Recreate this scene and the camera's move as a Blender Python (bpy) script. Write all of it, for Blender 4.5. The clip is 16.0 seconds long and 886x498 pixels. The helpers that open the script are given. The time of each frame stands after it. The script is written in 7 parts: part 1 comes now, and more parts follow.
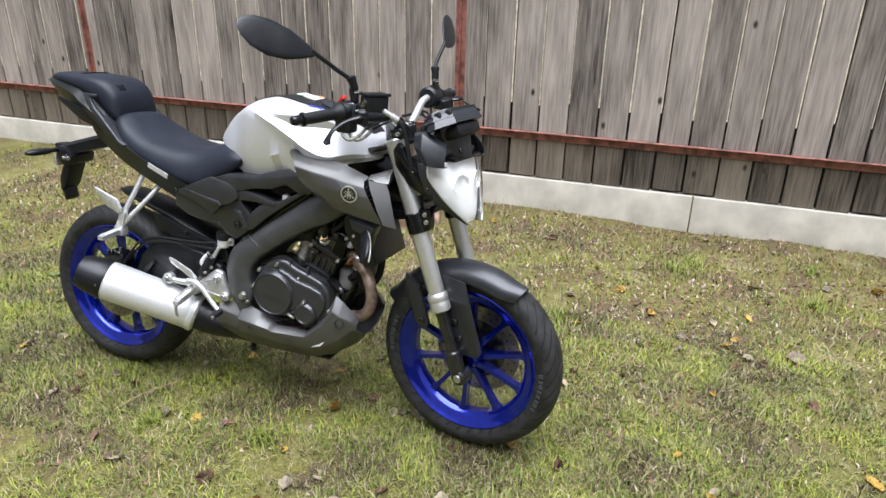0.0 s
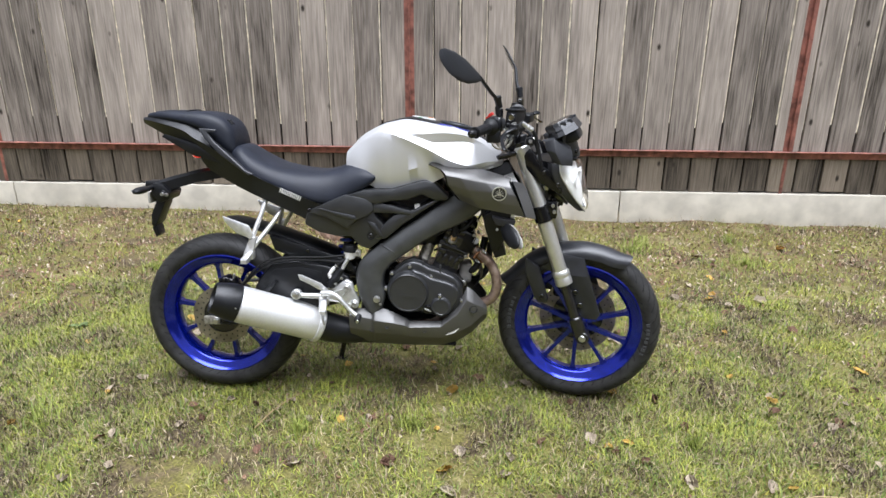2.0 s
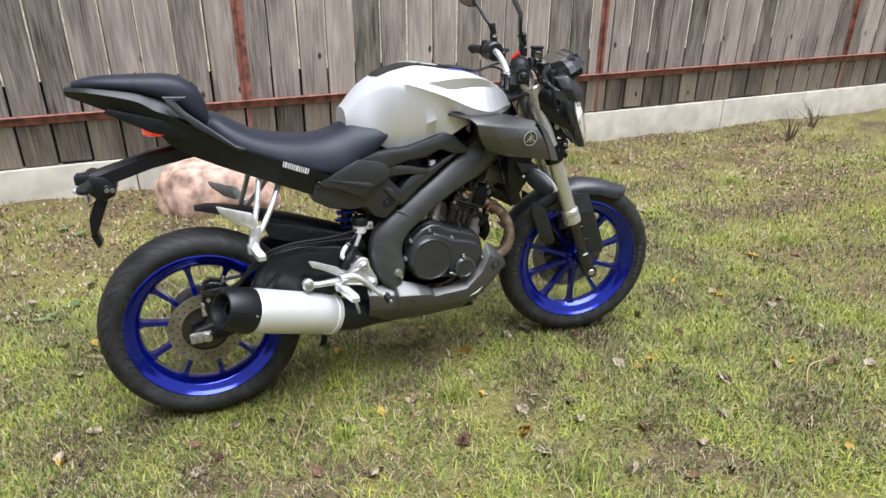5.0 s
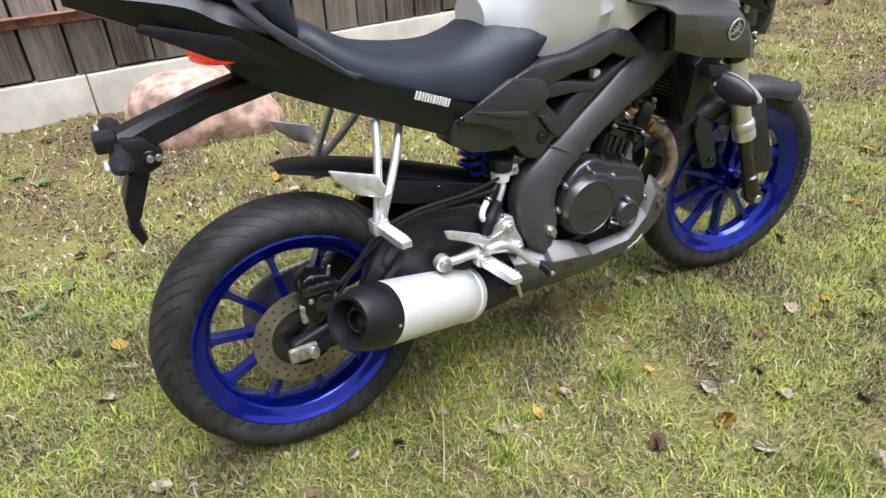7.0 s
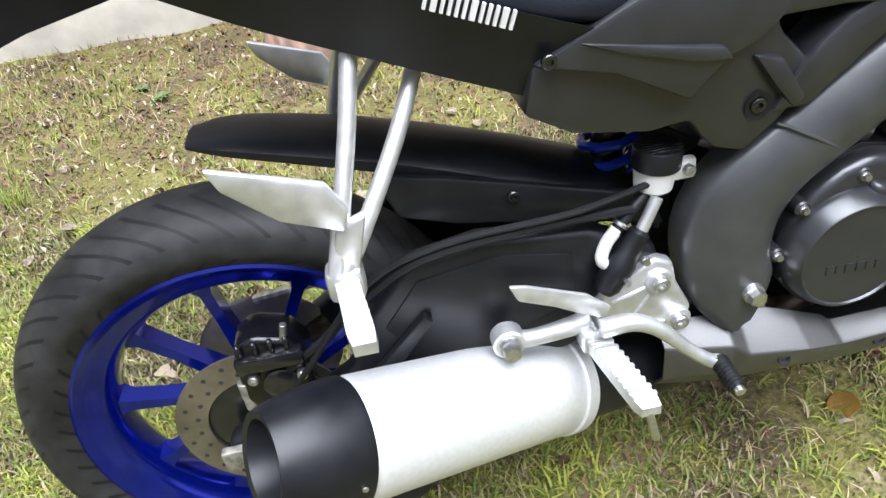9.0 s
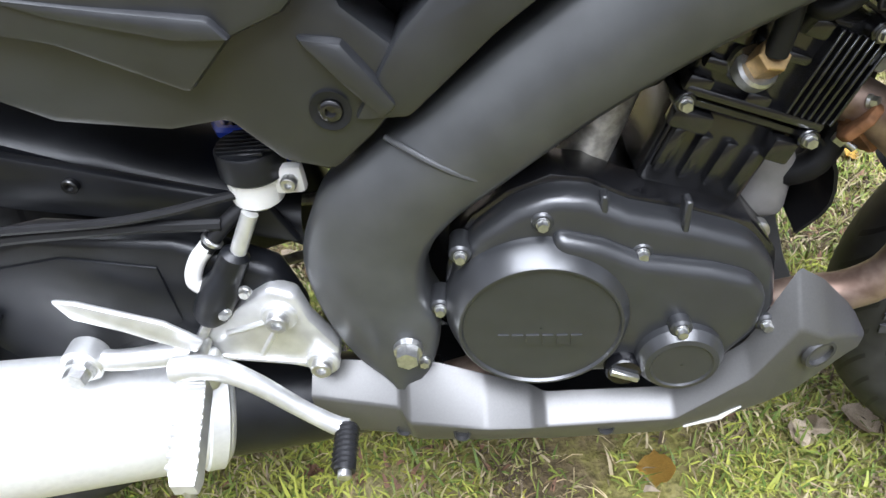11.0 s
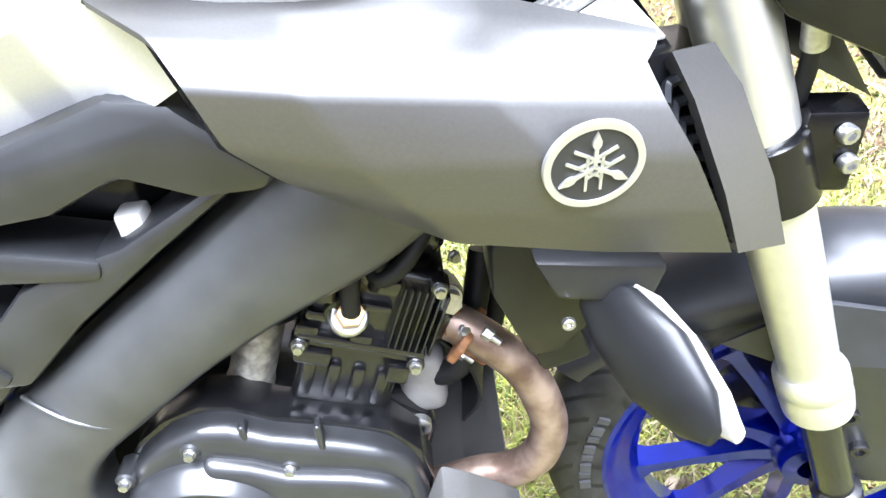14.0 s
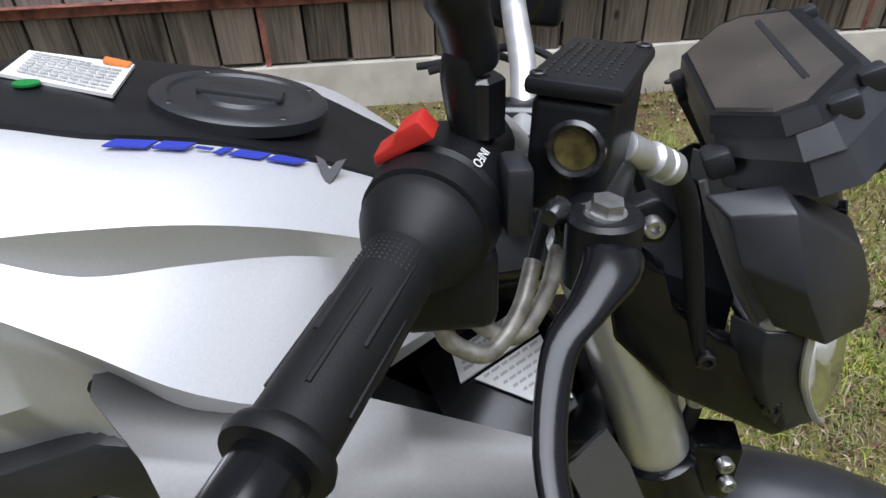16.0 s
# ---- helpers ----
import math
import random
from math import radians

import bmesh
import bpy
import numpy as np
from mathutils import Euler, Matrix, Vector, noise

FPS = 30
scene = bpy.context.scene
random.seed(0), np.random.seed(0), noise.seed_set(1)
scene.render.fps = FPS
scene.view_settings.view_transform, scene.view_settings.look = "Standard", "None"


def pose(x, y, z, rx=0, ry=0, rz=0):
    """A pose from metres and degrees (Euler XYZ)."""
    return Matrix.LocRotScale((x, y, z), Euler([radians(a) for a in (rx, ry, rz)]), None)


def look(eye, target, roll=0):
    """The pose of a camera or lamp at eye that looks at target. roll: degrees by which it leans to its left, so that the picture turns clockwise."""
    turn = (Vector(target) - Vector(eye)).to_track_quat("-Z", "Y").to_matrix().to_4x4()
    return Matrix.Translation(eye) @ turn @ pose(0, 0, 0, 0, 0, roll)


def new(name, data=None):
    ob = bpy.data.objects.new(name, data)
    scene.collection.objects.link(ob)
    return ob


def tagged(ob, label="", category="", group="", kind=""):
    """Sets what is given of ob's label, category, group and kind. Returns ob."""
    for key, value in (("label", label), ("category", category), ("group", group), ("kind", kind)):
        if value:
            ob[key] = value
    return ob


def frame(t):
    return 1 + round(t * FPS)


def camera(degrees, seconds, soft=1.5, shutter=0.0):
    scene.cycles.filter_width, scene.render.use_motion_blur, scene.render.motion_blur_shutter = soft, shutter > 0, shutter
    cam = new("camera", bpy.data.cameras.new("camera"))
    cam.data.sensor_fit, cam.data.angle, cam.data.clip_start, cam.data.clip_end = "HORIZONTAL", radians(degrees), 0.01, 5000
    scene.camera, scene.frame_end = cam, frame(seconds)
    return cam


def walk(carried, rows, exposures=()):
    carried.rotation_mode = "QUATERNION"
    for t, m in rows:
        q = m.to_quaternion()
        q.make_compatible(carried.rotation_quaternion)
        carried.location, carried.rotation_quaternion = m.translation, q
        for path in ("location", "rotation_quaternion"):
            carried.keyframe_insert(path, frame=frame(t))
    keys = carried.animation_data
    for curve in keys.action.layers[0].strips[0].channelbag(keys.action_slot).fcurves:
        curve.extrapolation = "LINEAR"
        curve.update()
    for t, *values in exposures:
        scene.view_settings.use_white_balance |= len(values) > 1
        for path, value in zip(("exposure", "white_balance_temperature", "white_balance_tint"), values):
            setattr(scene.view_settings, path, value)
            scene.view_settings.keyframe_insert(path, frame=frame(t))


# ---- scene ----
cam = camera(67.4, 16.0)
PATH = [
    (0, (1.874, -1.742, 1.43), (1.261, -0.004, 0.653), 1.5),
    (0.5, (1.662, -1.867, 1.422), (1.17, -0.08, 0.671), 1.8),
    (1, (1.427, -2.121, 1.416), (1.026, -0.293, 0.711), -1.0),
    (1.5, (1.18, -2.273, 1.42), (0.957, -0.412, 0.721), 2.1),
    (2, (0.963, -2.325, 1.429), (0.866, -0.448, 0.745), 0.6),
    (2.5, (0.696, -2.386, 1.422), (0.775, -0.509, 0.737), 0.3),
    (3, (0.489, -2.39, 1.439), (0.791, -0.538, 0.747), 1.4),
    (3.5, (0.396, -2.35, 1.42), (0.689, -0.498, 0.725), -0.8),
    (3.7, (0.354, -2.339, 1.416), (0.711, -0.499, 0.718), -0.3),
    (5.8, (-0.264, -1.672, 1.381), (0.527, -0.092, 0.443), -1.0),
    (6, (-0.315, -1.612, 1.362), (0.501, -0.057, 0.404), -1.3),
    (6.5, (-0.332, -1.400, 1.348), (0.560, 0.036, 0.278), 0.6),
    (7, (-0.254, -1.163, 1.290), (0.534, 0.282, 0.153), -0.7),
    (7.5, (-0.206, -0.937, 1.273), (0.492, 0.486, 0.054), -3.8),
    (8, (-0.124, -0.723, 1.165), (0.569, 0.646, -0.118), -3.2),
    (8.2, (-0.058, -0.704, 1.119), (0.518, 0.742, -0.138), -5.3),
    (10.3, (0.593, -0.473, 0.939), (0.451, 0.938, -0.471), -8.1),
    (10.5, (0.633, -0.471, 0.927), (0.467, 0.927, -0.494), -8.4),
    (11, (0.697, -0.457, 0.906), (0.516, 0.913, -0.54), -8.8),
    (11.5, (0.75, -0.443, 0.893), (0.597, 0.914, -0.568), -7.7),
    (12, (0.797, -0.446, 0.887), (0.662, 0.914, -0.573), -7.1),
    (12.5, (0.847, -0.445, 0.9), (0.763, 0.938, -0.543), -7.0),
    (13, (0.9, -0.43, 0.936), (0.848, 0.982, -0.479), -7.8),
    (13.5, (0.933, -0.43, 0.979), (0.913, 1.045, -0.372), -7.8),
    (14, (0.961, -0.429, 1.026), (0.971, 1.09, -0.275), -6.6),
    (14.5, (0.978, -0.418, 1.071), (1.004, 1.143, -0.18), -4.9),
    (15, (0.983, -0.415, 1.13), (1.038, 1.173, -0.085), -3.1),
    (15.5, (0.981, -0.405, 1.186), (1.086, 1.201, -0.001), -2.4),
    (16, (0.994, -0.372, 1.225), (1.114, 1.232, 0.036), -1.5),
]
walk(cam, [(t, look(eye, target, roll)) for t, eye, target, roll in PATH], [(0.0, 0.50, 6000, 13), (3.5, 0.58, 6050, 13), (6.0, 0.55, 6050, 13), (8.0, 0.85, 6000, 14), (10.3, 1.00, 5850, 13), (11.5, 1.50, 6000, 13), (12.5, 1.95, 6200, 13), (13.0, 2.30, 6000, 14), (13.5, 2.85, 5650, 14), (14.0, 2.50, 5700, 14), (14.5, 1.00, 5800, 13), (15.2, 0.15, 5850, 13), (15.5, -0.05, 5850, 13), (16.0, -0.15, 5950, 13)])

# ---- world, sun, exposure ----
world = bpy.data.worlds.new("sky")
scene.world = world
world.use_nodes = True
wn = world.node_tree
wn.nodes.clear()
w_out = wn.nodes.new("ShaderNodeOutputWorld")
w_bg = wn.nodes.new("ShaderNodeBackground")
w_sky = wn.nodes.new("ShaderNodeTexSky")
w_sky.sky_type, w_sky.sun_disc = "NISHITA", False
SUN_EL, SUN_AZ = 72.0, 160.0
w_sky.sun_elevation, w_sky.sun_rotation = radians(SUN_EL), radians(SUN_AZ)
w_sky.dust_density, w_sky.air_density = 4.0, 1.2
w_sat = wn.nodes.new("ShaderNodeHueSaturation")
w_sat.inputs["Saturation"].default_value = 0.12
wn.links.new(w_sky.outputs[0], w_sat.inputs["Color"])
wn.links.new(w_sat.outputs[0], w_bg.inputs["Color"])
wn.links.new(w_bg.outputs[0], w_out.inputs["Surface"])
w_bg.inputs["Strength"].default_value = 0.08
sun_data = bpy.data.lights.new("sun", "SUN")
sun_data.energy, sun_data.angle, sun_data.color = 5.2, radians(62), (0.97, 0.985, 1.0)
sun = new("sun", sun_data)
sun.matrix_world = look((0, 0, 8), (-0.10, 0.22, 6.6))


# ---- materials ----
def material(name, color, rough=0.5, metal=0.0, spec=0.5, coat=0.0, vary=0.0, grain=40.0, bump=0.0, bump_scale=300.0, worn=None, rough_vary=0.0):
    """A principled material with colour mottling, dust and fine relief in object space."""
    m = bpy.data.materials.new(name)
    m.use_nodes = True
    nt = m.node_tree
    b = nt.nodes["Principled BSDF"]
    b.inputs["Base Color"].default_value = (*color, 1)
    b.inputs["Roughness"].default_value = rough
    b.inputs["Metallic"].default_value = metal
    b.inputs["Specular IOR Level"].default_value = spec
    b.inputs["Coat Weight"].default_value = coat
    b.inputs["Coat Roughness"].default_value = 0.12
    tc = nt.nodes.new("ShaderNodeTexCoord")
    if vary or worn:
        n1 = nt.nodes.new("ShaderNodeTexNoise")
        n1.inputs["Scale"].default_value = grain
        n1.inputs["Detail"].default_value = 8
        nt.links.new(tc.outputs["Object"], n1.inputs["Vector"])
        mix = nt.nodes.new("ShaderNodeMixRGB")
        lo = [max(0.0, c * (1 - vary)) for c in color]
        hi = worn if worn else [min(1.0, c * (1 + vary)) for c in color]
        mix.inputs[1].default_value, mix.inputs[2].default_value = (*lo, 1), (*hi, 1)
        ramp = nt.nodes.new("ShaderNodeMapRange")
        ramp.inputs[1].default_value, ramp.inputs[2].default_value = 0.35, 0.68
        nt.links.new(n1.outputs[0], ramp.inputs[0])
        nt.links.new(ramp.outputs[0], mix.inputs[0])
        nt.links.new(mix.outputs[0], b.inputs["Base Color"])
        if rough_vary:
            r2 = nt.nodes.new("ShaderNodeMapRange")
            r2.inputs[3].default_value, r2.inputs[4].default_value = max(0.02, rough - rough_vary), min(1, rough + rough_vary)
            nt.links.new(n1.outputs[0], r2.inputs[0])
            nt.links.new(r2.outputs[0], b.inputs["Roughness"])
    if bump:
        n2 = nt.nodes.new("ShaderNodeTexNoise")
        n2.inputs["Scale"].default_value = bump_scale
        n2.inputs["Detail"].default_value = 3
        nt.links.new(tc.outputs["Object"], n2.inputs["Vector"])
        bp = nt.nodes.new("ShaderNodeBump")
        bp.inputs["Strength"].default_value, bp.inputs["Distance"].default_value = bump, 0.001
        nt.links.new(n2.outputs[0], bp.inputs["Height"])
        nt.links.new(bp.outputs[0], b.inputs["Normal"])
    return m


def wood_material(name, dark, light, per_object=True):
    """Weathered softwood with long grain up the board, knots and stains."""
    m = bpy.data.materials.new(name)
    m.use_nodes = True
    nt = m.node_tree
    b = nt.nodes["Principled BSDF"]
    b.inputs["Roughness"].default_value = 0.85
    b.inputs["Specular IOR Level"].default_value = 0.25
    tc = nt.nodes.new("ShaderNodeTexCoord")
    info = nt.nodes.new("ShaderNodeObjectInfo")
    shift = nt.nodes.new("ShaderNodeVectorMath")
    shift.operation = "MULTIPLY_ADD"
    comb = nt.nodes.new("ShaderNodeCombineXYZ")
    for k in range(3):
        nt.links.new(info.outputs["Random"], comb.inputs[k])
    shift.inputs[1].default_value = (37.0, 11.0, 23.0)
    nt.links.new(comb.outputs[0], shift.inputs[0])
    nt.links.new(tc.outputs["Object"], shift.inputs[2])
    stretch = nt.nodes.new("ShaderNodeMapping")
    stretch.inputs["Scale"].default_value = (1.0, 1.0, 0.045)
    nt.links.new(shift.outputs[0], stretch.inputs["Vector"])
    grain = nt.nodes.new("ShaderNodeTexNoise")
    grain.inputs["Scale"].default_value, grain.inputs["Detail"].default_value = 85, 8
    grain.inputs["Distortion"].default_value = 0.6
    nt.links.new(stretch.outputs[0], grain.inputs["Vector"])
    wide = nt.nodes.new("ShaderNodeTexNoise")
    wide.inputs["Scale"].default_value, wide.inputs["Detail"].default_value = 9, 3
    st2 = nt.nodes.new("ShaderNodeMapping")
    st2.inputs["Scale"].default_value = (1.0, 1.0, 0.22)
    nt.links.new(shift.outputs[0], st2.inputs["Vector"])
    nt.links.new(st2.outputs[0], wide.inputs["Vector"])
    knot = nt.nodes.new("ShaderNodeTexVoronoi")
    knot.inputs["Scale"].default_value = 6.5
    st3 = nt.nodes.new("ShaderNodeMapping")
    st3.inputs["Scale"].default_value = (1.0, 0.15, 0.55)
    nt.links.new(shift.outputs[0], st3.inputs["Vector"])
    nt.links.new(st3.outputs[0], knot.inputs["Vector"])
    kr = nt.nodes.new("ShaderNodeMapRange")
    kr.inputs[1].default_value, kr.inputs[2].default_value = 0.045, 0.11
    nt.links.new(knot.outputs["Distance"], kr.inputs[0])
    mix = nt.nodes.new("ShaderNodeMixRGB")
    mix.inputs[1].default_value, mix.inputs[2].default_value = (*dark, 1), (*light, 1)
    add = nt.nodes.new("ShaderNodeMath")
    add.operation = "MULTIPLY_ADD"
    add.inputs[1].default_value = 1.05
    rnd = nt.nodes.new("ShaderNodeMath")
    rnd.operation = "MULTIPLY_ADD"
    rnd.inputs[1].default_value, rnd.inputs[2].default_value = 0.50, -0.73
    nt.links.new(info.outputs["Random"], rnd.inputs[0])
    wsum = nt.nodes.new("ShaderNodeMath")
    wsum.operation = "MULTIPLY_ADD"
    wsum.inputs[1].default_value = 1.0
    nt.links.new(wide.outputs[0], wsum.inputs[0])
    nt.links.new(rnd.outputs[0], wsum.inputs[2])
    nt.links.new(grain.outputs[0], add.inputs[0])
    nt.links.new(wsum.outputs[0], add.inputs[2])
    nt.links.new(add.outputs[0], mix.inputs[0])
    dark_knot = nt.nodes.new("ShaderNodeMixRGB")
    dark_knot.inputs[1].default_value = (0.035, 0.028, 0.022, 1)
    nt.links.new(kr.outputs[0], dark_knot.inputs[0])
    nt.links.new(mix.outputs[0], dark_knot.inputs[2])
    nt.links.new(dark_knot.outputs[0], b.inputs["Base Color"])
    bp = nt.nodes.new("ShaderNodeBump")
    bp.inputs["Strength"].default_value, bp.inputs["Distance"].default_value = 0.5, 0.002
    nt.links.new(grain.outputs[0], bp.inputs["Height"])
    nt.links.new(bp.outputs[0], b.inputs["Normal"])
    return m


def ramp_node(nt, stops):
    r = nt.nodes.new("ShaderNodeValToRGB")
    while len(r.color_ramp.elements) < len(stops):
        r.color_ramp.elements.new(0.5)
    for e, (p, c) in zip(r.color_ramp.elements, stops):
        e.position, e.color = p, (*c, 1)
    return r


def soil_material():
    m = bpy.data.materials.new("mossy_soil")
    m.use_nodes = True
    nt = m.node_tree
    b = nt.nodes["Principled BSDF"]
    b.inputs["Roughness"].default_value = 0.95
    b.inputs["Specular IOR Level"].default_value = 0.15
    tc = nt.nodes.new("ShaderNodeTexCoord")
    n1 = nt.nodes.new("ShaderNodeTexNoise")
    n1.inputs["Scale"].default_value, n1.inputs["Detail"].default_value = 3.2, 9
    n1.inputs["Roughness"].default_value = 0.72
    nt.links.new(tc.outputs["Object"], n1.inputs["Vector"])
    r1 = ramp_node(nt, [(0.32, (0.070, 0.052, 0.033)), (0.44, (0.125, 0.098, 0.052)), (0.53, (0.150, 0.138, 0.040)), (0.70, (0.23, 0.195, 0.105))])
    nt.links.new(n1.outputs[0], r1.inputs[0])
    n2 = nt.nodes.new("ShaderNodeTexNoise")
    n2.inputs["Scale"].default_value, n2.inputs["Detail"].default_value = 110, 6
    nt.links.new(tc.outputs["Object"], n2.inputs["Vector"])
    mul = nt.nodes.new("ShaderNodeMixRGB")
    mul.blend_type, mul.inputs[0].default_value = "OVERLAY", 1.0
    nt.links.new(r1.outputs[0], mul.inputs[1])
    nt.links.new(n2.outputs[0], mul.inputs[2])
    nt.links.new(mul.outputs[0], b.inputs["Base Color"])
    bp = nt.nodes.new("ShaderNodeBump")
    bp.inputs["Strength"].default_value, bp.inputs["Distance"].default_value = 1.0, 0.012
    nt.links.new(n2.outputs[0], bp.inputs["Height"])
    nt.links.new(bp.outputs[0], b.inputs["Normal"])
    return m


def blade_material(name, stops, patch):
    """Blades coloured one by one, leaning to greener or drier with wide patches."""
    m = bpy.data.materials.new(name)
    m.use_nodes = True
    nt = m.node_tree
    b = nt.nodes["Principled BSDF"]
    b.inputs["Roughness"].default_value = 0.6
    b.inputs["Specular IOR Level"].default_value = 0.3
    geo = nt.nodes.new("ShaderNodeNewGeometry")
    n1 = nt.nodes.new("ShaderNodeTexNoise")
    n1.inputs["Scale"].default_value, n1.inputs["Detail"].default_value = 3.4, 7
    nt.links.new(geo.outputs["Position"], n1.inputs["Vector"])
    mr = nt.nodes.new("ShaderNodeMapRange")
    mr.inputs[1].default_value, mr.inputs[2].default_value = 0.32, 0.68
    mr.inputs[3].default_value, mr.inputs[4].default_value = -patch, patch
    nt.links.new(n1.outputs[0], mr.inputs[0])
    s = nt.nodes.new("ShaderNodeMath")
    s.operation, s.use_clamp = "ADD", True
    nt.links.new(geo.outputs["Random Per Island"], s.inputs[0])
    nt.links.new(mr.outputs[0], s.inputs[1])
    r = ramp_node(nt, stops)
    nt.links.new(s.outputs[0], r.inputs[0])
    nt.links.new(r.outputs[0], b.inputs["Base Color"])
    b.inputs["Subsurface Weight"].default_value = 0.0
    return m


WOOD = wood_material("weathered_wood", (0.034, 0.027, 0.021), (0.50, 0.435, 0.38))
LOWER_WOOD = wood_material("dark_lower_wood", (0.016, 0.013, 0.010), (0.27, 0.225, 0.175))
PALE_WOOD = material("pale_batten_wood", (0.74, 0.66, 0.52), 0.8, vary=0.3, grain=25)
GAP_BACKING = material("dark_gap_backing", (0.035, 0.028, 0.022), 0.9, vary=0.4, grain=20)
RED_STEEL = material("red_oxide_steel", (0.255, 0.100, 0.074), 0.6, vary=0.5, grain=18, bump=0.3, bump_scale=150, rough_vary=0.15)
CONCRETE = material("cast_concrete", (0.59, 0.55, 0.465), 0.9, vary=0.16, grain=7, bump=0.4, bump_scale=120)
SOIL = soil_material()
GRASS = blade_material("grass_blades", [(0.0, (0.060, 0.042, 0.026)), (0.12, (0.120, 0.090, 0.050)), (0.26, (0.38, 0.315, 0.195)), (0.36, (0.225, 0.200, 0.082)), (0.48, (0.195, 0.215, 0.045)), (0.70, (0.080, 0.130, 0.024)), (1.0, (0.33, 0.345, 0.060))], 0.48)
TUFT = blade_material("green_tuft_blades", [(0.0, (0.14, 0.18, 0.03)), (0.5, (0.22, 0.27, 0.05)), (1.0, (0.34, 0.36, 0.09))], 0.1)
MOSS = blade_material("yellow_green_moss", [(0.0, (0.11, 0.12, 0.022)), (0.4, (0.22, 0.21, 0.032)), (0.75, (0.33, 0.30, 0.045)), (1.0, (0.16, 0.19, 0.035))], 0.15)
DRY = blade_material("dry_straw_blades", [(0.0, (0.20, 0.13, 0.065)), (0.5, (0.36, 0.27, 0.14)), (1.0, (0.52, 0.43, 0.26))], 0.1)
LEAF_MATS = [material("dead_leaf_pale", (0.38, 0.31, 0.225), 0.8, vary=0.35, grain=60), material("dead_leaf_brown", (0.16, 0.085, 0.05), 0.8, vary=0.4, grain=60),
             material("dead_leaf_yellow", (0.50, 0.31, 0.06), 0.75, vary=0.3, grain=60)]
GRANITE = material("pink_granite", (0.44, 0.29, 0.22), 0.85, vary=0.45, grain=16, bump=0.6, bump_scale=70)


# ---- mesh helpers ----
def part(name, bm, mat, parent=None, label="", smooth=40.0, matrix=None):
    """Link a bmesh as one mesh object under parent."""
    me = bpy.data.meshes.new(name)
    bmesh.ops.recalc_face_normals(bm, faces=bm.faces)
    bm.to_mesh(me)
    bm.free()
    if mat:
        me.materials.append(mat)
    if smooth:
        for p in me.polygons:
            p.use_smooth = True
        me.set_sharp_from_angle(angle=radians(smooth))
    ob = new(name, me)
    ob.parent = parent
    if matrix is not None:
        ob.matrix_basis = matrix
    if label:
        tagged(ob, label)
    return ob


def share(name, me, parent, m):
    ob = new(name, me)
    ob.parent = parent
    ob.matrix_basis = m
    return ob


def thing(name, label, category, m=None, group="", kind=""):
    ob = new(name)
    ob.empty_display_size = 0.1
    if m is not None:
        ob.matrix_basis = m
    return tagged(ob, label, category, group, kind)


def box_bm(x0, x1, y0, y1, z0, z1, bevel=0.0, seg=2):
    bm = bmesh.new()
    bmesh.ops.create_cube(bm, size=1.0, matrix=Matrix.Translation(((x0 + x1) / 2, (y0 + y1) / 2, (z0 + z1) / 2)) @ Matrix.Diagonal((x1 - x0, y1 - y0, z1 - z0, 1)))
    if bevel:
        bmesh.ops.bevel(bm, geom=bm.edges[:], offset=bevel, segments=seg, affect="EDGES", profile=0.6)
    return bm


def smoothstep(a, b, v):
    v = min(1.0, max(0.0, (v - a) / (b - a)))
    return v * v * (3 - 2 * v)


# ---- ground ----
def ground_z(x, y):
    z = -0.055 * smoothstep(0.5, 2.4, y)
    near = math.exp(-((x - 0.68) / 1.1) ** 2 - (y / 0.35) ** 2)
    bumps = 0.03 * noise.noise((x * 1.1, y * 1.1, 3.3)) + 0.014 * noise.noise((x * 4.1, y * 4.1, 9.1))
    return z + bumps * (1 - 0.8 * near) - 0.004


def steps(fine0, fine1, d, far):
    inner = [fine0 + d * k for k in range(int(round((fine1 - fine0) / d)) + 1)]
    out, s, v = [], d, fine1
    while v < far:
        s *= 1.5
        v += s
        out.append(v)
    left = [fine0 + fine1 - v for v in reversed(out)]
    return left + inner + out


def build_ground():
    xs, ys = steps(-3.2, 6.6, 0.07, 250), steps(-2.6, 2.75, 0.07, 250)
    verts = [(x, y, ground_z(x, y) if abs(x) < 12 and abs(y) < 9 else -0.05) for y in ys for x in xs]
    nx = len(xs)
    faces = [(j * nx + i, j * nx + i + 1, (j + 1) * nx + i + 1, (j + 1) * nx + i) for j in range(len(ys) - 1) for i in range(nx - 1)]
    me = bpy.data.meshes.new("ground")
    me.from_pydata(verts, [], faces)
    me.materials.append(SOIL)
    for p in me.polygons:
        p.use_smooth = True
    tagged(new("ground", me), "mossy lawn soil with thin grass and dead leaves", "ground", kind="structure")


build_ground()


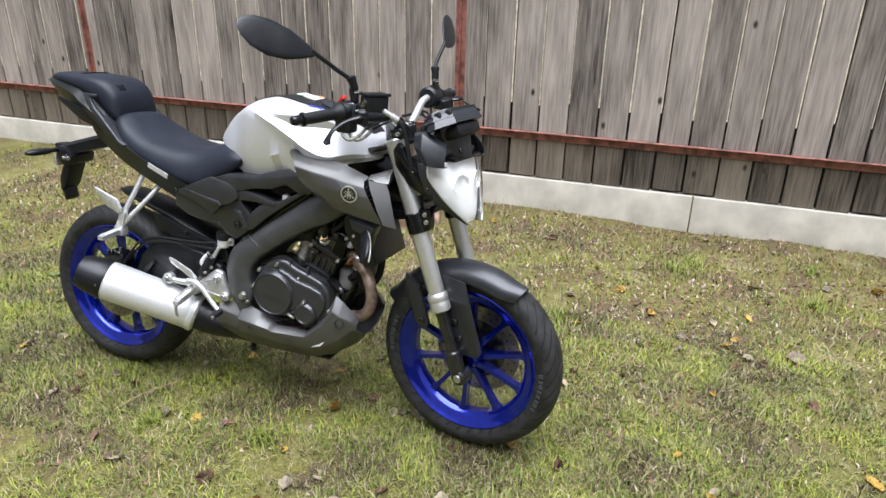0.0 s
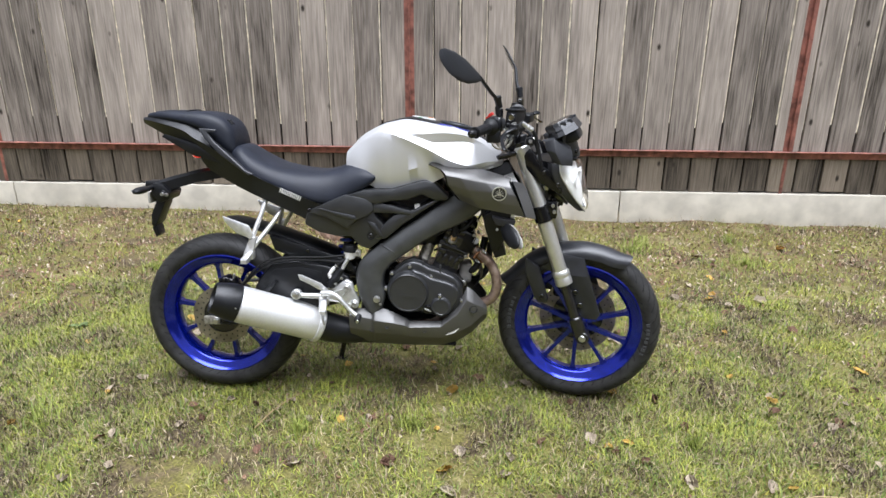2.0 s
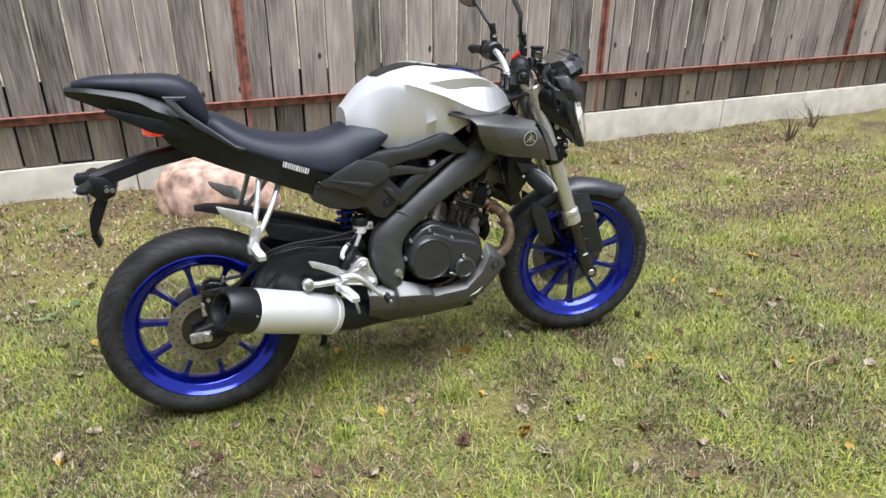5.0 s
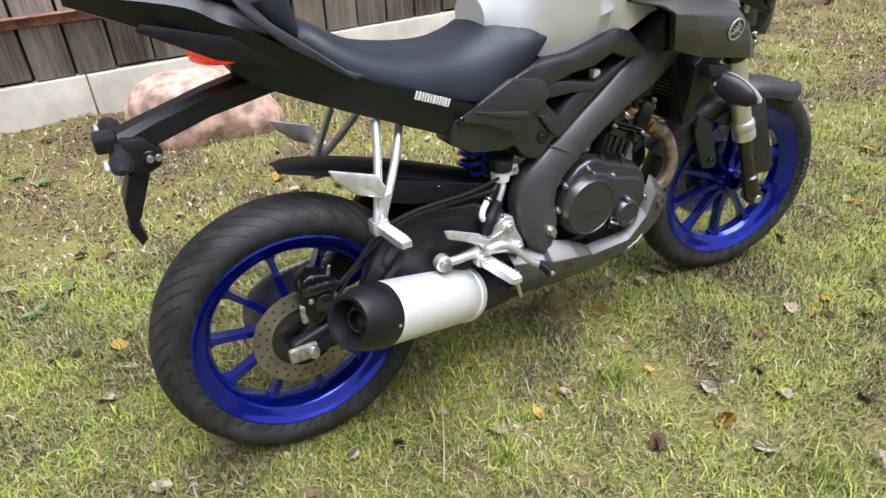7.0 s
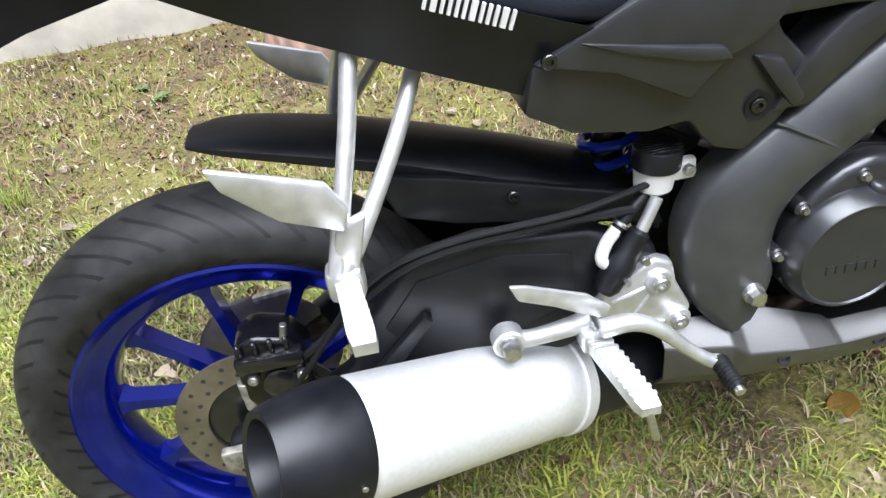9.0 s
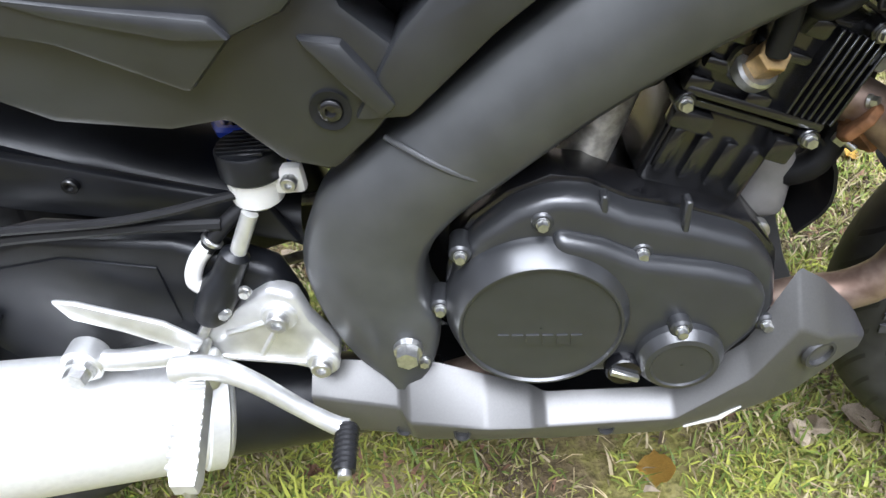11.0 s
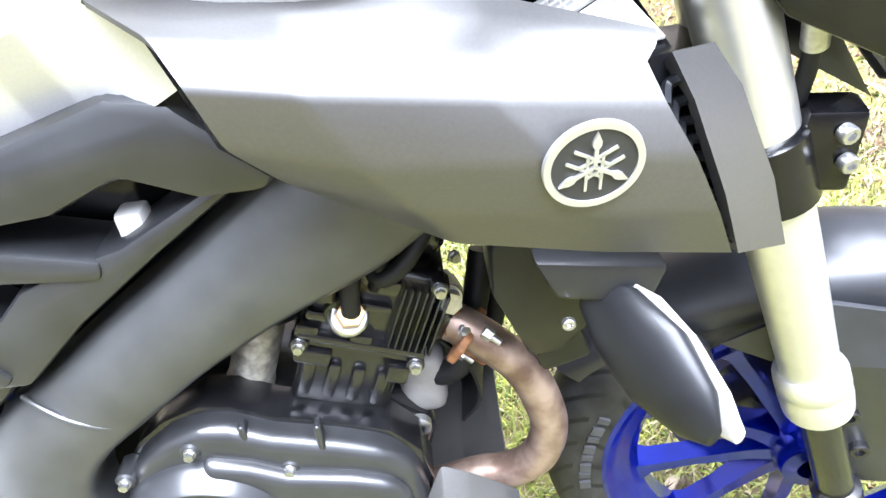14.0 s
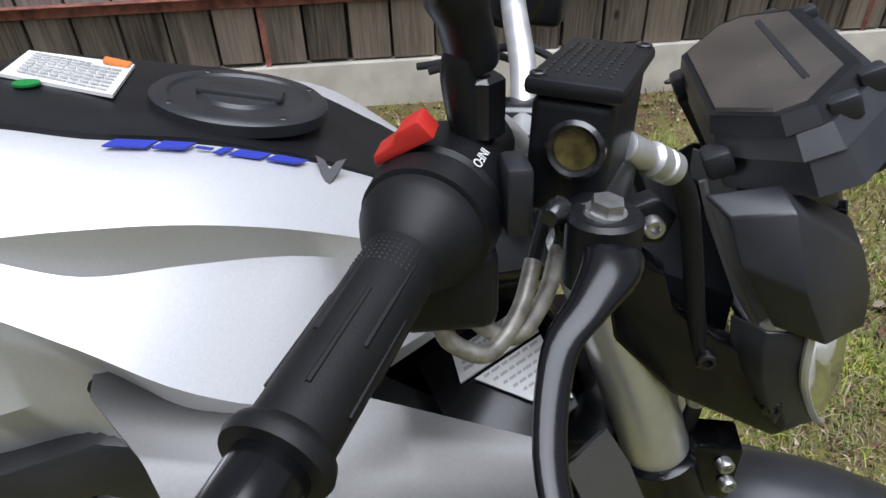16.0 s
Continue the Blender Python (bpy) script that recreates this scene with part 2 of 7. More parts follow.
def blades(name, rng, xs, ys, hs, widths, flat, mat, label, category, spread=None):
    """Many bent grass blades, each a narrow strip of two quads, as one mesh."""
    n = len(xs)
    zs = np.array([ground_z(x, y) for x, y in zip(xs, ys)])
    a = rng.uniform(0, 2 * np.pi, n)
    tilt = rng.uniform(flat[0], flat[1], n)
    d = np.stack([np.cos(a), np.sin(a), np.zeros(n)], 1)
    side = np.stack([-np.sin(a), np.cos(a), np.zeros(n)], 1) * (widths / 2)[:, None]
    base = np.stack([xs, ys, zs - 0.004], 1)
    up = np.array([0, 0, 1.0])
    mid = base + (d * np.sin(tilt * 0.6)[:, None] + up * np.cos(tilt * 0.6)[:, None]) * (hs * 0.55)[:, None]
    tip = mid + (d * np.sin(tilt * 1.25)[:, None] + up * np.cos(tilt * 1.25)[:, None]) * (hs * 0.5)[:, None]
    v = np.stack([base - side, base + side, mid + side * 0.8, mid - side * 0.8, tip], 1).reshape(-1, 3)
    k = np.arange(n) * 5
    quads = np.stack([k, k + 1, k + 2, k + 3], 1)
    tris = np.stack([k + 3, k + 2, k + 4], 1)
    me = bpy.data.meshes.new(name)
    me.vertices.add(len(v))
    me.vertices.foreach_set("co", v.ravel())
    loops = np.concatenate([quads.ravel(), tris.ravel()])
    me.loops.add(len(loops))
    me.loops.foreach_set("vertex_index", loops.astype(np.int32))
    me.polygons.add(2 * n)
    me.polygons.foreach_set("loop_start", np.concatenate([np.arange(n) * 4, 4 * n + np.arange(n) * 3]).astype(np.int32))
    me.polygons.foreach_set("loop_total", np.concatenate([np.full(n, 4), np.full(n, 3)]).astype(np.int32))
    me.update()
    me.validate()
    me.materials.append(mat)
    return tagged(new(name, me), label, category, kind="stuff")


def build_grass():
    rng = np.random.default_rng(5)
    # thin lawn: close round the motorcycle, sparser towards the fence
    def field(n, x0, x1, y0, y1, h, w, flat):
        xs, ys = rng.uniform(x0, x1, n), rng.uniform(y0, y1, n)
        keep = np.array([0.9 * noise.noise((x * 1.6, y * 1.6, 0.5)) + 0.6 * noise.noise((x * 5, y * 5, 2.5)) + 0.7 * noise.noise((x * 19, y * 19, 4.5)) for x, y in zip(xs, ys)])
        fence_thin = np.clip((ys - 0.7) / 1.5, 0, 1.0)
        ok = 1.0 * keep + rng.uniform(-0.40, 0.7, n) > fence_thin * 0.88 - 0.24
        xs, ys = xs[ok], ys[ok]
        m = len(xs)
        return xs, ys, rng.uniform(h[0], h[1], m), rng.uniform(w[0], w[1], m), flat
    a = field(340000, -1.3, 2.7, -1.5, 1.0, (0.010, 0.042), (0.0018, 0.0044), (0.4, 1.5))
    b = field(210000, -3.4, 6.5, -2.2, 2.6, (0.014, 0.058), (0.0025, 0.006), (0.4, 1.45))
    xs, ys, hs, ws = (np.concatenate([a[k], b[k]]) for k in range(4))
    blades("grass", rng, xs, ys, hs, ws, (0.4, 1.5), GRASS, "short yellow-green lawn grass with dry blades", "grass")


build_grass()


# ---- fence on a concrete plinth ----
FENCE = pose(0, 2.52, 0.045, 0, -0.39, 0.23)


def build_fence():
    fence = thing("wall_fence", "weathered grey board fence with red steel rail", "fence", FENCE, kind="structure")
    rng = random.Random(4)
    pitch, first, uppers, lowers = 0.187, -0.0155, [], []
    for k in range(6):
        w = 0.170 + 0.004 * (k % 3)
        # each board in two lengths, the one below the rail in darker wood
        for z0, z1, mat, out in ((0.384, 1.95, WOOD, uppers), (0.112 + 0.003 * (k % 4), 0.380, LOWER_WOOD, lowers)):
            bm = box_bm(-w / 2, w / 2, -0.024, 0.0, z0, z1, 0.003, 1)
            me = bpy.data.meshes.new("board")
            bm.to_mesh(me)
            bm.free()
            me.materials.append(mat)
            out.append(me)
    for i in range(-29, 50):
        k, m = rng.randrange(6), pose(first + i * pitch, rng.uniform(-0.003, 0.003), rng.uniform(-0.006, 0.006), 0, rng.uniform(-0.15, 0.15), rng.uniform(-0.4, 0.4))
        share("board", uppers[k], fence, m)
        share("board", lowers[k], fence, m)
    battens = []
    for x0, x1 in ((-0.006, 0.004), (-0.004, 0.007), (-0.008, 0.001)):
        me = bpy.data.meshes.new("batten")
        bm = box_bm(x0, x1, -0.0165, 0.018, 0.585, 1.93)
        bm.to_mesh(me)
        bm.free()
        me.materials.append(PALE_WOOD)
        battens.append(me)
    for i in range(-29, 50):
        share("batten", battens[rng.randrange(3)], fence, pose(first + (i + 0.5) * pitch, 0, rng.uniform(-0.03, 0.03)))
    # near-black sheet added behind the boards; its colour paints the gaps' shade
    part("backing", box_bm(-5.6, 9.3, 0.022, 0.04, 0.109, 1.94), GAP_BACKING, fence, smooth=0)
    # angle-steel rail: upright flange and a flat lip
    rail = box_bm(-5.6, 9.3, -0.034, -0.027, 0.365, 0.418, 0.002, 1)
    lip = box_bm(-5.6, 9.3, -0.062, -0.0345, 0.411, 0.418, 0.002, 1)
    merge(rail, lip)
    part("rail", rail, RED_STEEL, fence, "red-oxide painted angle steel rail", smooth=0)
    for x in (-5.4, -2.66, 0.47, 3.176, 5.9):
        post = box_bm(x - 0.034, x + 0.034, -0.0268, -0.0245, 0.37, 1.95)
        merge(post, box_bm(x - 0.012, x + 0.012, -0.0268, -0.0245, 0.09, 0.3695))
        merge(post, box_bm(x - 0.004, x + 0.004, -0.05, -0.0270, 0.42, 1.95))
        part("post", post, RED_STEEL, fence, smooth=0)


def merge(bm, other, m=None):
    me = bpy.data.meshes.new("tmp")
    other.to_mesh(me)
    other.free()
    if m is not None:
        me.transform(m)
    bm.from_mesh(me)
    bpy.data.meshes.remove(me)
    return bm


def build_plinth():
    plinth = thing("wall_plinth", "pale cast concrete plinth panels under the fence", "wall", FENCE, kind="structure")
    edges = [-5.5, -2.60, -0.26, 2.02, 4.5, 6.9, 9.3]
    for a, b in zip(edges, edges[1:]):
        part("panel", box_bm(a + 0.004, b - 0.004, -0.05, 0.04, -0.35, 0.106, 0.006, 2), CONCRETE, plinth)


build_fence()
build_plinth()


# ---- unseen plain walls added on three sides to block light from the horizon ----
for name, x0, x1, y0, y1 in (("wall_south", -7.5, 11.5, -6.6, -6.5), ("wall_west", -7.6, -7.5, -6.6, 2.5), ("wall_east", 11.5, 11.6, -6.6, 2.9)):
    horizon_block = part(name, box_bm(x0, x1, y0, y1, -0.3, 2.4, 0.004, 1), WOOD, None, smooth=0)
    tagged(horizon_block, "unseen plain board wall added to block low sky light", "fence", kind="structure")


# ---- modelling helpers for the motorcycle ----
def spline(pts, n=6):
    """Points on a Catmull-Rom curve through pts."""
    p = [Vector(q) for q in pts]
    if len(p) < 3:
        return p
    p = [2 * p[0] - p[1]] + p + [2 * p[-1] - p[-2]]
    out = []
    for a, b, c, d in zip(p, p[1:], p[2:], p[3:]):
        for k in range(n):
            t = k / n
            out.append(0.5 * (2 * b + (c - a) * t + (2 * a - 5 * b + 4 * c - d) * t * t + (3 * b - a - 3 * c + d) * t ** 3))
    return out + [p[-2]]


def skin(rings, closed=True, caps=True):
    bm = bmesh.new()
    vr = [[bm.verts.new(q) for q in ring] for ring in rings]
    n = len(vr[0])
    for a, b in zip(vr, vr[1:]):
        for k in range(n if closed else n - 1):
            bm.faces.new((a[k], a[(k + 1) % n], b[(k + 1) % n], b[k]))
    if caps and closed:
        bm.faces.new(vr[0])
        bm.faces.new(list(reversed(vr[-1])))
    return bm


def tube(pts, r, seg=12, n=6, caps=True):
    """A round tube along a smooth line; r is one radius or one for each point."""
    line = spline(pts, n)
    rs = [r] * len(line) if not isinstance(r, (list, tuple)) else [v.x for v in spline([(q, 0, 0) for q in r], n)] if len(r) > 2 else [r[0] + (r[1] - r[0]) * k / (len(line) - 1) for k in range(len(line))]
    rings, side = [], None
    for i, p in enumerate(line):
        d = (line[min(i + 1, len(line) - 1)] - line[max(i - 1, 0)]).normalized()
        if side is None:
            side = d.orthogonal().normalized()
        side = (side - d * side.dot(d)).normalized()
        up = d.cross(side)
        rings.append([p + (side * math.cos(2 * math.pi * k / seg) + up * math.sin(2 * math.pi * k / seg)) * rs[i] for k in range(seg)])
    return skin(rings, True, caps)


def turned(p0, p1, profile, seg=28):
    """A turned solid along p0 to p1: profile of (share of the length, radius)."""
    p0, p1 = Vector(p0), Vector(p1)
    d = (p1 - p0).normalized()
    s = d.orthogonal().normalized()
    u = d.cross(s)
    return skin([[p0 + (p1 - p0) * f + (s * math.cos(2 * math.pi * k / seg) + u * math.sin(2 * math.pi * k / seg)) * r for k in range(seg)] for f, r in profile])


def rod(p0, p1, r, b=0.0, seg=20):
    ln = (Vector(p1) - Vector(p0)).length
    b = b or r * 0.12
    return turned(p0, p1, [(0, r - b), (b / ln, r), (1 - b / ln, r), (1, r - b)], seg)


def soften(bm, w, seg=2, angle=25.0):
    if w:
        es = [e for e in bm.edges if len(e.link_faces) == 2 and e.calc_face_angle(0) > radians(angle)]
        bmesh.ops.bevel(bm, geom=es, offset=w, segments=seg, affect="EDGES", profile=0.5, clamp_overlap=True)
    return bm


def prism(outline, y0, y1, bevel=0.004, seg=2, y_of=None):
    """A slab from an (x, z) outline between y0 (outer) and y1, its edges rounded; y_of shifts the outer face."""
    bm = bmesh.new()
    a = [bm.verts.new((x, y0 + (y_of(x, z) if y_of else 0), z)) for x, z in outline]
    b = [bm.verts.new((x, y1, z)) for x, z in outline]
    n = len(a)
    bm.faces.new(a)
    bm.faces.new(list(reversed(b)))
    for k in range(n):
        bm.faces.new((a[k], b[k], b[(k + 1) % n], a[(k + 1) % n]))
    bmesh.ops.recalc_face_normals(bm, faces=bm.faces)
    return soften(bm, bevel, seg)


def sheet(rows, thick, n=4, m=1):
    """A curved panel through rows of points, smooth along the rows' order, with thickness."""
    cols = [spline(c, n) for c in zip(*rows)]
    rings = list(zip(*cols))
    if m > 1:
        rings = [spline(r, m) for r in rings]
    bm = skin([list(r) for r in rings], closed=False)
    bmesh.ops.recalc_face_normals(bm, faces=bm.faces)
    bmesh.ops.solidify(bm, geom=bm.faces[:], thickness=thick)
    return bm


def sym_loft(stations, n=4, m=1):
    """A body symmetrical about y = 0: stations of (x, half profile from the top centre down to the bottom centre, y <= 0)."""
    cols = [spline([(x, half[k][0], half[k][1]) for x, half in stations], n) for k in range(len(stations[0][1]))]
    rings = []
    for half in zip(*cols):
        half = list(half)
        if m > 1:
            half = spline(half, m)
        rings.append(half + [Vector((q.x, -q.y, q.z)) for q in reversed(half[1:-1])])
    return skin(rings)


def mirrored(bm):
    bmesh.ops.scale(bm, vec=(1, -1, 1), verts=bm.verts)
    return bm


def moved(bm, m):
    bmesh.ops.transform(bm, matrix=m, verts=bm.verts)
    return bm


def lathe(profile, seg=72, ring=False):
    """Turn (radius, y) pairs about the y axis."""
    bm = bmesh.new()
    rings = [[bm.verts.new((r * math.cos(2 * math.pi * k / seg), y, r * math.sin(2 * math.pi * k / seg))) for k in range(seg)] for r, y in profile]
    pairs = list(zip(rings, rings[1:])) + ([(rings[-1], rings[0])] if ring else [])
    for a, b in pairs:
        for k in range(seg):
            bm.faces.new((a[k], a[(k + 1) % seg], b[(k + 1) % seg], b[k]))
    return bm


def aim(p, d):
    """A pose at p whose z axis points along d."""
    return Matrix.Translation(p) @ Vector(d).to_track_quat("Z", "Y").to_matrix().to_4x4()


def hex_bolt_mesh(name, r, h, mat):
    bm = bmesh.new()
    bmesh.ops.create_cone(bm, cap_ends=True, segments=16, radius1=r * 1.25, radius2=r * 1.15, depth=h * 0.35, matrix=Matrix.Translation((0, 0, h * 0.17)))
    bmesh.ops.create_cone(bm, cap_ends=True, segments=6, radius1=r, radius2=r * 0.92, depth=h * 0.7, matrix=Matrix.Translation((0, 0, h * 0.65)))
    me = bpy.data.meshes.new(name)
    bm.to_mesh(me)
    bm.free()
    me.materials.append(mat)
    return me


def socket_bolt_mesh(name, r, h, mat):
    bm = bmesh.new()
    pr = [(0.0, 0.0), (r, 0.0), (r, h * 0.85), (r * 0.86, h), (r * 0.5, h), (r * 0.48, h * 0.45), (0.0, h * 0.4)]
    seg = 14
    rings = [[bm.verts.new((q * math.cos(2 * math.pi * k / seg), q * math.sin(2 * math.pi * k / seg), z)) for k in range(seg)] for q, z in pr[1:-1]]
    for a, b in zip(rings, rings[1:]):
        for k in range(seg):
            bm.faces.new((a[k], a[(k + 1) % seg], b[(k + 1) % seg], b[k]))
    bm.faces.new(rings[-1])
    me = bpy.data.meshes.new(name)
    bm.to_mesh(me)
    bm.free()
    for p in me.polygons:
        p.use_smooth = True
    me.set_sharp_from_angle(angle=radians(40))
    me.materials.append(mat)
    return me


# ---- motorcycle materials ----
def tyre_material(name, count, reach, slant):
    """Black rubber with slanted tread grooves, as relief with their shade painted near-black."""
    m = material(name, (0.023, 0.0225, 0.022), 0.6, spec=0.40, vary=0.5, grain=22)
    nt = m.node_tree
    b = nt.nodes["Principled BSDF"]
    tc = nt.nodes.new("ShaderNodeTexCoord")
    sep = nt.nodes.new("ShaderNodeSeparateXYZ")
    nt.links.new(tc.outputs["Object"], sep.inputs[0])

    def mth(op, a, c, clamp=False):
        q = nt.nodes.new("ShaderNodeMath")
        q.operation, q.use_clamp = op, clamp
        for k, v in enumerate((a, c)):
            if isinstance(v, (int, float)):
                q.inputs[k].default_value = v
            elif v is not None:
                nt.links.new(v, q.inputs[k])
        return q.outputs[0]

    ang = mth("MULTIPLY", mth("ARCTAN2", sep.outputs["Z"], sep.outputs["X"]), count / (2 * math.pi))
    ay = mth("ABSOLUTE", sep.outputs["Y"], None)
    sgn = mth("MULTIPLY", mth("SIGN", sep.outputs["Y"], None), 0.5)
    wob = mth("MULTIPLY", mth("POWER", mth("DIVIDE", ay, reach), 1.6), slant)
    f = mth("FRACT", mth("ADD", mth("ADD", ang, wob), sgn), None)
    groove = mth("LESS_THAN", f, 0.20)
    inside = mth("MULTIPLY", mth("LESS_THAN", ay, reach), mth("GREATER_THAN", ay, reach * 0.12))
    mask = mth("MULTIPLY", groove, inside)
    bp = nt.nodes.new("ShaderNodeBump")
    bp.invert = True
    bp.inputs["Strength"].default_value, bp.inputs["Distance"].default_value = 1.0, 0.014
    nt.links.new(mask, bp.inputs["Height"])
    nt.links.new(bp.outputs[0], b.inputs["Normal"])
    old = b.inputs["Base Color"].links[0].from_socket
    # shade inside the grooves is painted into the rubber's colour
    groove_shade = nt.nodes.new("ShaderNodeMixRGB")
    groove_shade.inputs[2].default_value = (0.006, 0.006, 0.006, 1)
    nt.links.new(mask, groove_shade.inputs[0])
    nt.links.new(old, groove_shade.inputs[1])
    nt.links.new(groove_shade.outputs[0], b.inputs["Base Color"])
    return m


BLUE = material("blue_wheel_paint", (0.006, 0.019, 0.37), 0.16, metal=0.80, spec=0.4, coat=0.8, vary=0.15, grain=30, rough_vary=0.05)
REAR_RUBBER = tyre_material("rear_tyre_rubber", 46, 0.0625, 2.2)
FRONT_RUBBER = tyre_material("front_tyre_rubber", 40, 0.0495, 1.8)
SIDEWALL_INK = material("grey_sidewall_mark", (0.045, 0.045, 0.046), 0.7, vary=0.2)
SILVER = material("silver_metallic_paint", (0.73, 0.73, 0.74), 0.36, metal=0.5, coat=0.12, vary=0.03, grain=600, bump=0.02, bump_scale=900)
PAN_GREY = material("matt_grey_pan_paint", (0.140, 0.138, 0.134), 0.46, metal=0.7, vary=0.04, grain=500, bump=0.03, bump_scale=1200)
GREY = material("matt_grey_metallic_paint", (0.148, 0.145, 0.140), 0.40, metal=0.75, vary=0.04, grain=500, bump=0.03, bump_scale=1200)
SPAR = material("satin_black_frame_paint", (0.074, 0.076, 0.077), 0.36, metal=0.4, spec=0.8, vary=0.12, grain=25, bump=0.05, bump_scale=900, rough_vary=0.05)
PLASTIC = material("black_textured_plastic", (0.0068, 0.0074, 0.0092), 0.39, spec=0.42, vary=0.25, grain=30, bump=0.12, bump_scale=1500, rough_vary=0.08)
DARKGREY = material("dark_grey_plastic", (0.020, 0.021, 0.024), 0.36, spec=0.6, vary=0.15, grain=30, bump=0.10, bump_scale=1400, rough_vary=0.06)
GLOSS_BLACK = material("gloss_black_paint", (0.005, 0.005, 0.006), 0.20, spec=0.4, coat=0.15, vary=0.2)
SEAT = material("black_seat_vinyl", (0.010, 0.0125, 0.021), 0.50, spec=0.34, vary=0.2, grain=15, bump=0.25, bump_scale=700)
RUBBER = material("black_rubber", (0.008, 0.008, 0.009), 0.52, spec=0.36, vary=0.2, grain=60, bump=0.1, bump_scale=600)
ENGINE = material("black_engine_paint", (0.009, 0.009, 0.010), 0.22, spec=0.9, vary=0.3, grain=40, bump=0.08, bump_scale=500, rough_vary=0.1)
COVER = material("satin_black_engine_cover", (0.030, 0.031, 0.033), 0.30, metal=0.2, spec=0.9, vary=0.1, grain=40, bump=0.05, bump_scale=800)
ALLOY = material("cast_aluminium", (0.70, 0.70, 0.69), 0.40, metal=0.75, vary=0.10, grain=60, bump=0.1, bump_scale=500, rough_vary=0.08)
CAN = material("brushed_alloy_muffler", (0.80, 0.80, 0.79), 0.44, metal=0.5, vary=0.04, grain=150, bump=0.04, bump_scale=500)
FORK = material("champagne_fork_tube", (0.72, 0.715, 0.675), 0.34, metal=0.8, vary=0.04, grain=60)
ZINC = material("zinc_bolt", (0.58, 0.58, 0.57), 0.34, metal=0.95, vary=0.15, grain=200)
DIRTY_ALLOY = material("dirty_aluminium", (0.40, 0.38, 0.33), 0.5, metal=0.7, vary=0.4, grain=90, bump=0.2)
PIPE = material("heat_browned_steel", (0.25, 0.165, 0.125), 0.46, metal=0.7, vary=0.25, grain=35, worn=(0.46, 0.35, 0.28), rough_vary=0.1, bump=0.05)
RUST = material("rusty_steel", (0.23, 0.11, 0.05), 0.7, metal=0.5, vary=0.5, grain=90)
BRASS = material("brass_fitting", (0.55, 0.38, 0.18), 0.45, metal=0.9, vary=0.3, grain=90)
DISC = material("brake_disc_steel", (0.33, 0.30, 0.26), 0.38, metal=0.9, vary=0.25, grain=25)
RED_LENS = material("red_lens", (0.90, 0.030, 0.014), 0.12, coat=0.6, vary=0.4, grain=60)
# glow added to the lens to brighten it under the tail
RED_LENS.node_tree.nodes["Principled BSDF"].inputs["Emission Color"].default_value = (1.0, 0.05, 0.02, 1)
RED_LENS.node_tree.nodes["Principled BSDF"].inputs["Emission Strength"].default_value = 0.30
RED = material("red_switch_plastic", (0.62, 0.035, 0.025), 0.4, vary=0.05)
WHITE_PART = material("white_plastic", (0.72, 0.71, 0.68), 0.5, vary=0.06)
LABEL = material("white_label", (0.80, 0.79, 0.76), 0.45, vary=0.06, grain=20)
GREY_INK = material("grey_label_print", (0.46, 0.46, 0.45), 0.5)
INK_HOLES = material("black_print_and_holes", (0.03, 0.03, 0.03), 0.5)
BLUE_INK = material("blue_decal", (0.030, 0.045, 0.36), 0.3)
GREEN_INK = material("green_sticker", (0.01, 0.22, 0.04), 0.4)
ORANGE_INK = material("orange_label", (0.70, 0.22, 0.05), 0.4)
CHROME = material("bright_metal_badge", (0.66, 0.66, 0.65), 0.32, metal=0.7, vary=0.03)
REFLECTOR = material("headlight_reflector", (0.90, 0.90, 0.89), 0.40, metal=0.45, vary=0.05, grain=30)
AMBER = material("clear_indicator_lens", (0.42, 0.41, 0.38), 0.25, coat=0.3, vary=0.1, grain=300)
SCREEN = material("dark_display_glass", (0.060, 0.050, 0.042), 0.20, coat=0.3, vary=0.4, grain=12)
SPRING_BLUE = material("blue_shock_spring", (0.01, 0.04, 0.40), 0.3, metal=0.2, coat=0.4)


def glass_material(name, tint, rough=0.03):
    m = bpy.data.materials.new(name)
    m.use_nodes = True
    b = m.node_tree.nodes["Principled BSDF"]
    b.inputs["Base Color"].default_value = (*tint, 1)
    b.inputs["Roughness"].default_value = rough
    b.inputs["Transmission Weight"].default_value = 1.0
    b.inputs["IOR"].default_value = 1.45
    return m


CLEAR = glass_material("clear_lens_glass", (0.98, 0.98, 0.97))
MIRROR = material("mirror_glass", (0.85, 0.85, 0.86), 0.02, metal=1.0)
AMBER_GLASS = material("oil_sight_glass", (0.11, 0.09, 0.03), 0.1, coat=0.6, vary=0.5, grain=120)
SIDE_PLASTIC = material("satin_black_side_plastic", (0.020, 0.021, 0.023), 0.35, spec=0.85, vary=0.2, grain=20, bump=0.10, bump_scale=1500, rough_vary=0.06)


# ---- motorcycle: frame of reference ----
LEAN, BIKE_Y = 7.0, -0.0375
bike = thing("motorcycle", "silver and black naked motorcycle with blue wheels leaning on its stand", "motorcycle", pose(0, BIKE_Y, -0.006, -LEAN, 0, 0))
RAKE = 0.36
STEER_DEG = -14.0
AXIS = Vector((-RAKE, 0, 1)).normalized()
AXIS_AT = Vector((1.087, 0, 0.976))
STEER = Matrix.Translation(AXIS_AT) @ Matrix.Rotation(radians(STEER_DEG), 4, AXIS) @ Matrix.Translation(-AXIS_AT)
UNSTEER = STEER.inverted()


def un(p):
    """A point of the turned front end, turned back to straight ahead."""
    return UNSTEER @ Vector(p)


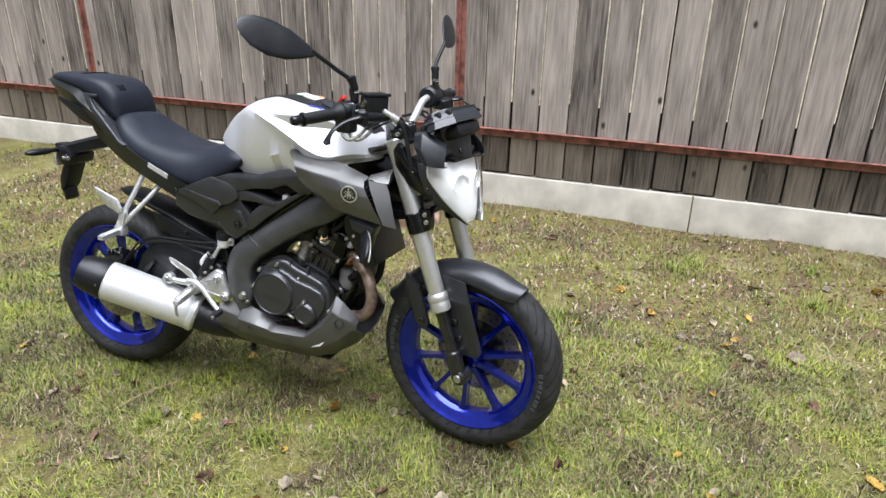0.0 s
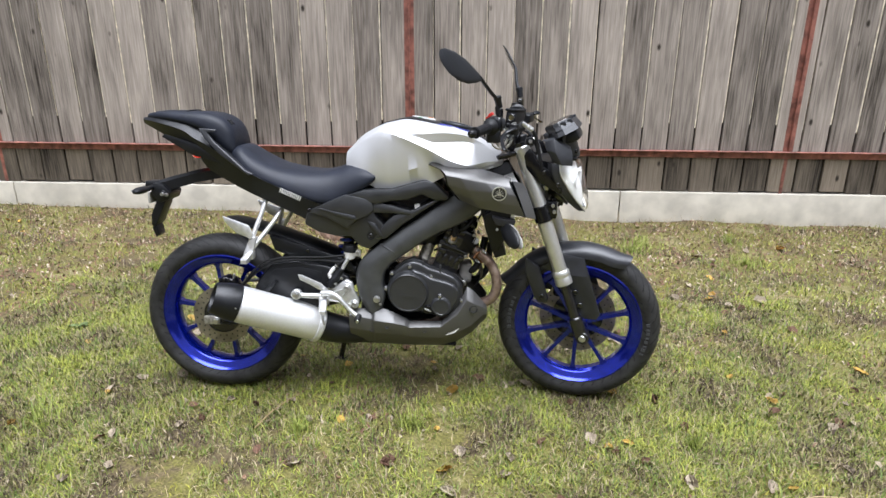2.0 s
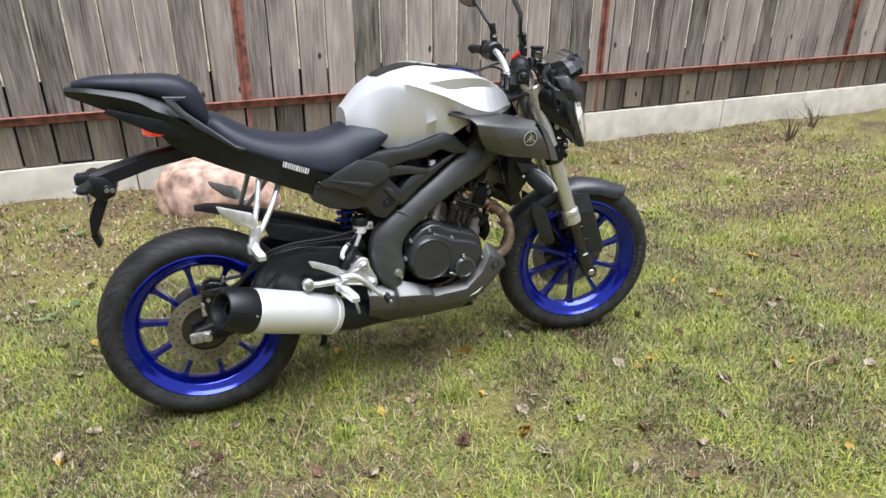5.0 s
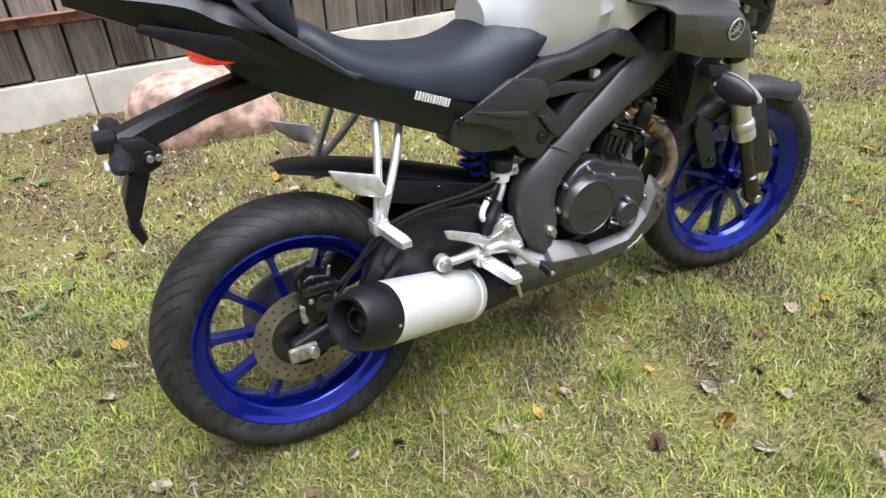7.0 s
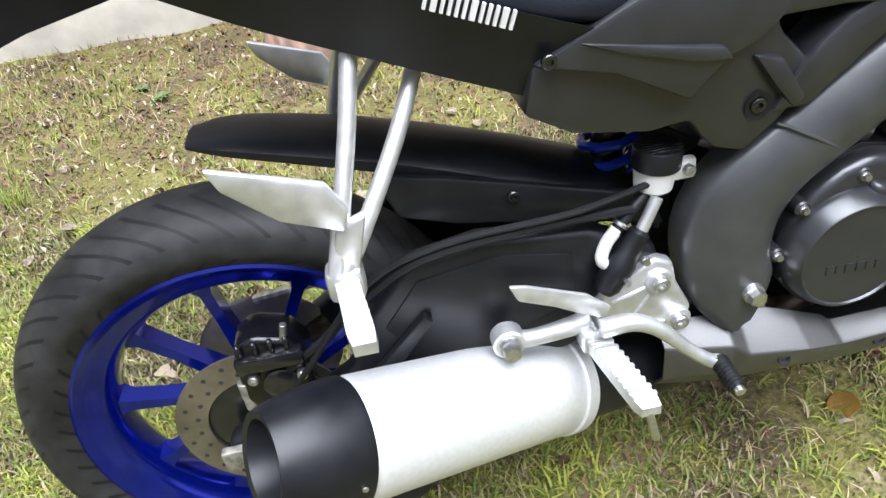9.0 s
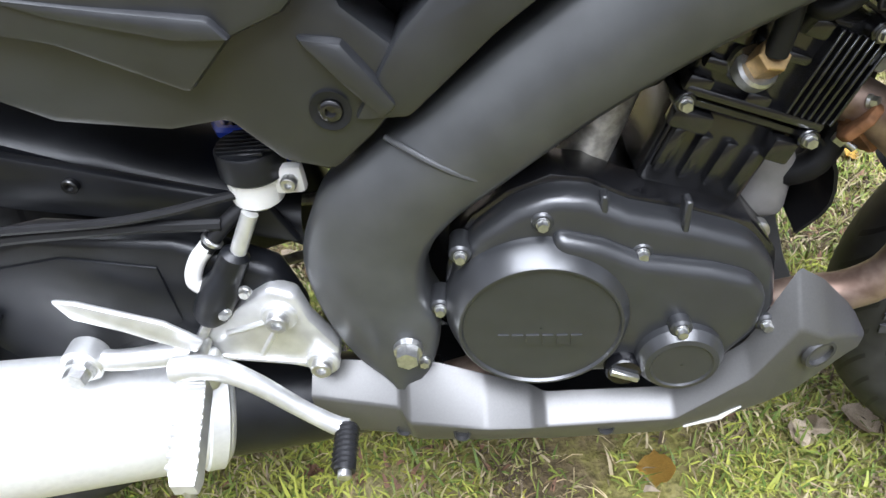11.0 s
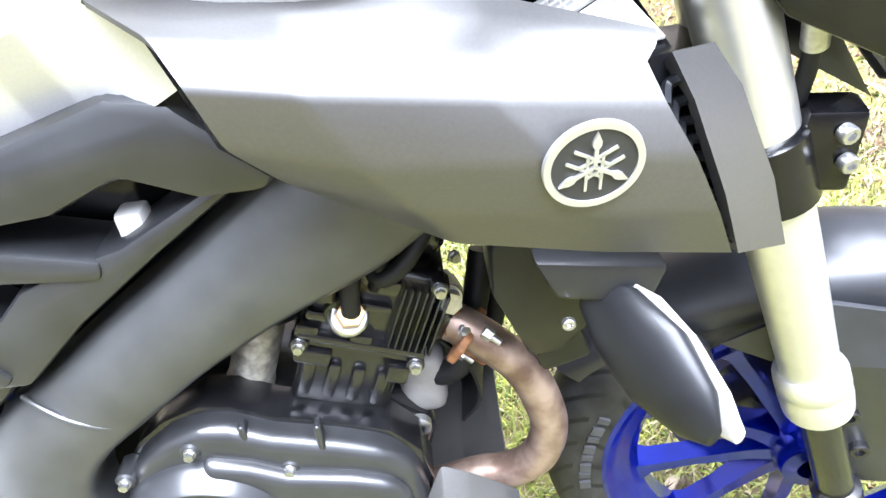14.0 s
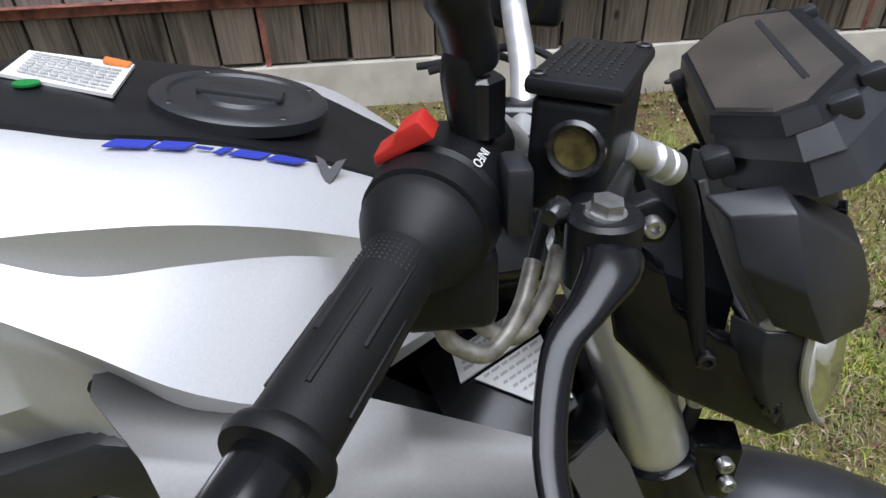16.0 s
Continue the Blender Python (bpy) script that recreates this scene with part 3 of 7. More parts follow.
BOLT_S = hex_bolt_mesh("bolt", 0.0046, 0.007, ZINC)
BOLT_L = hex_bolt_mesh("bolt", 0.011, 0.016, ZINC)
SOCKET_S = socket_bolt_mesh("bolt", 0.0065, 0.008, ZINC)
SOCKET_L = socket_bolt_mesh("bolt", 0.010, 0.010, ZINC)
SOCKET_K = socket_bolt_mesh("bolt", 0.010, 0.008, ENGINE)
SOCKET_B = socket_bolt_mesh("bolt", 0.007, 0.006, ENGINE)
OUT = (0, -1, 0)


def bolts(parent, me, places, d=OUT):
    for p in places:
        share("bolt", me, parent, aim(p, d))


# ---- wheels ----
def wheel(name, cx, R, half, rim_half, rubber, m, marks):
    hub = part(name, lathe([(0.018, -0.048), (0.034, -0.046), (0.040, -0.03), (0.036, 0), (0.040, 0.03), (0.034, 0.046), (0.018, 0.048)], 40), BLUE, bike, "blue cast alloy wheel with ten spokes", matrix=m)
    prof = []
    for k in range(15):
        a = math.pi * (k / 14 - 0.5)
        y = math.sin(a) * half
        r = 0.236 + (R - 0.236) * (max(0.0, math.cos(a)) ** 0.62)
        prof.append((r, y))
    prof = [(0.230, -rim_half)] + [(r, y) if abs(y) < half * 0.999 else (0.250, y * 0.93) for r, y in prof] + [(0.230, rim_half)]
    part("tyre", lathe(prof, 120), rubber, hub, "black road tyre with slanted tread grooves", smooth=60)
    w = rim_half
    part("rim", lathe([(0.232, -w), (0.236, -w - 0.003), (0.231, -w - 0.005), (0.225, -w), (0.217, -w + 0.007), (0.204, -w + 0.011), (0.199, -w + 0.016), (0.190, -w * 0.35), (0.190, w * 0.35), (0.199, w - 0.016), (0.204, w - 0.011), (0.217, w - 0.007), (0.225, w), (0.231, w + 0.005), (0.236, w + 0.003), (0.232, w)], 120), BLUE, hub, smooth=30)
    bm = skin([[(r, sy * t, sz * q) for sy, sz in ((-1, -1), (1, -1), (1, 1), (-1, 1))] for r, t, q in ((0.030, 0.022, 0.0105), (0.06, 0.016, 0.0085), (0.13, 0.013, 0.0068), (0.178, 0.014, 0.0078), (0.194, 0.018, 0.015))])
    soften(bm, 0.003)
    me = bpy.data.meshes.new("spoke")
    bm.to_mesh(me)
    bm.free()
    me.materials.append(BLUE)
    for p in me.polygons:
        p.use_smooth = True
    me.set_sharp_from_angle(angle=radians(35))
    for k in range(10):
        share("spoke", me, hub, Matrix.Rotation(radians(36 * k + marks), 4, "Y"))
    return hub


def sidewall_bars(hub, R, y, a0, a1, r0, r1, bars):
    for k in range(bars):
        bm = bmesh.new()
        b0 = a0 + (a1 - a0) * k / bars
        b1 = b0 + (a1 - a0) / bars * (0.45 + 0.25 * (k % 2))
        q = [bm.verts.new((r * math.cos(radians(b)), y, r * math.sin(radians(b)))) for r, b in ((r0, b0), (r1, b0), (r1, b1), (r0, b1))]
        bm.faces.new(q)
        r = bmesh.ops.extrude_face_region(bm, geom=bm.faces[:])
        bmesh.ops.translate(bm, verts=[v for v in r["geom"] if isinstance(v, bmesh.types.BMVert)], vec=(0, 0.004, 0))
        part("sidewall_mark", bm, SIDEWALL_INK, hub, "grey maker's mark as plain bars", smooth=0)


rear = wheel("rear_wheel", 0, 0.307, 0.068, 0.050, REAR_RUBBER, pose(0, 0, 0.311), 9)
front = wheel("front_wheel", 1.36, 0.304, 0.053, 0.040, FRONT_RUBBER, Matrix.Translation(AXIS_AT) @ Matrix.Rotation(radians(STEER_DEG + 5), 4, AXIS) @ Matrix.Translation(-AXIS_AT) @ pose(1.361, 0, 0.314), 20)
sidewall_bars(front, 0.296, -0.0545, 158, 188, 0.250, 0.263, 8)
sidewall_bars(front, 0.296, -0.0545, -22, 8, 0.250, 0.263, 8)


def disc(name, parent, y, r0, r1, holes):
    d = part(name, lathe([(r0, y - 0.002), (r1, y - 0.002), (r1, y + 0.002), (r0, y + 0.002)], 72, ring=True), DISC, parent, "worn steel brake disc with black dots for drilled holes", smooth=30)
    # black dots stand for the shade in the drilled holes
    bm = bmesh.new()
    for k in range(holes):
        for q, rr in enumerate((0.3, 0.7)):
            a = 2 * math.pi * (k + 0.5 * q) / holes
            rad = r0 + (r1 - r0) * rr
            bmesh.ops.create_cone(bm, cap_ends=True, segments=10, radius1=0.0032, radius2=0.0032, depth=0.0052, matrix=Matrix.Translation((rad * math.cos(a), y, rad * math.sin(a))) @ Matrix.Rotation(math.pi / 2, 4, "X"))
    part("hole_dots", bm, INK_HOLES, d, smooth=0)
    part("disc_carrier", lathe([(0.022, y - 0.001), (r0 - 0.012, y - 0.001), (r0 - 0.004, y + 0.001), (r0 + 0.004, y + 0.003), (r0 + 0.004, y + 0.006), (0.022, y + 0.006)], 36, ring=True), ENGINE, d)
    return d


disc("rear_disc", rear, -0.060, 0.072, 0.112, 22)
disc("front_disc", front, 0.058, 0.098, 0.146, 26)
part("axle_nut", rod((0, -0.125, 0), (0, 0.12, 0), 0.010), ZINC, rear)
sprocket = part("sprocket", lathe([(0.03, 0.072), (0.097, 0.072), (0.102, 0.075), (0.097, 0.078), (0.03, 0.078)], 54), DISC, rear)

# ---- rear brake, swingarm, chain, shock ----
cal = part("rear_caliper", prism([(-0.004, 0.385), (0.006, 0.462), (0.030, 0.474), (0.070, 0.462), (0.086, 0.430), (0.080, 0.372), (0.050, 0.352), (0.012, 0.362)], -0.100, -0.045, 0.008, 3), GLOSS_BLACK, bike, "black rear brake caliper")
part("piston_housing", turned((0.048, -0.108, 0.402), (0.048, -0.07, 0.402), [(0, 0.016), (0.1, 0.022), (1, 0.024)], 24), ENGINE, cal)
part("caliper_bridge", soften(box_bm(0.004, 0.082, -0.112, -0.095, 0.432, 0.452), 0.004), ENGINE, cal)
for k in range(4):
    part("caliper_rib", soften(box_bm(0.010 + 0.018 * k, 0.016 + 0.018 * k, -0.106, -0.098, 0.452, 0.470), 0.002, 1), ENGINE, cal)
part("slide_pin", rod((0.002, -0.092, 0.366), (0.002, -0.092, 0.408), 0.008), DIRTY_ALLOY, cal)
part("bleed_nipple", rod((0.064, -0.098, 0.462), (0.070, -0.100, 0.485), 0.004), ZINC, cal)
bolts(cal, SOCKET_S, [(0.018, -0.101, 0.418), (0.074, -0.101, 0.412), (0.072, -0.101, 0.376)])
part("caliper_bracket", prism([(-0.03, 0.29), (0.03, 0.275), (0.09, 0.36), (0.075, 0.40), (0.02, 0.38)], -0.088, -0.070, 0.003), ENGINE, bike)
part("bleed_hose", tube([(0.06, -0.1, 0.42), (0.11, -0.105, 0.455), (0.16, -0.11, 0.50), (0.24, -0.115, 0.545), (0.38, -0.112, 0.552), (0.47, -0.105, 0.545)], 0.0055, 8), RUBBER, bike, "black brake hose along the swingarm")
part("sensor_cable", tube([(0.03, -0.1, 0.36), (0.09, -0.11, 0.43), (0.17, -0.116, 0.525), (0.26, -0.118, 0.558), (0.4, -0.116, 0.563), (0.49, -0.1, 0.57)], 0.004, 8), RUBBER, bike)


def swing_side(s):
    outline = [(-0.045, 0.290), (-0.04, 0.325), (0.05, 0.352), (0.13, 0.400), (0.165, 0.475), (0.215, 0.532), (0.30, 0.545), (0.42, 0.53), (0.50, 0.49), (0.515, 0.43), (0.47, 0.385), (0.36, 0.355), (0.20, 0.32), (0.05, 0.285)]
    bm = prism(outline, -0.106, -0.072, 0.010, 3, lambda x, z: 0.018 * (1 - min(1, abs(x) / 0.2)) * 0)
    return mirrored(bm) if s > 0 else bm


swing = part("swingarm", swing_side(-1), PLASTIC, bike, "black box-section swingarm")
part("swingarm_beam", swing_side(1), PLASTIC, swing)
part("swingarm_rib", prism([(0.18, 0.455), (0.225, 0.51), (0.32, 0.522), (0.40, 0.505), (0.40, 0.44), (0.30, 0.40), (0.22, 0.40)], -0.1085, -0.1055, 0.003), PLASTIC, swing)
part("chain_adjuster", soften(box_bm(-0.05, 0.012, -0.118, -0.1045, 0.290, 0.322), 0.003), DIRTY_ALLOY, swing)
bolts(swing, BOLT_L, [(0.0, -0.118, 0.306)])
part("axle_stay", prism([(0.00, 0.310), (0.01, 0.295), (0.17, 0.385), (0.235, 0.46), (0.225, 0.47), (0.155, 0.40)], -0.121, -0.107, 0.003), PLASTIC, swing)
hug = [[(x, y * w, z + dz * h) for y, dz in ((-1, -1), (-0.9, -0.3), (0, 0.2), (0.9, -0.3), (1, -1))] for x, z, w, h in ((0.018, 0.684, 0.030, 0.006), (0.06, 0.684, 0.050, 0.014), (0.14, 0.668, 0.060, 0.020), (0.25, 0.638, 0.064, 0.026), (0.36, 0.600, 0.066, 0.034), (0.45, 0.565, 0.066, 0.04), (0.52, 0.53, 0.066, 0.045))]
part("rear_hugger", sheet(hug, 0.003, 3, 3), PLASTIC, bike, "black plastic rear hugger over the tyre")
part("hugger_side", prism([(0.20, 0.632), (0.28, 0.612), (0.37, 0.585), (0.50, 0.545), (0.52, 0.50), (0.38, 0.535), (0.28, 0.555), (0.22, 0.575)], -0.080, -0.068, 0.004), PLASTIC, bike)
bolts(bike, SOCKET_B, [(0.345, -0.081, 0.578)])
part("chain_run", tube([(0.0, 0.075, 0.405), (0.25, 0.075, 0.43), (0.50, 0.07, 0.445)], 0.007, 8), DIRTY_ALLOY, bike, "drive chain upper run")
part("chain_run", tube([(0.0, 0.075, 0.208), (0.25, 0.075, 0.30), (0.50, 0.07, 0.375)], 0.007, 8), DIRTY_ALLOY, bike, "drive chain lower run")
shock = part("rear_shock", rod((0.47, 0.0, 0.50), (0.50, 0.0, 0.72), 0.020), ENGINE, bike, "rear shock absorber with blue spring")
coil = [(0.47 + 0.03 * k / 60 + 0.033 * math.cos(k * 0.72), 0.033 * math.sin(k * 0.72), 0.52 + 0.17 * k / 60) for k in range(61)]
part("spring", tube(coil, 0.006, 8, 1), SPRING_BLUE, shock, "blue coil spring")

# ---- muffler and pipes ----
MUF_R, MUF_F = Vector((0.118, -0.217, 0.409)), Vector((0.389, -0.088, 0.294))
can = part("muffler", turned(MUF_R, MUF_F, [(0, 0.060), (0.012, 0.0655), (0.05, 0.067), (0.96, 0.0655), (0.985, 0.064), (1.0, 0.058)], 48), CAN, bike, "brushed alloy muffler with black end cap", smooth=50)
axis = (MUF_R - MUF_F).normalized()
part("end_cap", turned(MUF_R - axis * 0.004, MUF_R + axis * 0.088, [(0, 0.050), (0.02, 0.0682), (0.12, 0.0690), (0.55, 0.064), (0.9, 0.056), (1.0, 0.052), (0.98, 0.044), (0.55, 0.034), (0.50, 0.020)], 40), PLASTIC, can, "black plastic muffler end cap")
part("outlet", turned(MUF_R + axis * 0.036, MUF_R + axis * 0.062, [(0, 0.024), (1, 0.024), (0.95, 0.0195), (0.1, 0.0195), (0.09, 0.001)], 28), GLOSS_BLACK, can)
part("band", turned(MUF_F + axis * 0.026, MUF_F + axis * 0.006, [(0, 0.066), (0.1, 0.0685), (0.9, 0.0685), (1, 0.066)], 48), CAN, can)
part("rivet", rod(MUF_R + Vector((0.02, -0.0665, 0.004)), MUF_R + Vector((0.02, -0.0690, 0.004)), 0.003), ZINC, can)
mid = part("heat_shield", tube([(0.384, -0.090, 0.296), (0.45, -0.068, 0.272), (0.53, -0.055, 0.262), (0.62, -0.05, 0.262)], [0.058, 0.053, 0.045, 0.034], 28), PLASTIC, bike, "black mid-pipe cover")
HEAD_PIPE = [(0.935, -0.035, 0.605), (0.962, -0.050, 0.592), (0.990, -0.062, 0.576), (1.020, -0.070, 0.547), (1.039, -0.076, 0.508), (1.046, -0.078, 0.465), (1.035, -0.076, 0.425), (1.008, -0.070, 0.400), (0.970, -0.062, 0.388), (0.900, -0.050, 0.355), (0.820, -0.030, 0.315), (0.740, -0.020, 0.280), (0.630, -0.060, 0.285)]
header = part("exhaust_header", tube(HEAD_PIPE, 0.0185, 20, 6), PIPE, bike, "heat-browned steel exhaust header pipe", smooth=60)
part("flange", prism([(-0.012, -0.035), (0.012, -0.035), (0.016, 0.0), (0.012, 0.035), (-0.012, 0.035), (-0.016, 0.0)], -0.008, 0.008, 0.004), RUST, header, "rusty exhaust flange", matrix=Matrix.Translation((0.976, -0.057, 0.578)) @ Matrix.Rotation(radians(-35), 4, "Y") @ Matrix.Rotation(radians(25), 4, "Z"))
bolts(header, BOLT_S, [(0.972, -0.070, 0.594), (0.988, -0.068, 0.568)], (0.6, -0.6, 0.2))

# ---- fork and front end, turned with the bars ----
fork_dir = Vector((RAKE, 0, -1)).normalized()


def fork_leg(s):
    top = Vector((1.140, s * 0.098, 0.976))

    def at(d):
        return top + fork_dir * d
    leg = part("fork_tube", turned(at(-0.012), at(0.50), [(0, 0.022), (0.01, 0.0272), (0.085, 0.0272), (0.09, 0.0262), (0.096, 0.0268), (0.62, 0.0268), (0.95, 0.0245), (1, 0.022)], 32), FORK, bike, "champagne silver fork tube", matrix=STEER)
    part("fork_cap", turned(at(-0.026), at(-0.008), [(0, 0.012), (0.1, 0.016), (0.4, 0.016), (0.45, 0.0215), (1, 0.0215)], 6), ENGINE, leg)
    part("dust_seal", turned(at(0.455), at(0.515), [(0, 0.0265), (0.1, 0.031), (0.35, 0.0315), (0.42, 0.029), (0.6, 0.0315), (0.9, 0.0305), (1, 0.021)], 32), FORK, leg, "metal fork seal collar")
    part("slider", turned(at(0.50), at(0.735), [(0, 0.0185), (0.6, 0.0185), (0.62, 0.024), (0.9, 0.025), (1, 0.018)], 28), ENGINE, leg, "black lower fork slider")
    low = at(0.715)
    part("axle_lug", rod((low.x + 0.008, s * 0.072, 0.297), (low.x + 0.008, s * 0.118, 0.297), 0.024), ENGINE, leg)
    part("axle_end", rod((low.x + 0.008, s * 0.10, 0.297), (low.x + 0.008, s * 0.124, 0.297), 0.0125), ZINC, leg)
    c = at(0.236)
    part("clamp_collar", turned(at(0.206), at(0.268), [(0, 0.027), (0.06, 0.0325), (0.94, 0.0325), (1, 0.027)], 30), GLOSS_BLACK, leg, "black lower fork clamp")
    part("clamp_lug", soften(box_bm(c.x + 0.014, c.x + 0.052, c.y - 0.016, c.y + 0.016, c.z - 0.014, c.z + 0.048), 0.005), GLOSS_BLACK, leg)
    for dz in (0.034, 0.012):
        share("bolt", SOCKET_S, leg, aim((c.x + 0.038 - 0.25 * (dz - 0.034), c.y + s * 0.016, c.z + dz), (0.3, s, 0)))
    return leg


fork_leg(-1)
fork_leg(1)
part("lower_yoke", prism([(1.10, 0.735), (1.235, 0.765), (1.235, 0.79), (1.10, 0.775)], -0.10, 0.10, 0.006), GLOSS_BLACK, bike, "black lower fork yoke", matrix=STEER)
part("upper_yoke", prism([(1.055, 0.935), (1.158, 0.968), (1.155, 0.980), (1.050, 0.952)], -0.118, 0.118, 0.005), ENGINE, bike, "black upper fork yoke", matrix=STEER)
part("steering_nut", rod((1.098, 0, 0.958), (1.092, 0, 0.982), 0.016, 0.002, 6), ZINC, bike, matrix=STEER)
part("front_caliper", soften(box_bm(1.255, 1.315, 0.045, 0.105, 0.385, 0.475), 0.014, 3), GLOSS_BLACK, bike, "black front brake caliper", matrix=STEER)

# front fender: saddle over the tyre with side skirts to the fork
rows = []
for k in range(13):
    a = radians(150 - 92 * k / 12)
    rr = 0.327 + (0.012 if k in (0, 12) else 0)
    w = 0.046 + 0.016 * math.sin(math.pi * k / 12) - (0.012 if k == 12 else 0)
    c = Vector((1.36, 0, 0.296))
    ring = []
    for y, dr in ((-1.0, -0.038), (-0.9, -0.012), (-0.45, 0.004), (0, 0.009), (0.45, 0.004), (0.9, -0.012), (1.0, -0.038)):
        ring.append(c + Vector((math.cos(a), 0, math.sin(a))) * (rr + dr) + Vector((0, y * w, 0)))
    rows.append(ring)
fender = part("front_fender", sheet(rows, 0.003, 2, 2), DARKGREY, bike, "dark grey plastic front fender", matrix=STEER)
for s in (-1, 1):
    skirt = [(1.225, 0.545), (1.30, 0.60), (1.375, 0.59), (1.400, 0.52), (1.445, 0.385), (1.435, 0.365), (1.385, 0.365), (1.345, 0.42), (1.305, 0.50), (1.285, 0.52)]
    bm = prism(skirt, -0.088, -0.075, 0.006, 2, lambda x, z: 0.02 * (z - 0.36) / 0.25)
    part("skirt", bm if s < 0 else mirrored(bm), DARKGREY, fender)
    bm = prism([(1.165, 0.575), (1.215, 0.545), (1.255, 0.425), (1.25, 0.405), (1.215, 0.405), (1.20, 0.43), (1.165, 0.52)], -0.080, -0.066, 0.005, 2)
    part("rear_stay", bm if s < 0 else mirrored(bm), DARKGREY, fender)
    for x, z, y in ((1.352, 0.462, 0.080), (1.372, 0.415, 0.083), (1.232, 0.432, 0.080)):
        share("bolt", SOCKET_K, fender, aim((x, s * y, z), (0, s, 0)))


# ---- tank, shrouds, seat, tail ----
TANK = [
    (0.490, [(0, 0.946), (-0.02, 0.945), (-0.036, 0.942), (-0.044, 0.938), (-0.048, 0.935), (-0.051, 0.932), (-0.053, 0.929), (-0.062, 0.915), (-0.06, 0.895), (0, 0.89)]),
    (0.550, [(0, 1.006), (-0.04, 1.003), (-0.068, 0.992), (-0.078, 0.987), (-0.082, 0.985), (-0.085, 0.982), (-0.088, 0.979), (-0.1, 0.9), (-0.104, 0.85), (0, 0.84)]),
    (0.620, [(0, 1.04), (-0.058, 1.042), (-0.098, 1.032), (-0.112, 1.026), (-0.118, 1.023), (-0.122, 1.016), (-0.126, 1.000), (-0.131, 0.868), (-0.100, 0.812), (0, 0.81)]),
    (0.665, [(0, 1.056), (-0.068, 1.055), (-0.108, 1.042), (-0.122, 1.03), (-0.128, 1.024), (-0.136, 1.013), (-0.134, 0.984), (-0.139, 0.876), (-0.103, 0.808), (0, 0.81)]),
    (0.710, [(0, 1.065), (-0.078, 1.063), (-0.116, 1.048), (-0.132, 1.022), (-0.137, 1.012), (-0.150, 0.999), (-0.139, 0.962), (-0.145, 0.887), (-0.106, 0.812), (0, 0.82)]),
    (0.760, [(0, 1.062), (-0.084, 1.058), (-0.118, 1.045), (-0.145, 1.017), (-0.142, 1.002), (-0.162, 0.98), (-0.144, 0.938), (-0.150, 0.903), (-0.110, 0.826), (0, 0.84)]),
    (0.810, [(0, 1.052), (-0.086, 1.049), (-0.118, 1.04), (-0.15, 1.02), (-0.143, 0.987), (-0.172, 0.958), (-0.155, 0.93), (-0.145, 0.92), (-0.14, 0.85), (0, 0.86)]),
    (0.870, [(0, 1.037), (-0.082, 1.041), (-0.116, 1.033), (-0.151, 1.02), (-0.143, 0.99), (-0.184, 0.93), (-0.172, 0.902), (-0.15, 0.9), (-0.145, 0.88), (0, 0.88)]),
    (0.930, [(0, 1.018), (-0.07, 1.022), (-0.105, 1.018), (-0.145, 1.01), (-0.139, 0.989), (-0.182, 0.915), (-0.17, 0.896), (-0.145, 0.895), (-0.14, 0.885), (0, 0.885)]),
    (0.990, [(0, 0.992), (-0.052, 0.993), (-0.084, 0.99), (-0.116, 0.98), (-0.122, 0.97), (-0.15, 0.925), (-0.142, 0.91), (-0.12, 0.905), (-0.115, 0.895), (0, 0.89)]),
    (1.035, [(0, 0.968), (-0.038, 0.965), (-0.06, 0.96), (-0.08, 0.95), (-0.085, 0.946), (-0.108, 0.925), (-0.102, 0.915), (-0.09, 0.91), (-0.085, 0.905), (0, 0.9)]),
    (1.052, [(0, 0.945), (-0.028, 0.943), (-0.044, 0.941), (-0.056, 0.936), (-0.06, 0.933), (-0.074, 0.922), (-0.07, 0.917), (-0.062, 0.914), (-0.06, 0.912), (0, 0.91)]),
]
tank = part("fuel_tank", soften(sym_loft(TANK, 5), 0.0028, 2, 12), SILVER, bike, "silver metallic fuel tank with a scooped side", smooth=35)


def tank_top(x):
    """Height of the tank's crown and its dark border's half width at x."""
    for (x0, a), (x1, b) in zip(TANK, TANK[1:]):
        if x0 <= x <= x1:
            f = (x - x0) / (x1 - x0)
            return [a[k][0] + (b[k][0] - a[k][0]) * f for k in range(8)], [a[k][1] + (b[k][1] - a[k][1]) * f for k in range(8)]


def cover_z(x, f):
    """Height of the dark top cover at x; f runs from -1 to 1 across it."""
    ys, zs = tank_top(x)
    return zs[0] * (1 - f * f) + zs[1] * f * f + 0.0040


rows = []
for k in range(15):
    x = 0.585 + (1.03 - 0.585) * k / 14
    ys, zs = tank_top(x)
    w = -ys[1] * (1.0 if 0 < k else 0.8)
    rows.append([(x, f * w, cover_z(x, f) - (0.006 if k in (0, 14) else 0)) for f in (-1, -0.75, -0.4, 0, 0.4, 0.75, 1)])
cover = part("tank_cover", sheet(rows, 0.004, 2, 1), PLASTIC, tank, "black plastic tank top cover")
CAP_BOLT = socket_bolt_mesh("bolt", 0.0038, 0.004, DARKGREY)
cap_m = Matrix.Translation((0.885, 0.0, 1.0415)) @ Matrix.Rotation(radians(11), 4, "Y")
cap = part("filler_cap", moved(lathe([(0.062, -0.004), (0.062, 0.004), (0.059, 0.0065), (0.050, 0.0065), (0.048, 0.0045), (0.030, 0.0045), (0.028, 0.007), (0.001, 0.007)], 40), Matrix.Rotation(math.pi / 2, 4, "X")), DARKGREY, tank, "dark grey fuel filler cap", matrix=cap_m)
part("key_flap", soften(box_bm(-0.030, 0.030, -0.011, 0.011, 0.004, 0.0105), 0.003), DARKGREY, cap)
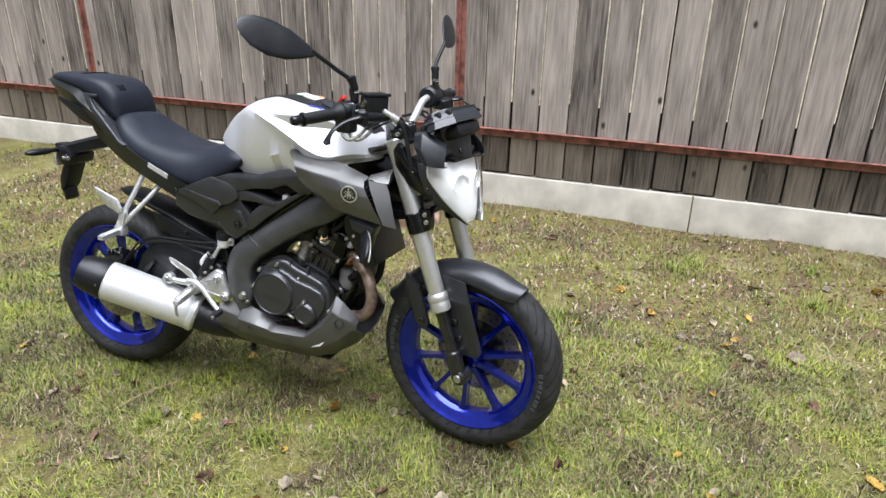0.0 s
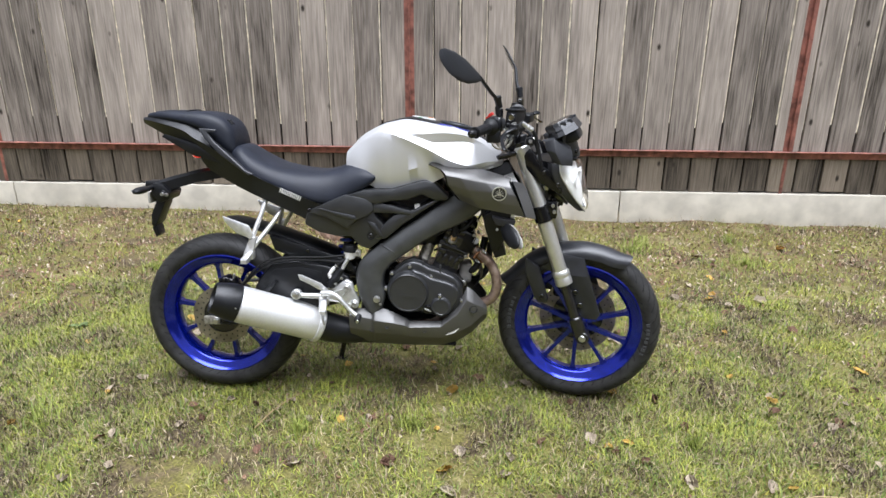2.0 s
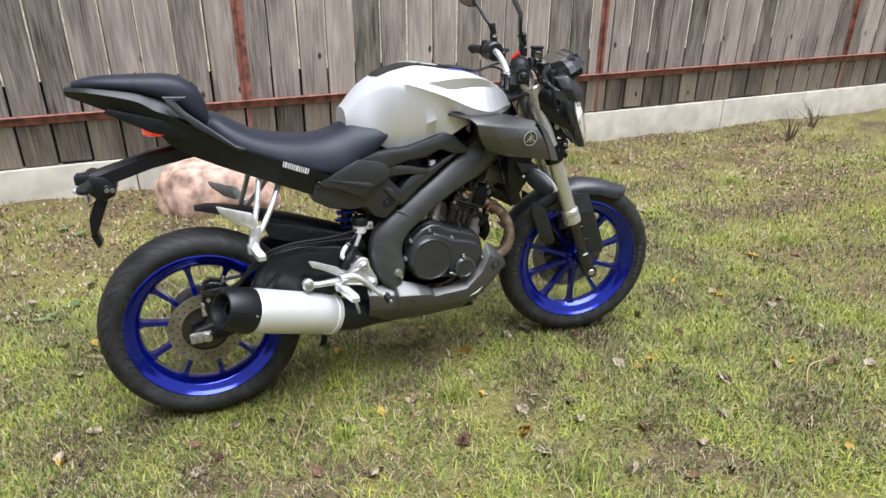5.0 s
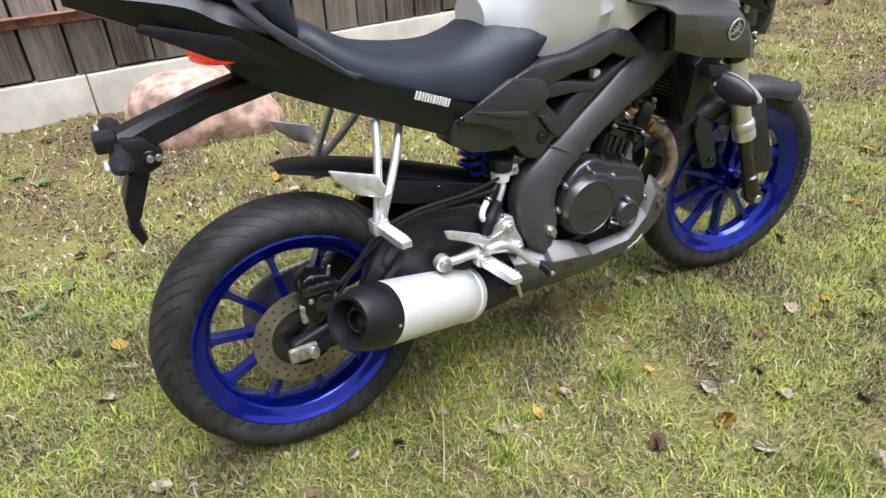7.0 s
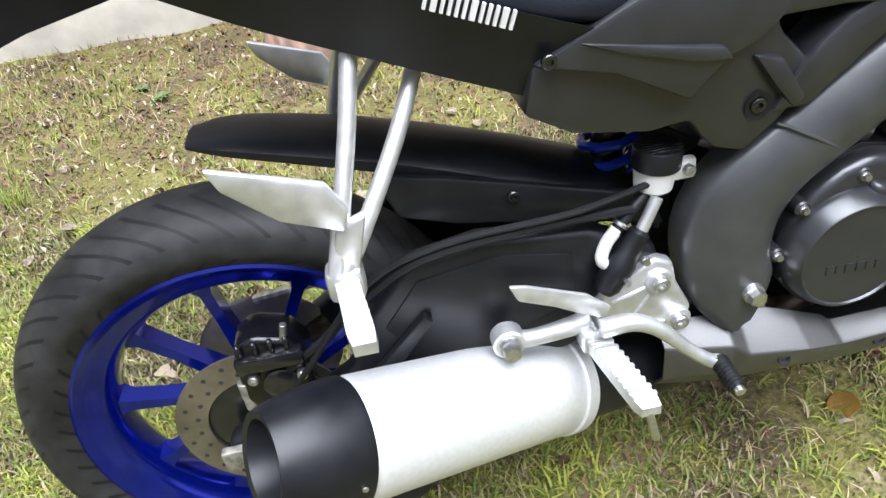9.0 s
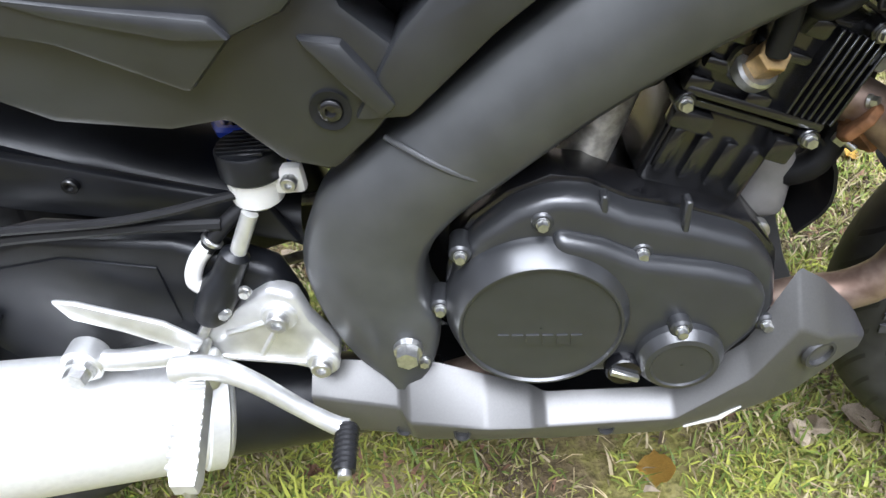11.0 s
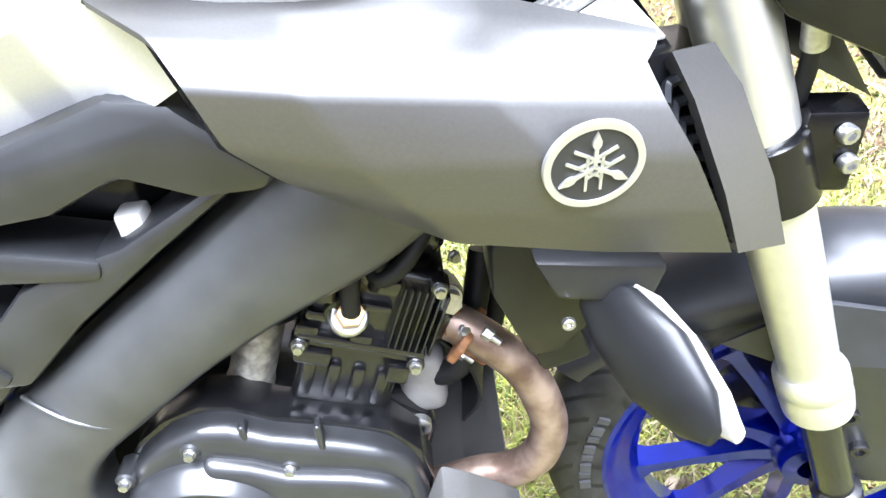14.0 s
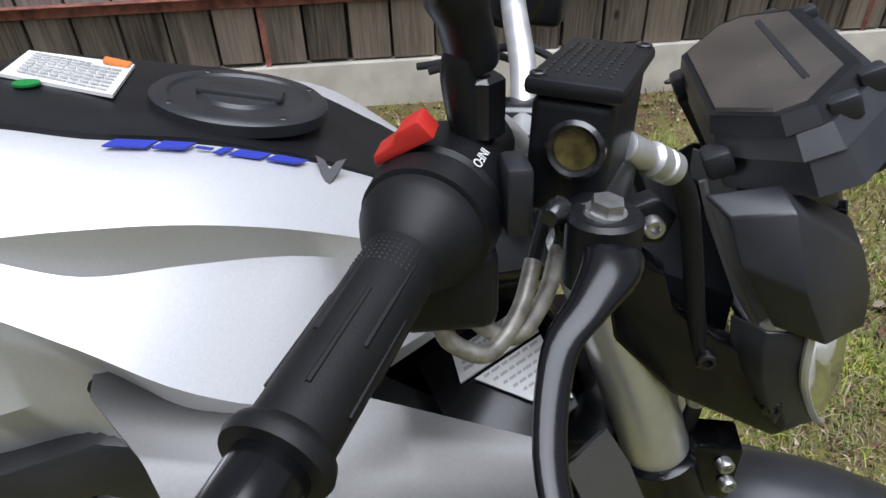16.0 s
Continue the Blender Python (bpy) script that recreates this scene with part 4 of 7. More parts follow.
bolts(cap, CAP_BOLT, [(0.055 * math.cos(a), 0.055 * math.sin(a), 0.003) for a in (0.6, 2.2, 3.9, 5.4)], (0, 0, 1))


def decal(name, pts, mat, parent, label="", lift=0.0012):
    """A thin flat sticker through its corner points."""
    v = [Vector(p) for p in pts]
    n = (v[1] - v[0]).cross(v[-1] - v[0]).normalized()
    bm = bmesh.new()
    a = [bm.verts.new(p + n * lift) for p in v]
    b = [bm.verts.new(p - n * lift) for p in v]
    bm.faces.new(a)
    bm.faces.new(list(reversed(b)))
    for k in range(len(v)):
        bm.faces.new((a[k], b[k], b[(k + 1) % len(v)], a[(k + 1) % len(v)]))
    return part(name, bm, mat, parent, label, smooth=0)


def strip_letters(name, p0, p1, up, widths, mat, parent, label, gap=0.22, slant=0.0, lift=0.0012, inner=0.0):
    """Lettering that is not spelled out: upright bars of the letters' size along p0 to p1."""
    p0, p1, up = Vector(p0), Vector(p1), Vector(up)
    total = sum(widths) + gap * (len(widths) - 1)
    d, at, bm = p1 - p0, 0.0, bmesh.new()
    n = d.cross(up).normalized()
    for w in widths:
        a, b = at / total, (at + w) / total
        for lo, hi in (((0, 1),) if not inner else ((0, 0.5 - inner), (0.5 + inner, 1))):
            q = [p0 + d * (f + slant * h) + up * h + n * lift for f, h in ((a, lo), (b, lo), (b, hi), (a, hi))]
            q2 = [v - n * 2 * lift for v in q]
            va, vb = [bm.verts.new(v) for v in q], [bm.verts.new(v) for v in q2]
            bm.faces.new(va)
            bm.faces.new(list(reversed(vb)))
            for k in range(4):
                bm.faces.new((va[k], vb[k], vb[(k + 1) % 4], va[(k + 1) % 4]))
        at += w + gap
    return part(name, bm, mat, parent, label, smooth=0)


def on_tank(x, f, lift=0.0):
    """A point on the right upper tank side: f from the cover's border (0) to the shoulder (1) and the scoop's edge (2)."""
    ys, zs = tank_top(x)
    k = 1 + int(min(f, 1.999))
    g = f - int(min(f, 1.999))
    return Vector((x, ys[k] + (ys[k + 1] - ys[k]) * g - lift * 0.5, zs[k] + (zs[k + 1] - zs[k]) * g + lift))


def tank_letter(x0, x1, f0, f1, name="model_decal"):
    """One plain letter block lying on the tank's upper side, as a plain slanted bar."""
    sl = 0.026 * (f1 - f0)

    def stroke(xa, xb, fa, fb):
        pts = [on_tank(xa + sl * (f1 - fb) / (f1 - f0), fb, 0.0032), on_tank(xb + sl * (f1 - fb) / (f1 - f0), fb, 0.0032), on_tank(xb + sl * (f1 - fa) / (f1 - f0), fa, 0.0032), on_tank(xa + sl * (f1 - fa) / (f1 - f0), fa, 0.0032)]
        decal(name, pts, BLUE_INK, tank, "blue model lettering as plain bars", lift=0.0006)

    if x1 - x0 < 0.012:
        stroke(x0, x1, f0 + (f1 - f0) * (0.38 if x1 - x0 > 0.007 else 0.0), f0 + (f1 - f0) * (0.62 if x1 - x0 > 0.007 else 1.0))
        return
    stroke(x0, x1, f0, f1)


at = 0.822
for w in (0.024, 0.018, 0.0085, 0.005, 0.018, 0.018):
    tank_letter(at, at + w, 0.08, 0.30)
    at += w + 0.0035
q = on_tank(0.950, 0.36, 0.004)
part("badge_decal", prism([(-0.010, 0.012), (-0.004, 0.009), (0.0, 0.002), (0.004, 0.009), (0.010, 0.012), (0.004, -0.004), (0.0, -0.013), (-0.004, -0.004)], -0.0012, 0.0012, 0), INK_HOLES, tank, "dark winged badge shape", smooth=0, matrix=Matrix.Translation(q) @ Matrix.Rotation(radians(11), 4, "Y") @ Matrix.Rotation(radians(-62), 4, "X"))
def on_cover(x, y, lift=0.0018):
    return Vector((x, y, cover_z(x, y / -tank_top(x)[0][1]) + lift))


wl = decal("warning_label", [on_cover(0.714, 0.072, 0.003), on_cover(0.728, -0.004, 0.003), on_cover(0.809, -0.030, 0.003), on_cover(0.799, 0.050, 0.003)], LABEL, tank, "white warning label with tiny print")
decal("label_corner", [on_cover(0.776, 0.057, 0.0046), on_cover(0.779, 0.043, 0.0046), on_cover(0.799, 0.036, 0.0046), on_cover(0.798, 0.049, 0.0046)], ORANGE_INK, wl)
for k in range(8):
    y = 0.046 - 0.0082 * k
    strip_letters("label_print", on_cover(0.724 + 0.0018 * k, y + 0.014, 0.0042), on_cover(0.796 + 0.001 * k - 0.022 * (k == 0), y - 0.012, 0.0042), (0, 0.0018, 0.0003), [2 + (j * 3 + k) % 3 for j in range(9)], GREY_INK, wl, "tiny print as plain bars", 0.5, lift=0.0006)
part("green_sticker", moved(lathe([(0.0005, 0.0), (0.0085, 0.0), (0.0085, 0.0015), (0.0005, 0.0015)], 20), Matrix.Rotation(math.pi / 2, 4, "X")), GREEN_INK, tank, "small round green sticker", matrix=Matrix.Translation(on_cover(0.752, -0.020, 0.0012)) @ Matrix.Rotation(radians(4), 4, "Y"))


def shroud(s):
    """Radiator shroud: rows from the tank's edge over the lit ridge to the undercut lower face."""
    rows = [
        [(0.797, -0.125, 0.928), (0.900, -0.150, 0.914), (0.988, -0.178, 0.902), (1.078, -0.194, 0.877)],
        [(0.800, -0.160, 0.914), (0.900, -0.188, 0.903), (0.992, -0.197, 0.893), (1.078, -0.200, 0.873)],
        [(0.842, -0.206, 0.903), (0.905, -0.214, 0.893), (0.995, -0.213, 0.881), (1.070, -0.208, 0.866)],
        [(0.858, -0.228, 0.886), (0.905, -0.234, 0.879), (0.995, -0.229, 0.865), (1.076, -0.222, 0.850)],
        [(0.866, -0.221, 0.852), (0.930, -0.232, 0.838), (1.025, -0.236, 0.832), (1.092, -0.226, 0.822)],
        [(0.886, -0.206, 0.824), (0.955, -0.222, 0.804), (1.045, -0.228, 0.795), (1.110, -0.222, 0.785)],
        [(0.908, -0.182, 0.796), (0.970, -0.205, 0.774), (1.052, -0.212, 0.761), (1.128, -0.208, 0.747)],
    ]
    rows = [[Vector(p) for p in r] for r in rows]
    bm = skin(rows, closed=False)
    bmesh.ops.recalc_face_normals(bm, faces=bm.faces)
    soften(bm, 0.0045, 3, 7)
    bmesh.ops.solidify(bm, geom=bm.faces[:], thickness=0.004)
    body = part("radiator_shroud", bm if s < 0 else mirrored(bm), GREY, bike, "matt grey radiator shroud with vent and badge", smooth=30)
    # forward lip and vent slats
    lip = skin([[(1.082, -0.207, 0.869), (1.120, -0.168, 0.858), (1.118, -0.162, 0.852), (1.081, -0.199, 0.861)],
                [(1.092, -0.216, 0.847), (1.134, -0.178, 0.836), (1.130, -0.170, 0.836), (1.090, -0.208, 0.847)],
                [(1.115, -0.216, 0.791), (1.154, -0.192, 0.784), (1.148, -0.184, 0.784), (1.112, -0.208, 0.791)],
                [(1.132, -0.208, 0.746), (1.168, -0.194, 0.738), (1.164, -0.186, 0.738), (1.130, -0.200, 0.746)]])
    soften(lip, 0.002)
    part("vent_lip", lip if s < 0 else mirrored(lip), GREY, body)
    back = skin([[(1.068, -0.205, 0.866), (1.094, -0.195, 0.866)], [(1.122, -0.196, 0.744), (1.142, -0.192, 0.744)]], closed=False)
    bmesh.ops.solidify(back, geom=back.faces[:], thickness=0.003)
    part("vent_recess", back if s < 0 else mirrored(back), PLASTIC, body)
    for k in range(10):
        f = (k + 0.5) / 10
        a = Vector((1.074, -0.220, 0.852)).lerp(Vector((1.126, -0.206, 0.750)), f)
        b = Vector((1.085, -0.208, 0.862)).lerp(Vector((1.133, -0.205, 0.748)), f)
        sl = tube([a, a.lerp(b, 0.5) + Vector((0, 0.008, 0)), b], 0.0030, 6)
        part("vent_slat", sl if s < 0 else mirrored(sl), PLASTIC, body)
    first = [r[0] for r in rows]
    tip = skin([[p + Vector((0.001, 0.004, 0)) for p in first], [p + Vector((-0.006, 0.010, -0.003)) for p in first], [p + Vector((0.0, 0.03, -0.006)) for p in first]], closed=False)
    bmesh.ops.solidify(tip, geom=tip.faces[:], thickness=0.002)
    part("rear_edging", tip if s < 0 else mirrored(tip), GLOSS_BLACK, body, "black rear edging")
    n = Vector((0.05, -0.97, -0.19)).normalized()
    em = aim((1.0380, -0.2365, 0.8290), n) @ Matrix.Scale(0.88, 4)
    if s > 0:
        em = Matrix.Diagonal((1, -1, 1, 1)) @ em @ Matrix.Diagonal((1, -1, 1, 1))
    ring = bmesh.new()
    merge(ring, lathe([(0.0235, -0.0015), (0.0285, -0.0015), (0.0280, 0.0015), (0.0240, 0.0015)], 48, ring=True), Matrix.Rotation(math.pi / 2, 4, "X"))
    badge = part("badge", ring, CHROME, body, "round metal badge with crossed bars", matrix=em)
    part("badge_field", moved(lathe([(0.0002, -0.0008), (0.0238, -0.0008), (0.0238, 0.0006), (0.0002, 0.0006)], 40), Matrix.Rotation(math.pi / 2, 4, "X")), INK_HOLES, badge)
    for k in range(3):
        m = Matrix.Rotation(radians(90 + 120 * k), 4, "Z")
        part("badge_bar", merge(bmesh.new(), prism([(0.000, -0.0011), (0.012, -0.0011), (0.014, -0.0024), (0.017, -0.0024), (0.0225, 0.0), (0.017, 0.0024), (0.014, 0.0024), (0.012, 0.0011), (0.000, 0.0011)], 0.0004, 0.0024, 0), m @ Matrix.Rotation(-math.pi / 2, 4, "X") @ Matrix.Diagonal((1, -1, 1, 1))), CHROME, badge, smooth=0)
        for o in (-0.0042, 0.0042):
            part("badge_bar", merge(bmesh.new(), box_bm(-0.016, 0.008, o - 0.0008, o + 0.0008, 0.0004, 0.0020), m), CHROME, badge, smooth=0)
    return body


shroud(-1)
shroud(1)

# headstock plate with data labels, behind the fork
part("headstock_cover", prism([(0.93, 0.885), (1.03, 0.915), (1.075, 0.925), (1.13, 0.83), (1.16, 0.74), (1.05, 0.73), (0.93, 0.80)], -0.044, 0.044, 0.006), GLOSS_BLACK, bike, "black headstock side plate")
base = Vector((1.026, -0.074, 0.857))
u = Vector((0.064, 0.025, 0.024))
v = Vector((0.004, -0.025, -0.010))
decal("headstock_gusset", [base - u * 0.4 - v * 0.5 - Vector((0, 0, 0.005)), base + u * 1.12 - v * 0.5 - Vector((0, 0, 0.005)), base + u * 1.12 + v * 3.4 - Vector((0, 0, 0.005)), base - u * 0.1 + v * 3.4 - Vector((0, 0, 0.005))], GLOSS_BLACK, bike, "black headstock gusset plate")
data = decal("data_label", [base, base + v, base + v + u, base + u], LABEL, bike, "white riveted data label with tiny print")
for k in range(4):
    o = base + v * (0.14 + 0.21 * k)
    strip_letters("label_print", o + u * 0.08 - v.cross(u).normalized() * -0.0012, o + u * (0.9 - 0.1 * (k % 2)) - v.cross(u).normalized() * -0.0012, v * -0.1, [3, 2, 4, 2, 3, 2, 3, 4, 2][: 9 - k], GREY_INK, data, "tiny print as plain bars", 0.6, lift=0.0008)
base2 = base + v * 1.14
data2 = decal("spec_label", [base2 + u * 0.16, base2 + u * 1.0, base2 + u * 1.08 + v * 2.1, base2 + u * 0.66 + v * 1.5], LABEL, bike, "white riveted spec label with tiny print")
for k in range(7):
    o = base2 + v * (0.16 + 0.25 * k)
    strip_letters("label_print", o + u * (0.26 + 0.09 * k) + Vector((0, -0.0004, 0.0012)), o + u * (0.94 + 0.01 * k) + Vector((0, -0.0004, 0.0012)), v * -0.08, [2, 3, 2, 4, 2, 3][: 6 - k // 3], GREY_INK, data2, "tiny print as plain bars", 0.8, lift=0.0006)

# seat: rider pad, pillion pad
SEAT_ST = [
    (0.082, [(0, 0.956), (-0.050, 0.955), (-0.085, 0.945), (-0.098, 0.915), (-0.085, 0.885), (0, 0.88)]),
    (0.115, [(0, 0.958), (-0.062, 0.955), (-0.108, 0.938), (-0.124, 0.900), (-0.110, 0.870), (0, 0.87)]),
    (0.165, [(0, 0.928), (-0.074, 0.924), (-0.124, 0.906), (-0.142, 0.872), (-0.128, 0.850), (0, 0.85)]),
    (0.230, [(0, 0.896), (-0.080, 0.892), (-0.130, 0.878), (-0.150, 0.846), (-0.135, 0.83), (0, 0.83)]),
    (0.320, [(0, 0.878), (-0.080, 0.873), (-0.130, 0.854), (-0.152, 0.812), (-0.135, 0.79), (0, 0.79)]),
    (0.400, [(0, 0.872), (-0.075, 0.868), (-0.122, 0.842), (-0.145, 0.785), (-0.128, 0.765), (0, 0.77)]),
    (0.455, [(0, 0.884), (-0.072, 0.878), (-0.118, 0.846), (-0.140, 0.785), (-0.12, 0.765), (0, 0.78)]),
    (0.510, [(0, 0.905), (-0.075, 0.896), (-0.118, 0.862), (-0.134, 0.812), (-0.115, 0.79), (0, 0.80)]),
    (0.565, [(0, 0.88), (-0.08, 0.890), (-0.120, 0.876), (-0.133, 0.842), (-0.115, 0.82), (0, 0.82)]),
    (0.603, [(0, 0.85), (-0.08, 0.868), (-0.112, 0.868), (-0.122, 0.862), (-0.105, 0.85), (0, 0.84)]),
]
seat = part("rider_seat", sym_loft(SEAT_ST, 4, 3), SEAT, bike, "black vinyl rider seat", smooth=60)
PILL_ST = [
    (-0.238, [(0, 1.066), (-0.035, 1.064), (-0.046, 1.056), (-0.04, 1.045), (0, 1.045)]),
    (-0.180, [(0, 1.077), (-0.060, 1.074), (-0.078, 1.062), (-0.07, 1.045), (0, 1.04)]),
    (-0.080, [(0, 1.077), (-0.076, 1.073), (-0.098, 1.055), (-0.09, 1.03), (0, 1.02)]),
    (-0.005, [(0, 1.074), (-0.080, 1.069), (-0.104, 1.044), (-0.097, 1.00), (0, 0.98)]),
    (0.045, [(0, 1.056), (-0.080, 1.052), (-0.102, 1.016), (-0.094, 0.955), (0, 0.94)]),
    (0.078, [(0, 1.026), (-0.076, 1.020), (-0.096, 0.980), (-0.090, 0.930), (0, 0.92)]),
    (0.092, [(0, 0.990), (-0.066, 0.985), (-0.084, 0.955), (-0.080, 0.930), (0, 0.92)]),
]
pill = part("pillion_seat", sym_loft(PILL_ST, 4, 3), SEAT, bike, "black vinyl pillion seat pad", smooth=60)
part("pad_seam", tube([(-0.085, -0.096, 1.035), (-0.085, -0.092, 1.062), (-0.082, -0.05, 1.077), (-0.08, 0, 1.0785), (-0.082, 0.05, 1.077), (-0.085, 0.092, 1.062)], 0.0022, 6), PLASTIC, pill)
part("pad_mark", prism([(-0.012, -0.012), (0.012, -0.012), (0.006, 0.0), (0.012, 0.012), (-0.012, 0.012), (-0.006, 0)], -0.001, 0.001, 0), GLOSS_BLACK, pill, matrix=Matrix.Translation((0.068, -0.045, 1.040)) @ Matrix.Rotation(radians(50), 4, "Y") @ Matrix.Rotation(radians(-80), 4, "X"))

TAIL_ST = [
    (-0.258, [(0, 1.052), (-0.034, 1.050), (-0.044, 1.043), (-0.036, 1.030), (0, 1.026)]),
    (-0.190, [(0, 1.055), (-0.070, 1.052), (-0.084, 1.036), (-0.062, 1.000), (0, 0.992)]),
    (-0.090, [(0, 1.040), (-0.090, 1.036), (-0.108, 1.012), (-0.078, 0.950), (0, 0.944)]),
    (-0.045, [(0, 1.020), (-0.094, 1.016), (-0.116, 0.985), (-0.082, 0.920), (0, 0.910)]),
    (-0.012, [(0, 1.000), (-0.096, 1.000), (-0.121, 0.970), (-0.090, 0.880), (0, 0.868)]),
    (0.040, [(0, 0.960), (-0.098, 0.965), (-0.130, 0.940), (-0.100, 0.848), (0, 0.838)]),
    (0.130, [(0, 0.880), (-0.105, 0.893), (-0.148, 0.885), (-0.122, 0.806), (0, 0.80)]),
    (0.230, [(0, 0.830), (-0.115, 0.838), (-0.160, 0.838), (-0.130, 0.762), (0, 0.765)]),
    (0.330, [(0, 0.785), (-0.115, 0.792), (-0.157, 0.796), (-0.126, 0.716), (0, 0.72)]),
    (0.430, [(0, 0.745), (-0.105, 0.750), (-0.146, 0.757), (-0.122, 0.672), (0, 0.67)]),
    (0.480, [(0, 0.735), (-0.100, 0.742), (-0.140, 0.745), (-0.124, 0.670), (0, 0.66)]),
]
tail = part("tail_cowl", soften(sym_loft(TAIL_ST, 4), 0.004, 2, 25), PLASTIC, bike, "angular black plastic tail cowl", smooth=32)
for s in (-1, 1):
    bm = prism([(-0.022, 1.020), (0.042, 1.016), (0.036, 1.008), (0.010, 1.006), (0.034, 0.975), (0.150, 0.878), (0.178, 0.866), (0.160, 0.860), (0.050, 0.935), (0.0, 0.985)], -0.156, -0.118, 0.006, 2, lambda x, z: 0.03 * (z - 0.87) / 0.14)
    part("side_rail", bm if s < 0 else mirrored(bm), DARKGREY, tail, "raised side rail of the tail")
    bm = prism([(-0.16, 0.995), (-0.02, 0.955), (0.06, 0.905), (0.05, 0.895), (-0.06, 0.925), (-0.17, 0.985)], -0.122, -0.09, 0.004, 2, lambda x, z: 0.03 * (0.06 - x) / 0.22)
    part("side_fin", bm if s < 0 else mirrored(bm), PLASTIC, tail)
strip_letters("tail_lettering", (0.270, -0.1600, 0.806), (0.341, -0.1575, 0.776), (0.004, -0.0015, 0.0155), (0.5, 0.9, 0.5, 0.5, 0.5, 0.5, 0.9, 0.5, 0.5, 0.5, 0.9, 0.5), WHITE_PART, tail, "white maker's lettering as plain bars", 0.7, 0.02, lift=0.002)
bolts(tail, SOCKET_B, [(0.372, -0.151, 0.742)])
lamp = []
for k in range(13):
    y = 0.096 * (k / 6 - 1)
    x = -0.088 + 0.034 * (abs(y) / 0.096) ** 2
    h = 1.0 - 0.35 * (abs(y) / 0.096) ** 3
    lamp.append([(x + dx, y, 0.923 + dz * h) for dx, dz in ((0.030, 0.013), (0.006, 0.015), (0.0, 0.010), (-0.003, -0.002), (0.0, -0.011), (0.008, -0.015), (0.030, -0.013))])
part("tail_light", skin(lamp), RED_LENS, bike, "red tail light lens under the tail, with added glow", smooth=50)

# number plate holder, rear indicators
holder = part("plate_holder", skin([[(x, y * w, z + dz) for y, dz in ((-1, -h), (-1, 0), (-0.6, 0.012), (0.6, 0.012), (1, 0), (1, -h))] for x, z, w, h in ((0.072, 0.875, 0.040, 0.030), (0.002, 0.866, 0.040, 0.034), (-0.078, 0.850, 0.034, 0.034), (-0.178, 0.822, 0.034, 0.036), (-0.240, 0.803, 0.046, 0.036))]), PLASTIC, bike, "long black plastic number plate holder", smooth=35)
part("plate_bracket", prism([(-0.240, 0.812), (-0.200, 0.808), (-0.174, 0.778), (-0.183, 0.752), (-0.216, 0.738), (-0.230, 0.748), (-0.253, 0.770)], -0.052, 0.052, 0.006), PLASTIC, holder)
part("plate_carrier", prism([(-0.216, 0.752), (-0.203, 0.742), (-0.240, 0.660), (-0.256, 0.640), (-0.264, 0.650), (-0.262, 0.690), (-0.240, 0.740)], -0.034, 0.034, 0.003), PLASTIC, holder, "thin black plate carrier")
part("carrier_tab", prism([(-0.250, 0.652), (-0.240, 0.612), (-0.254, 0.600), (-0.268, 0.640)], -0.026, 0.026, 0.003), PLASTIC, holder)
part("mount_disc", rod((-0.200, -0.060, 0.772), (-0.200, 0.060, 0.772), 0.013), PLASTIC, holder)
bolts(holder, SOCKET_S, [(-0.200, -0.060, 0.772), (-0.186, -0.055, 0.770)])
part("plate_lamp", soften(box_bm(-0.280, -0.240, -0.03, 0.03, 0.785, 0.815), 0.006), PLASTIC, holder)
for s in (-1, 1):
    rings = []
    for y, w, h in ((0.040, 0.010, 0.009), (0.078, 0.010, 0.008), (0.092, 0.018, 0.011), (0.130, 0.020, 0.013), (0.158, 0.016, 0.010), (0.172, 0.007, 0.005)):
        rings.append([(-0.240 - 0.05 * y + w * math.cos(a), s * y, 0.797 - 0.02 * y + h * math.sin(a)) for a in [2 * math.pi * k / 14 for k in range(14)]])
    ind = part("rear_indicator", skin(rings), PLASTIC, bike, "black rear turn indicator", smooth=60)
    part("lens", soften(box_bm(-0.273, -0.264, s * 0.125 - 0.024, s * 0.125 + 0.024, 0.789, 0.799), 0.004), AMBER, ind)
part("plate_lamp_lens", soften(box_bm(-0.262, -0.252, -0.050, 0.050, 0.735, 0.778), 0.003), AMBER, holder, "clear plate lamp lens")


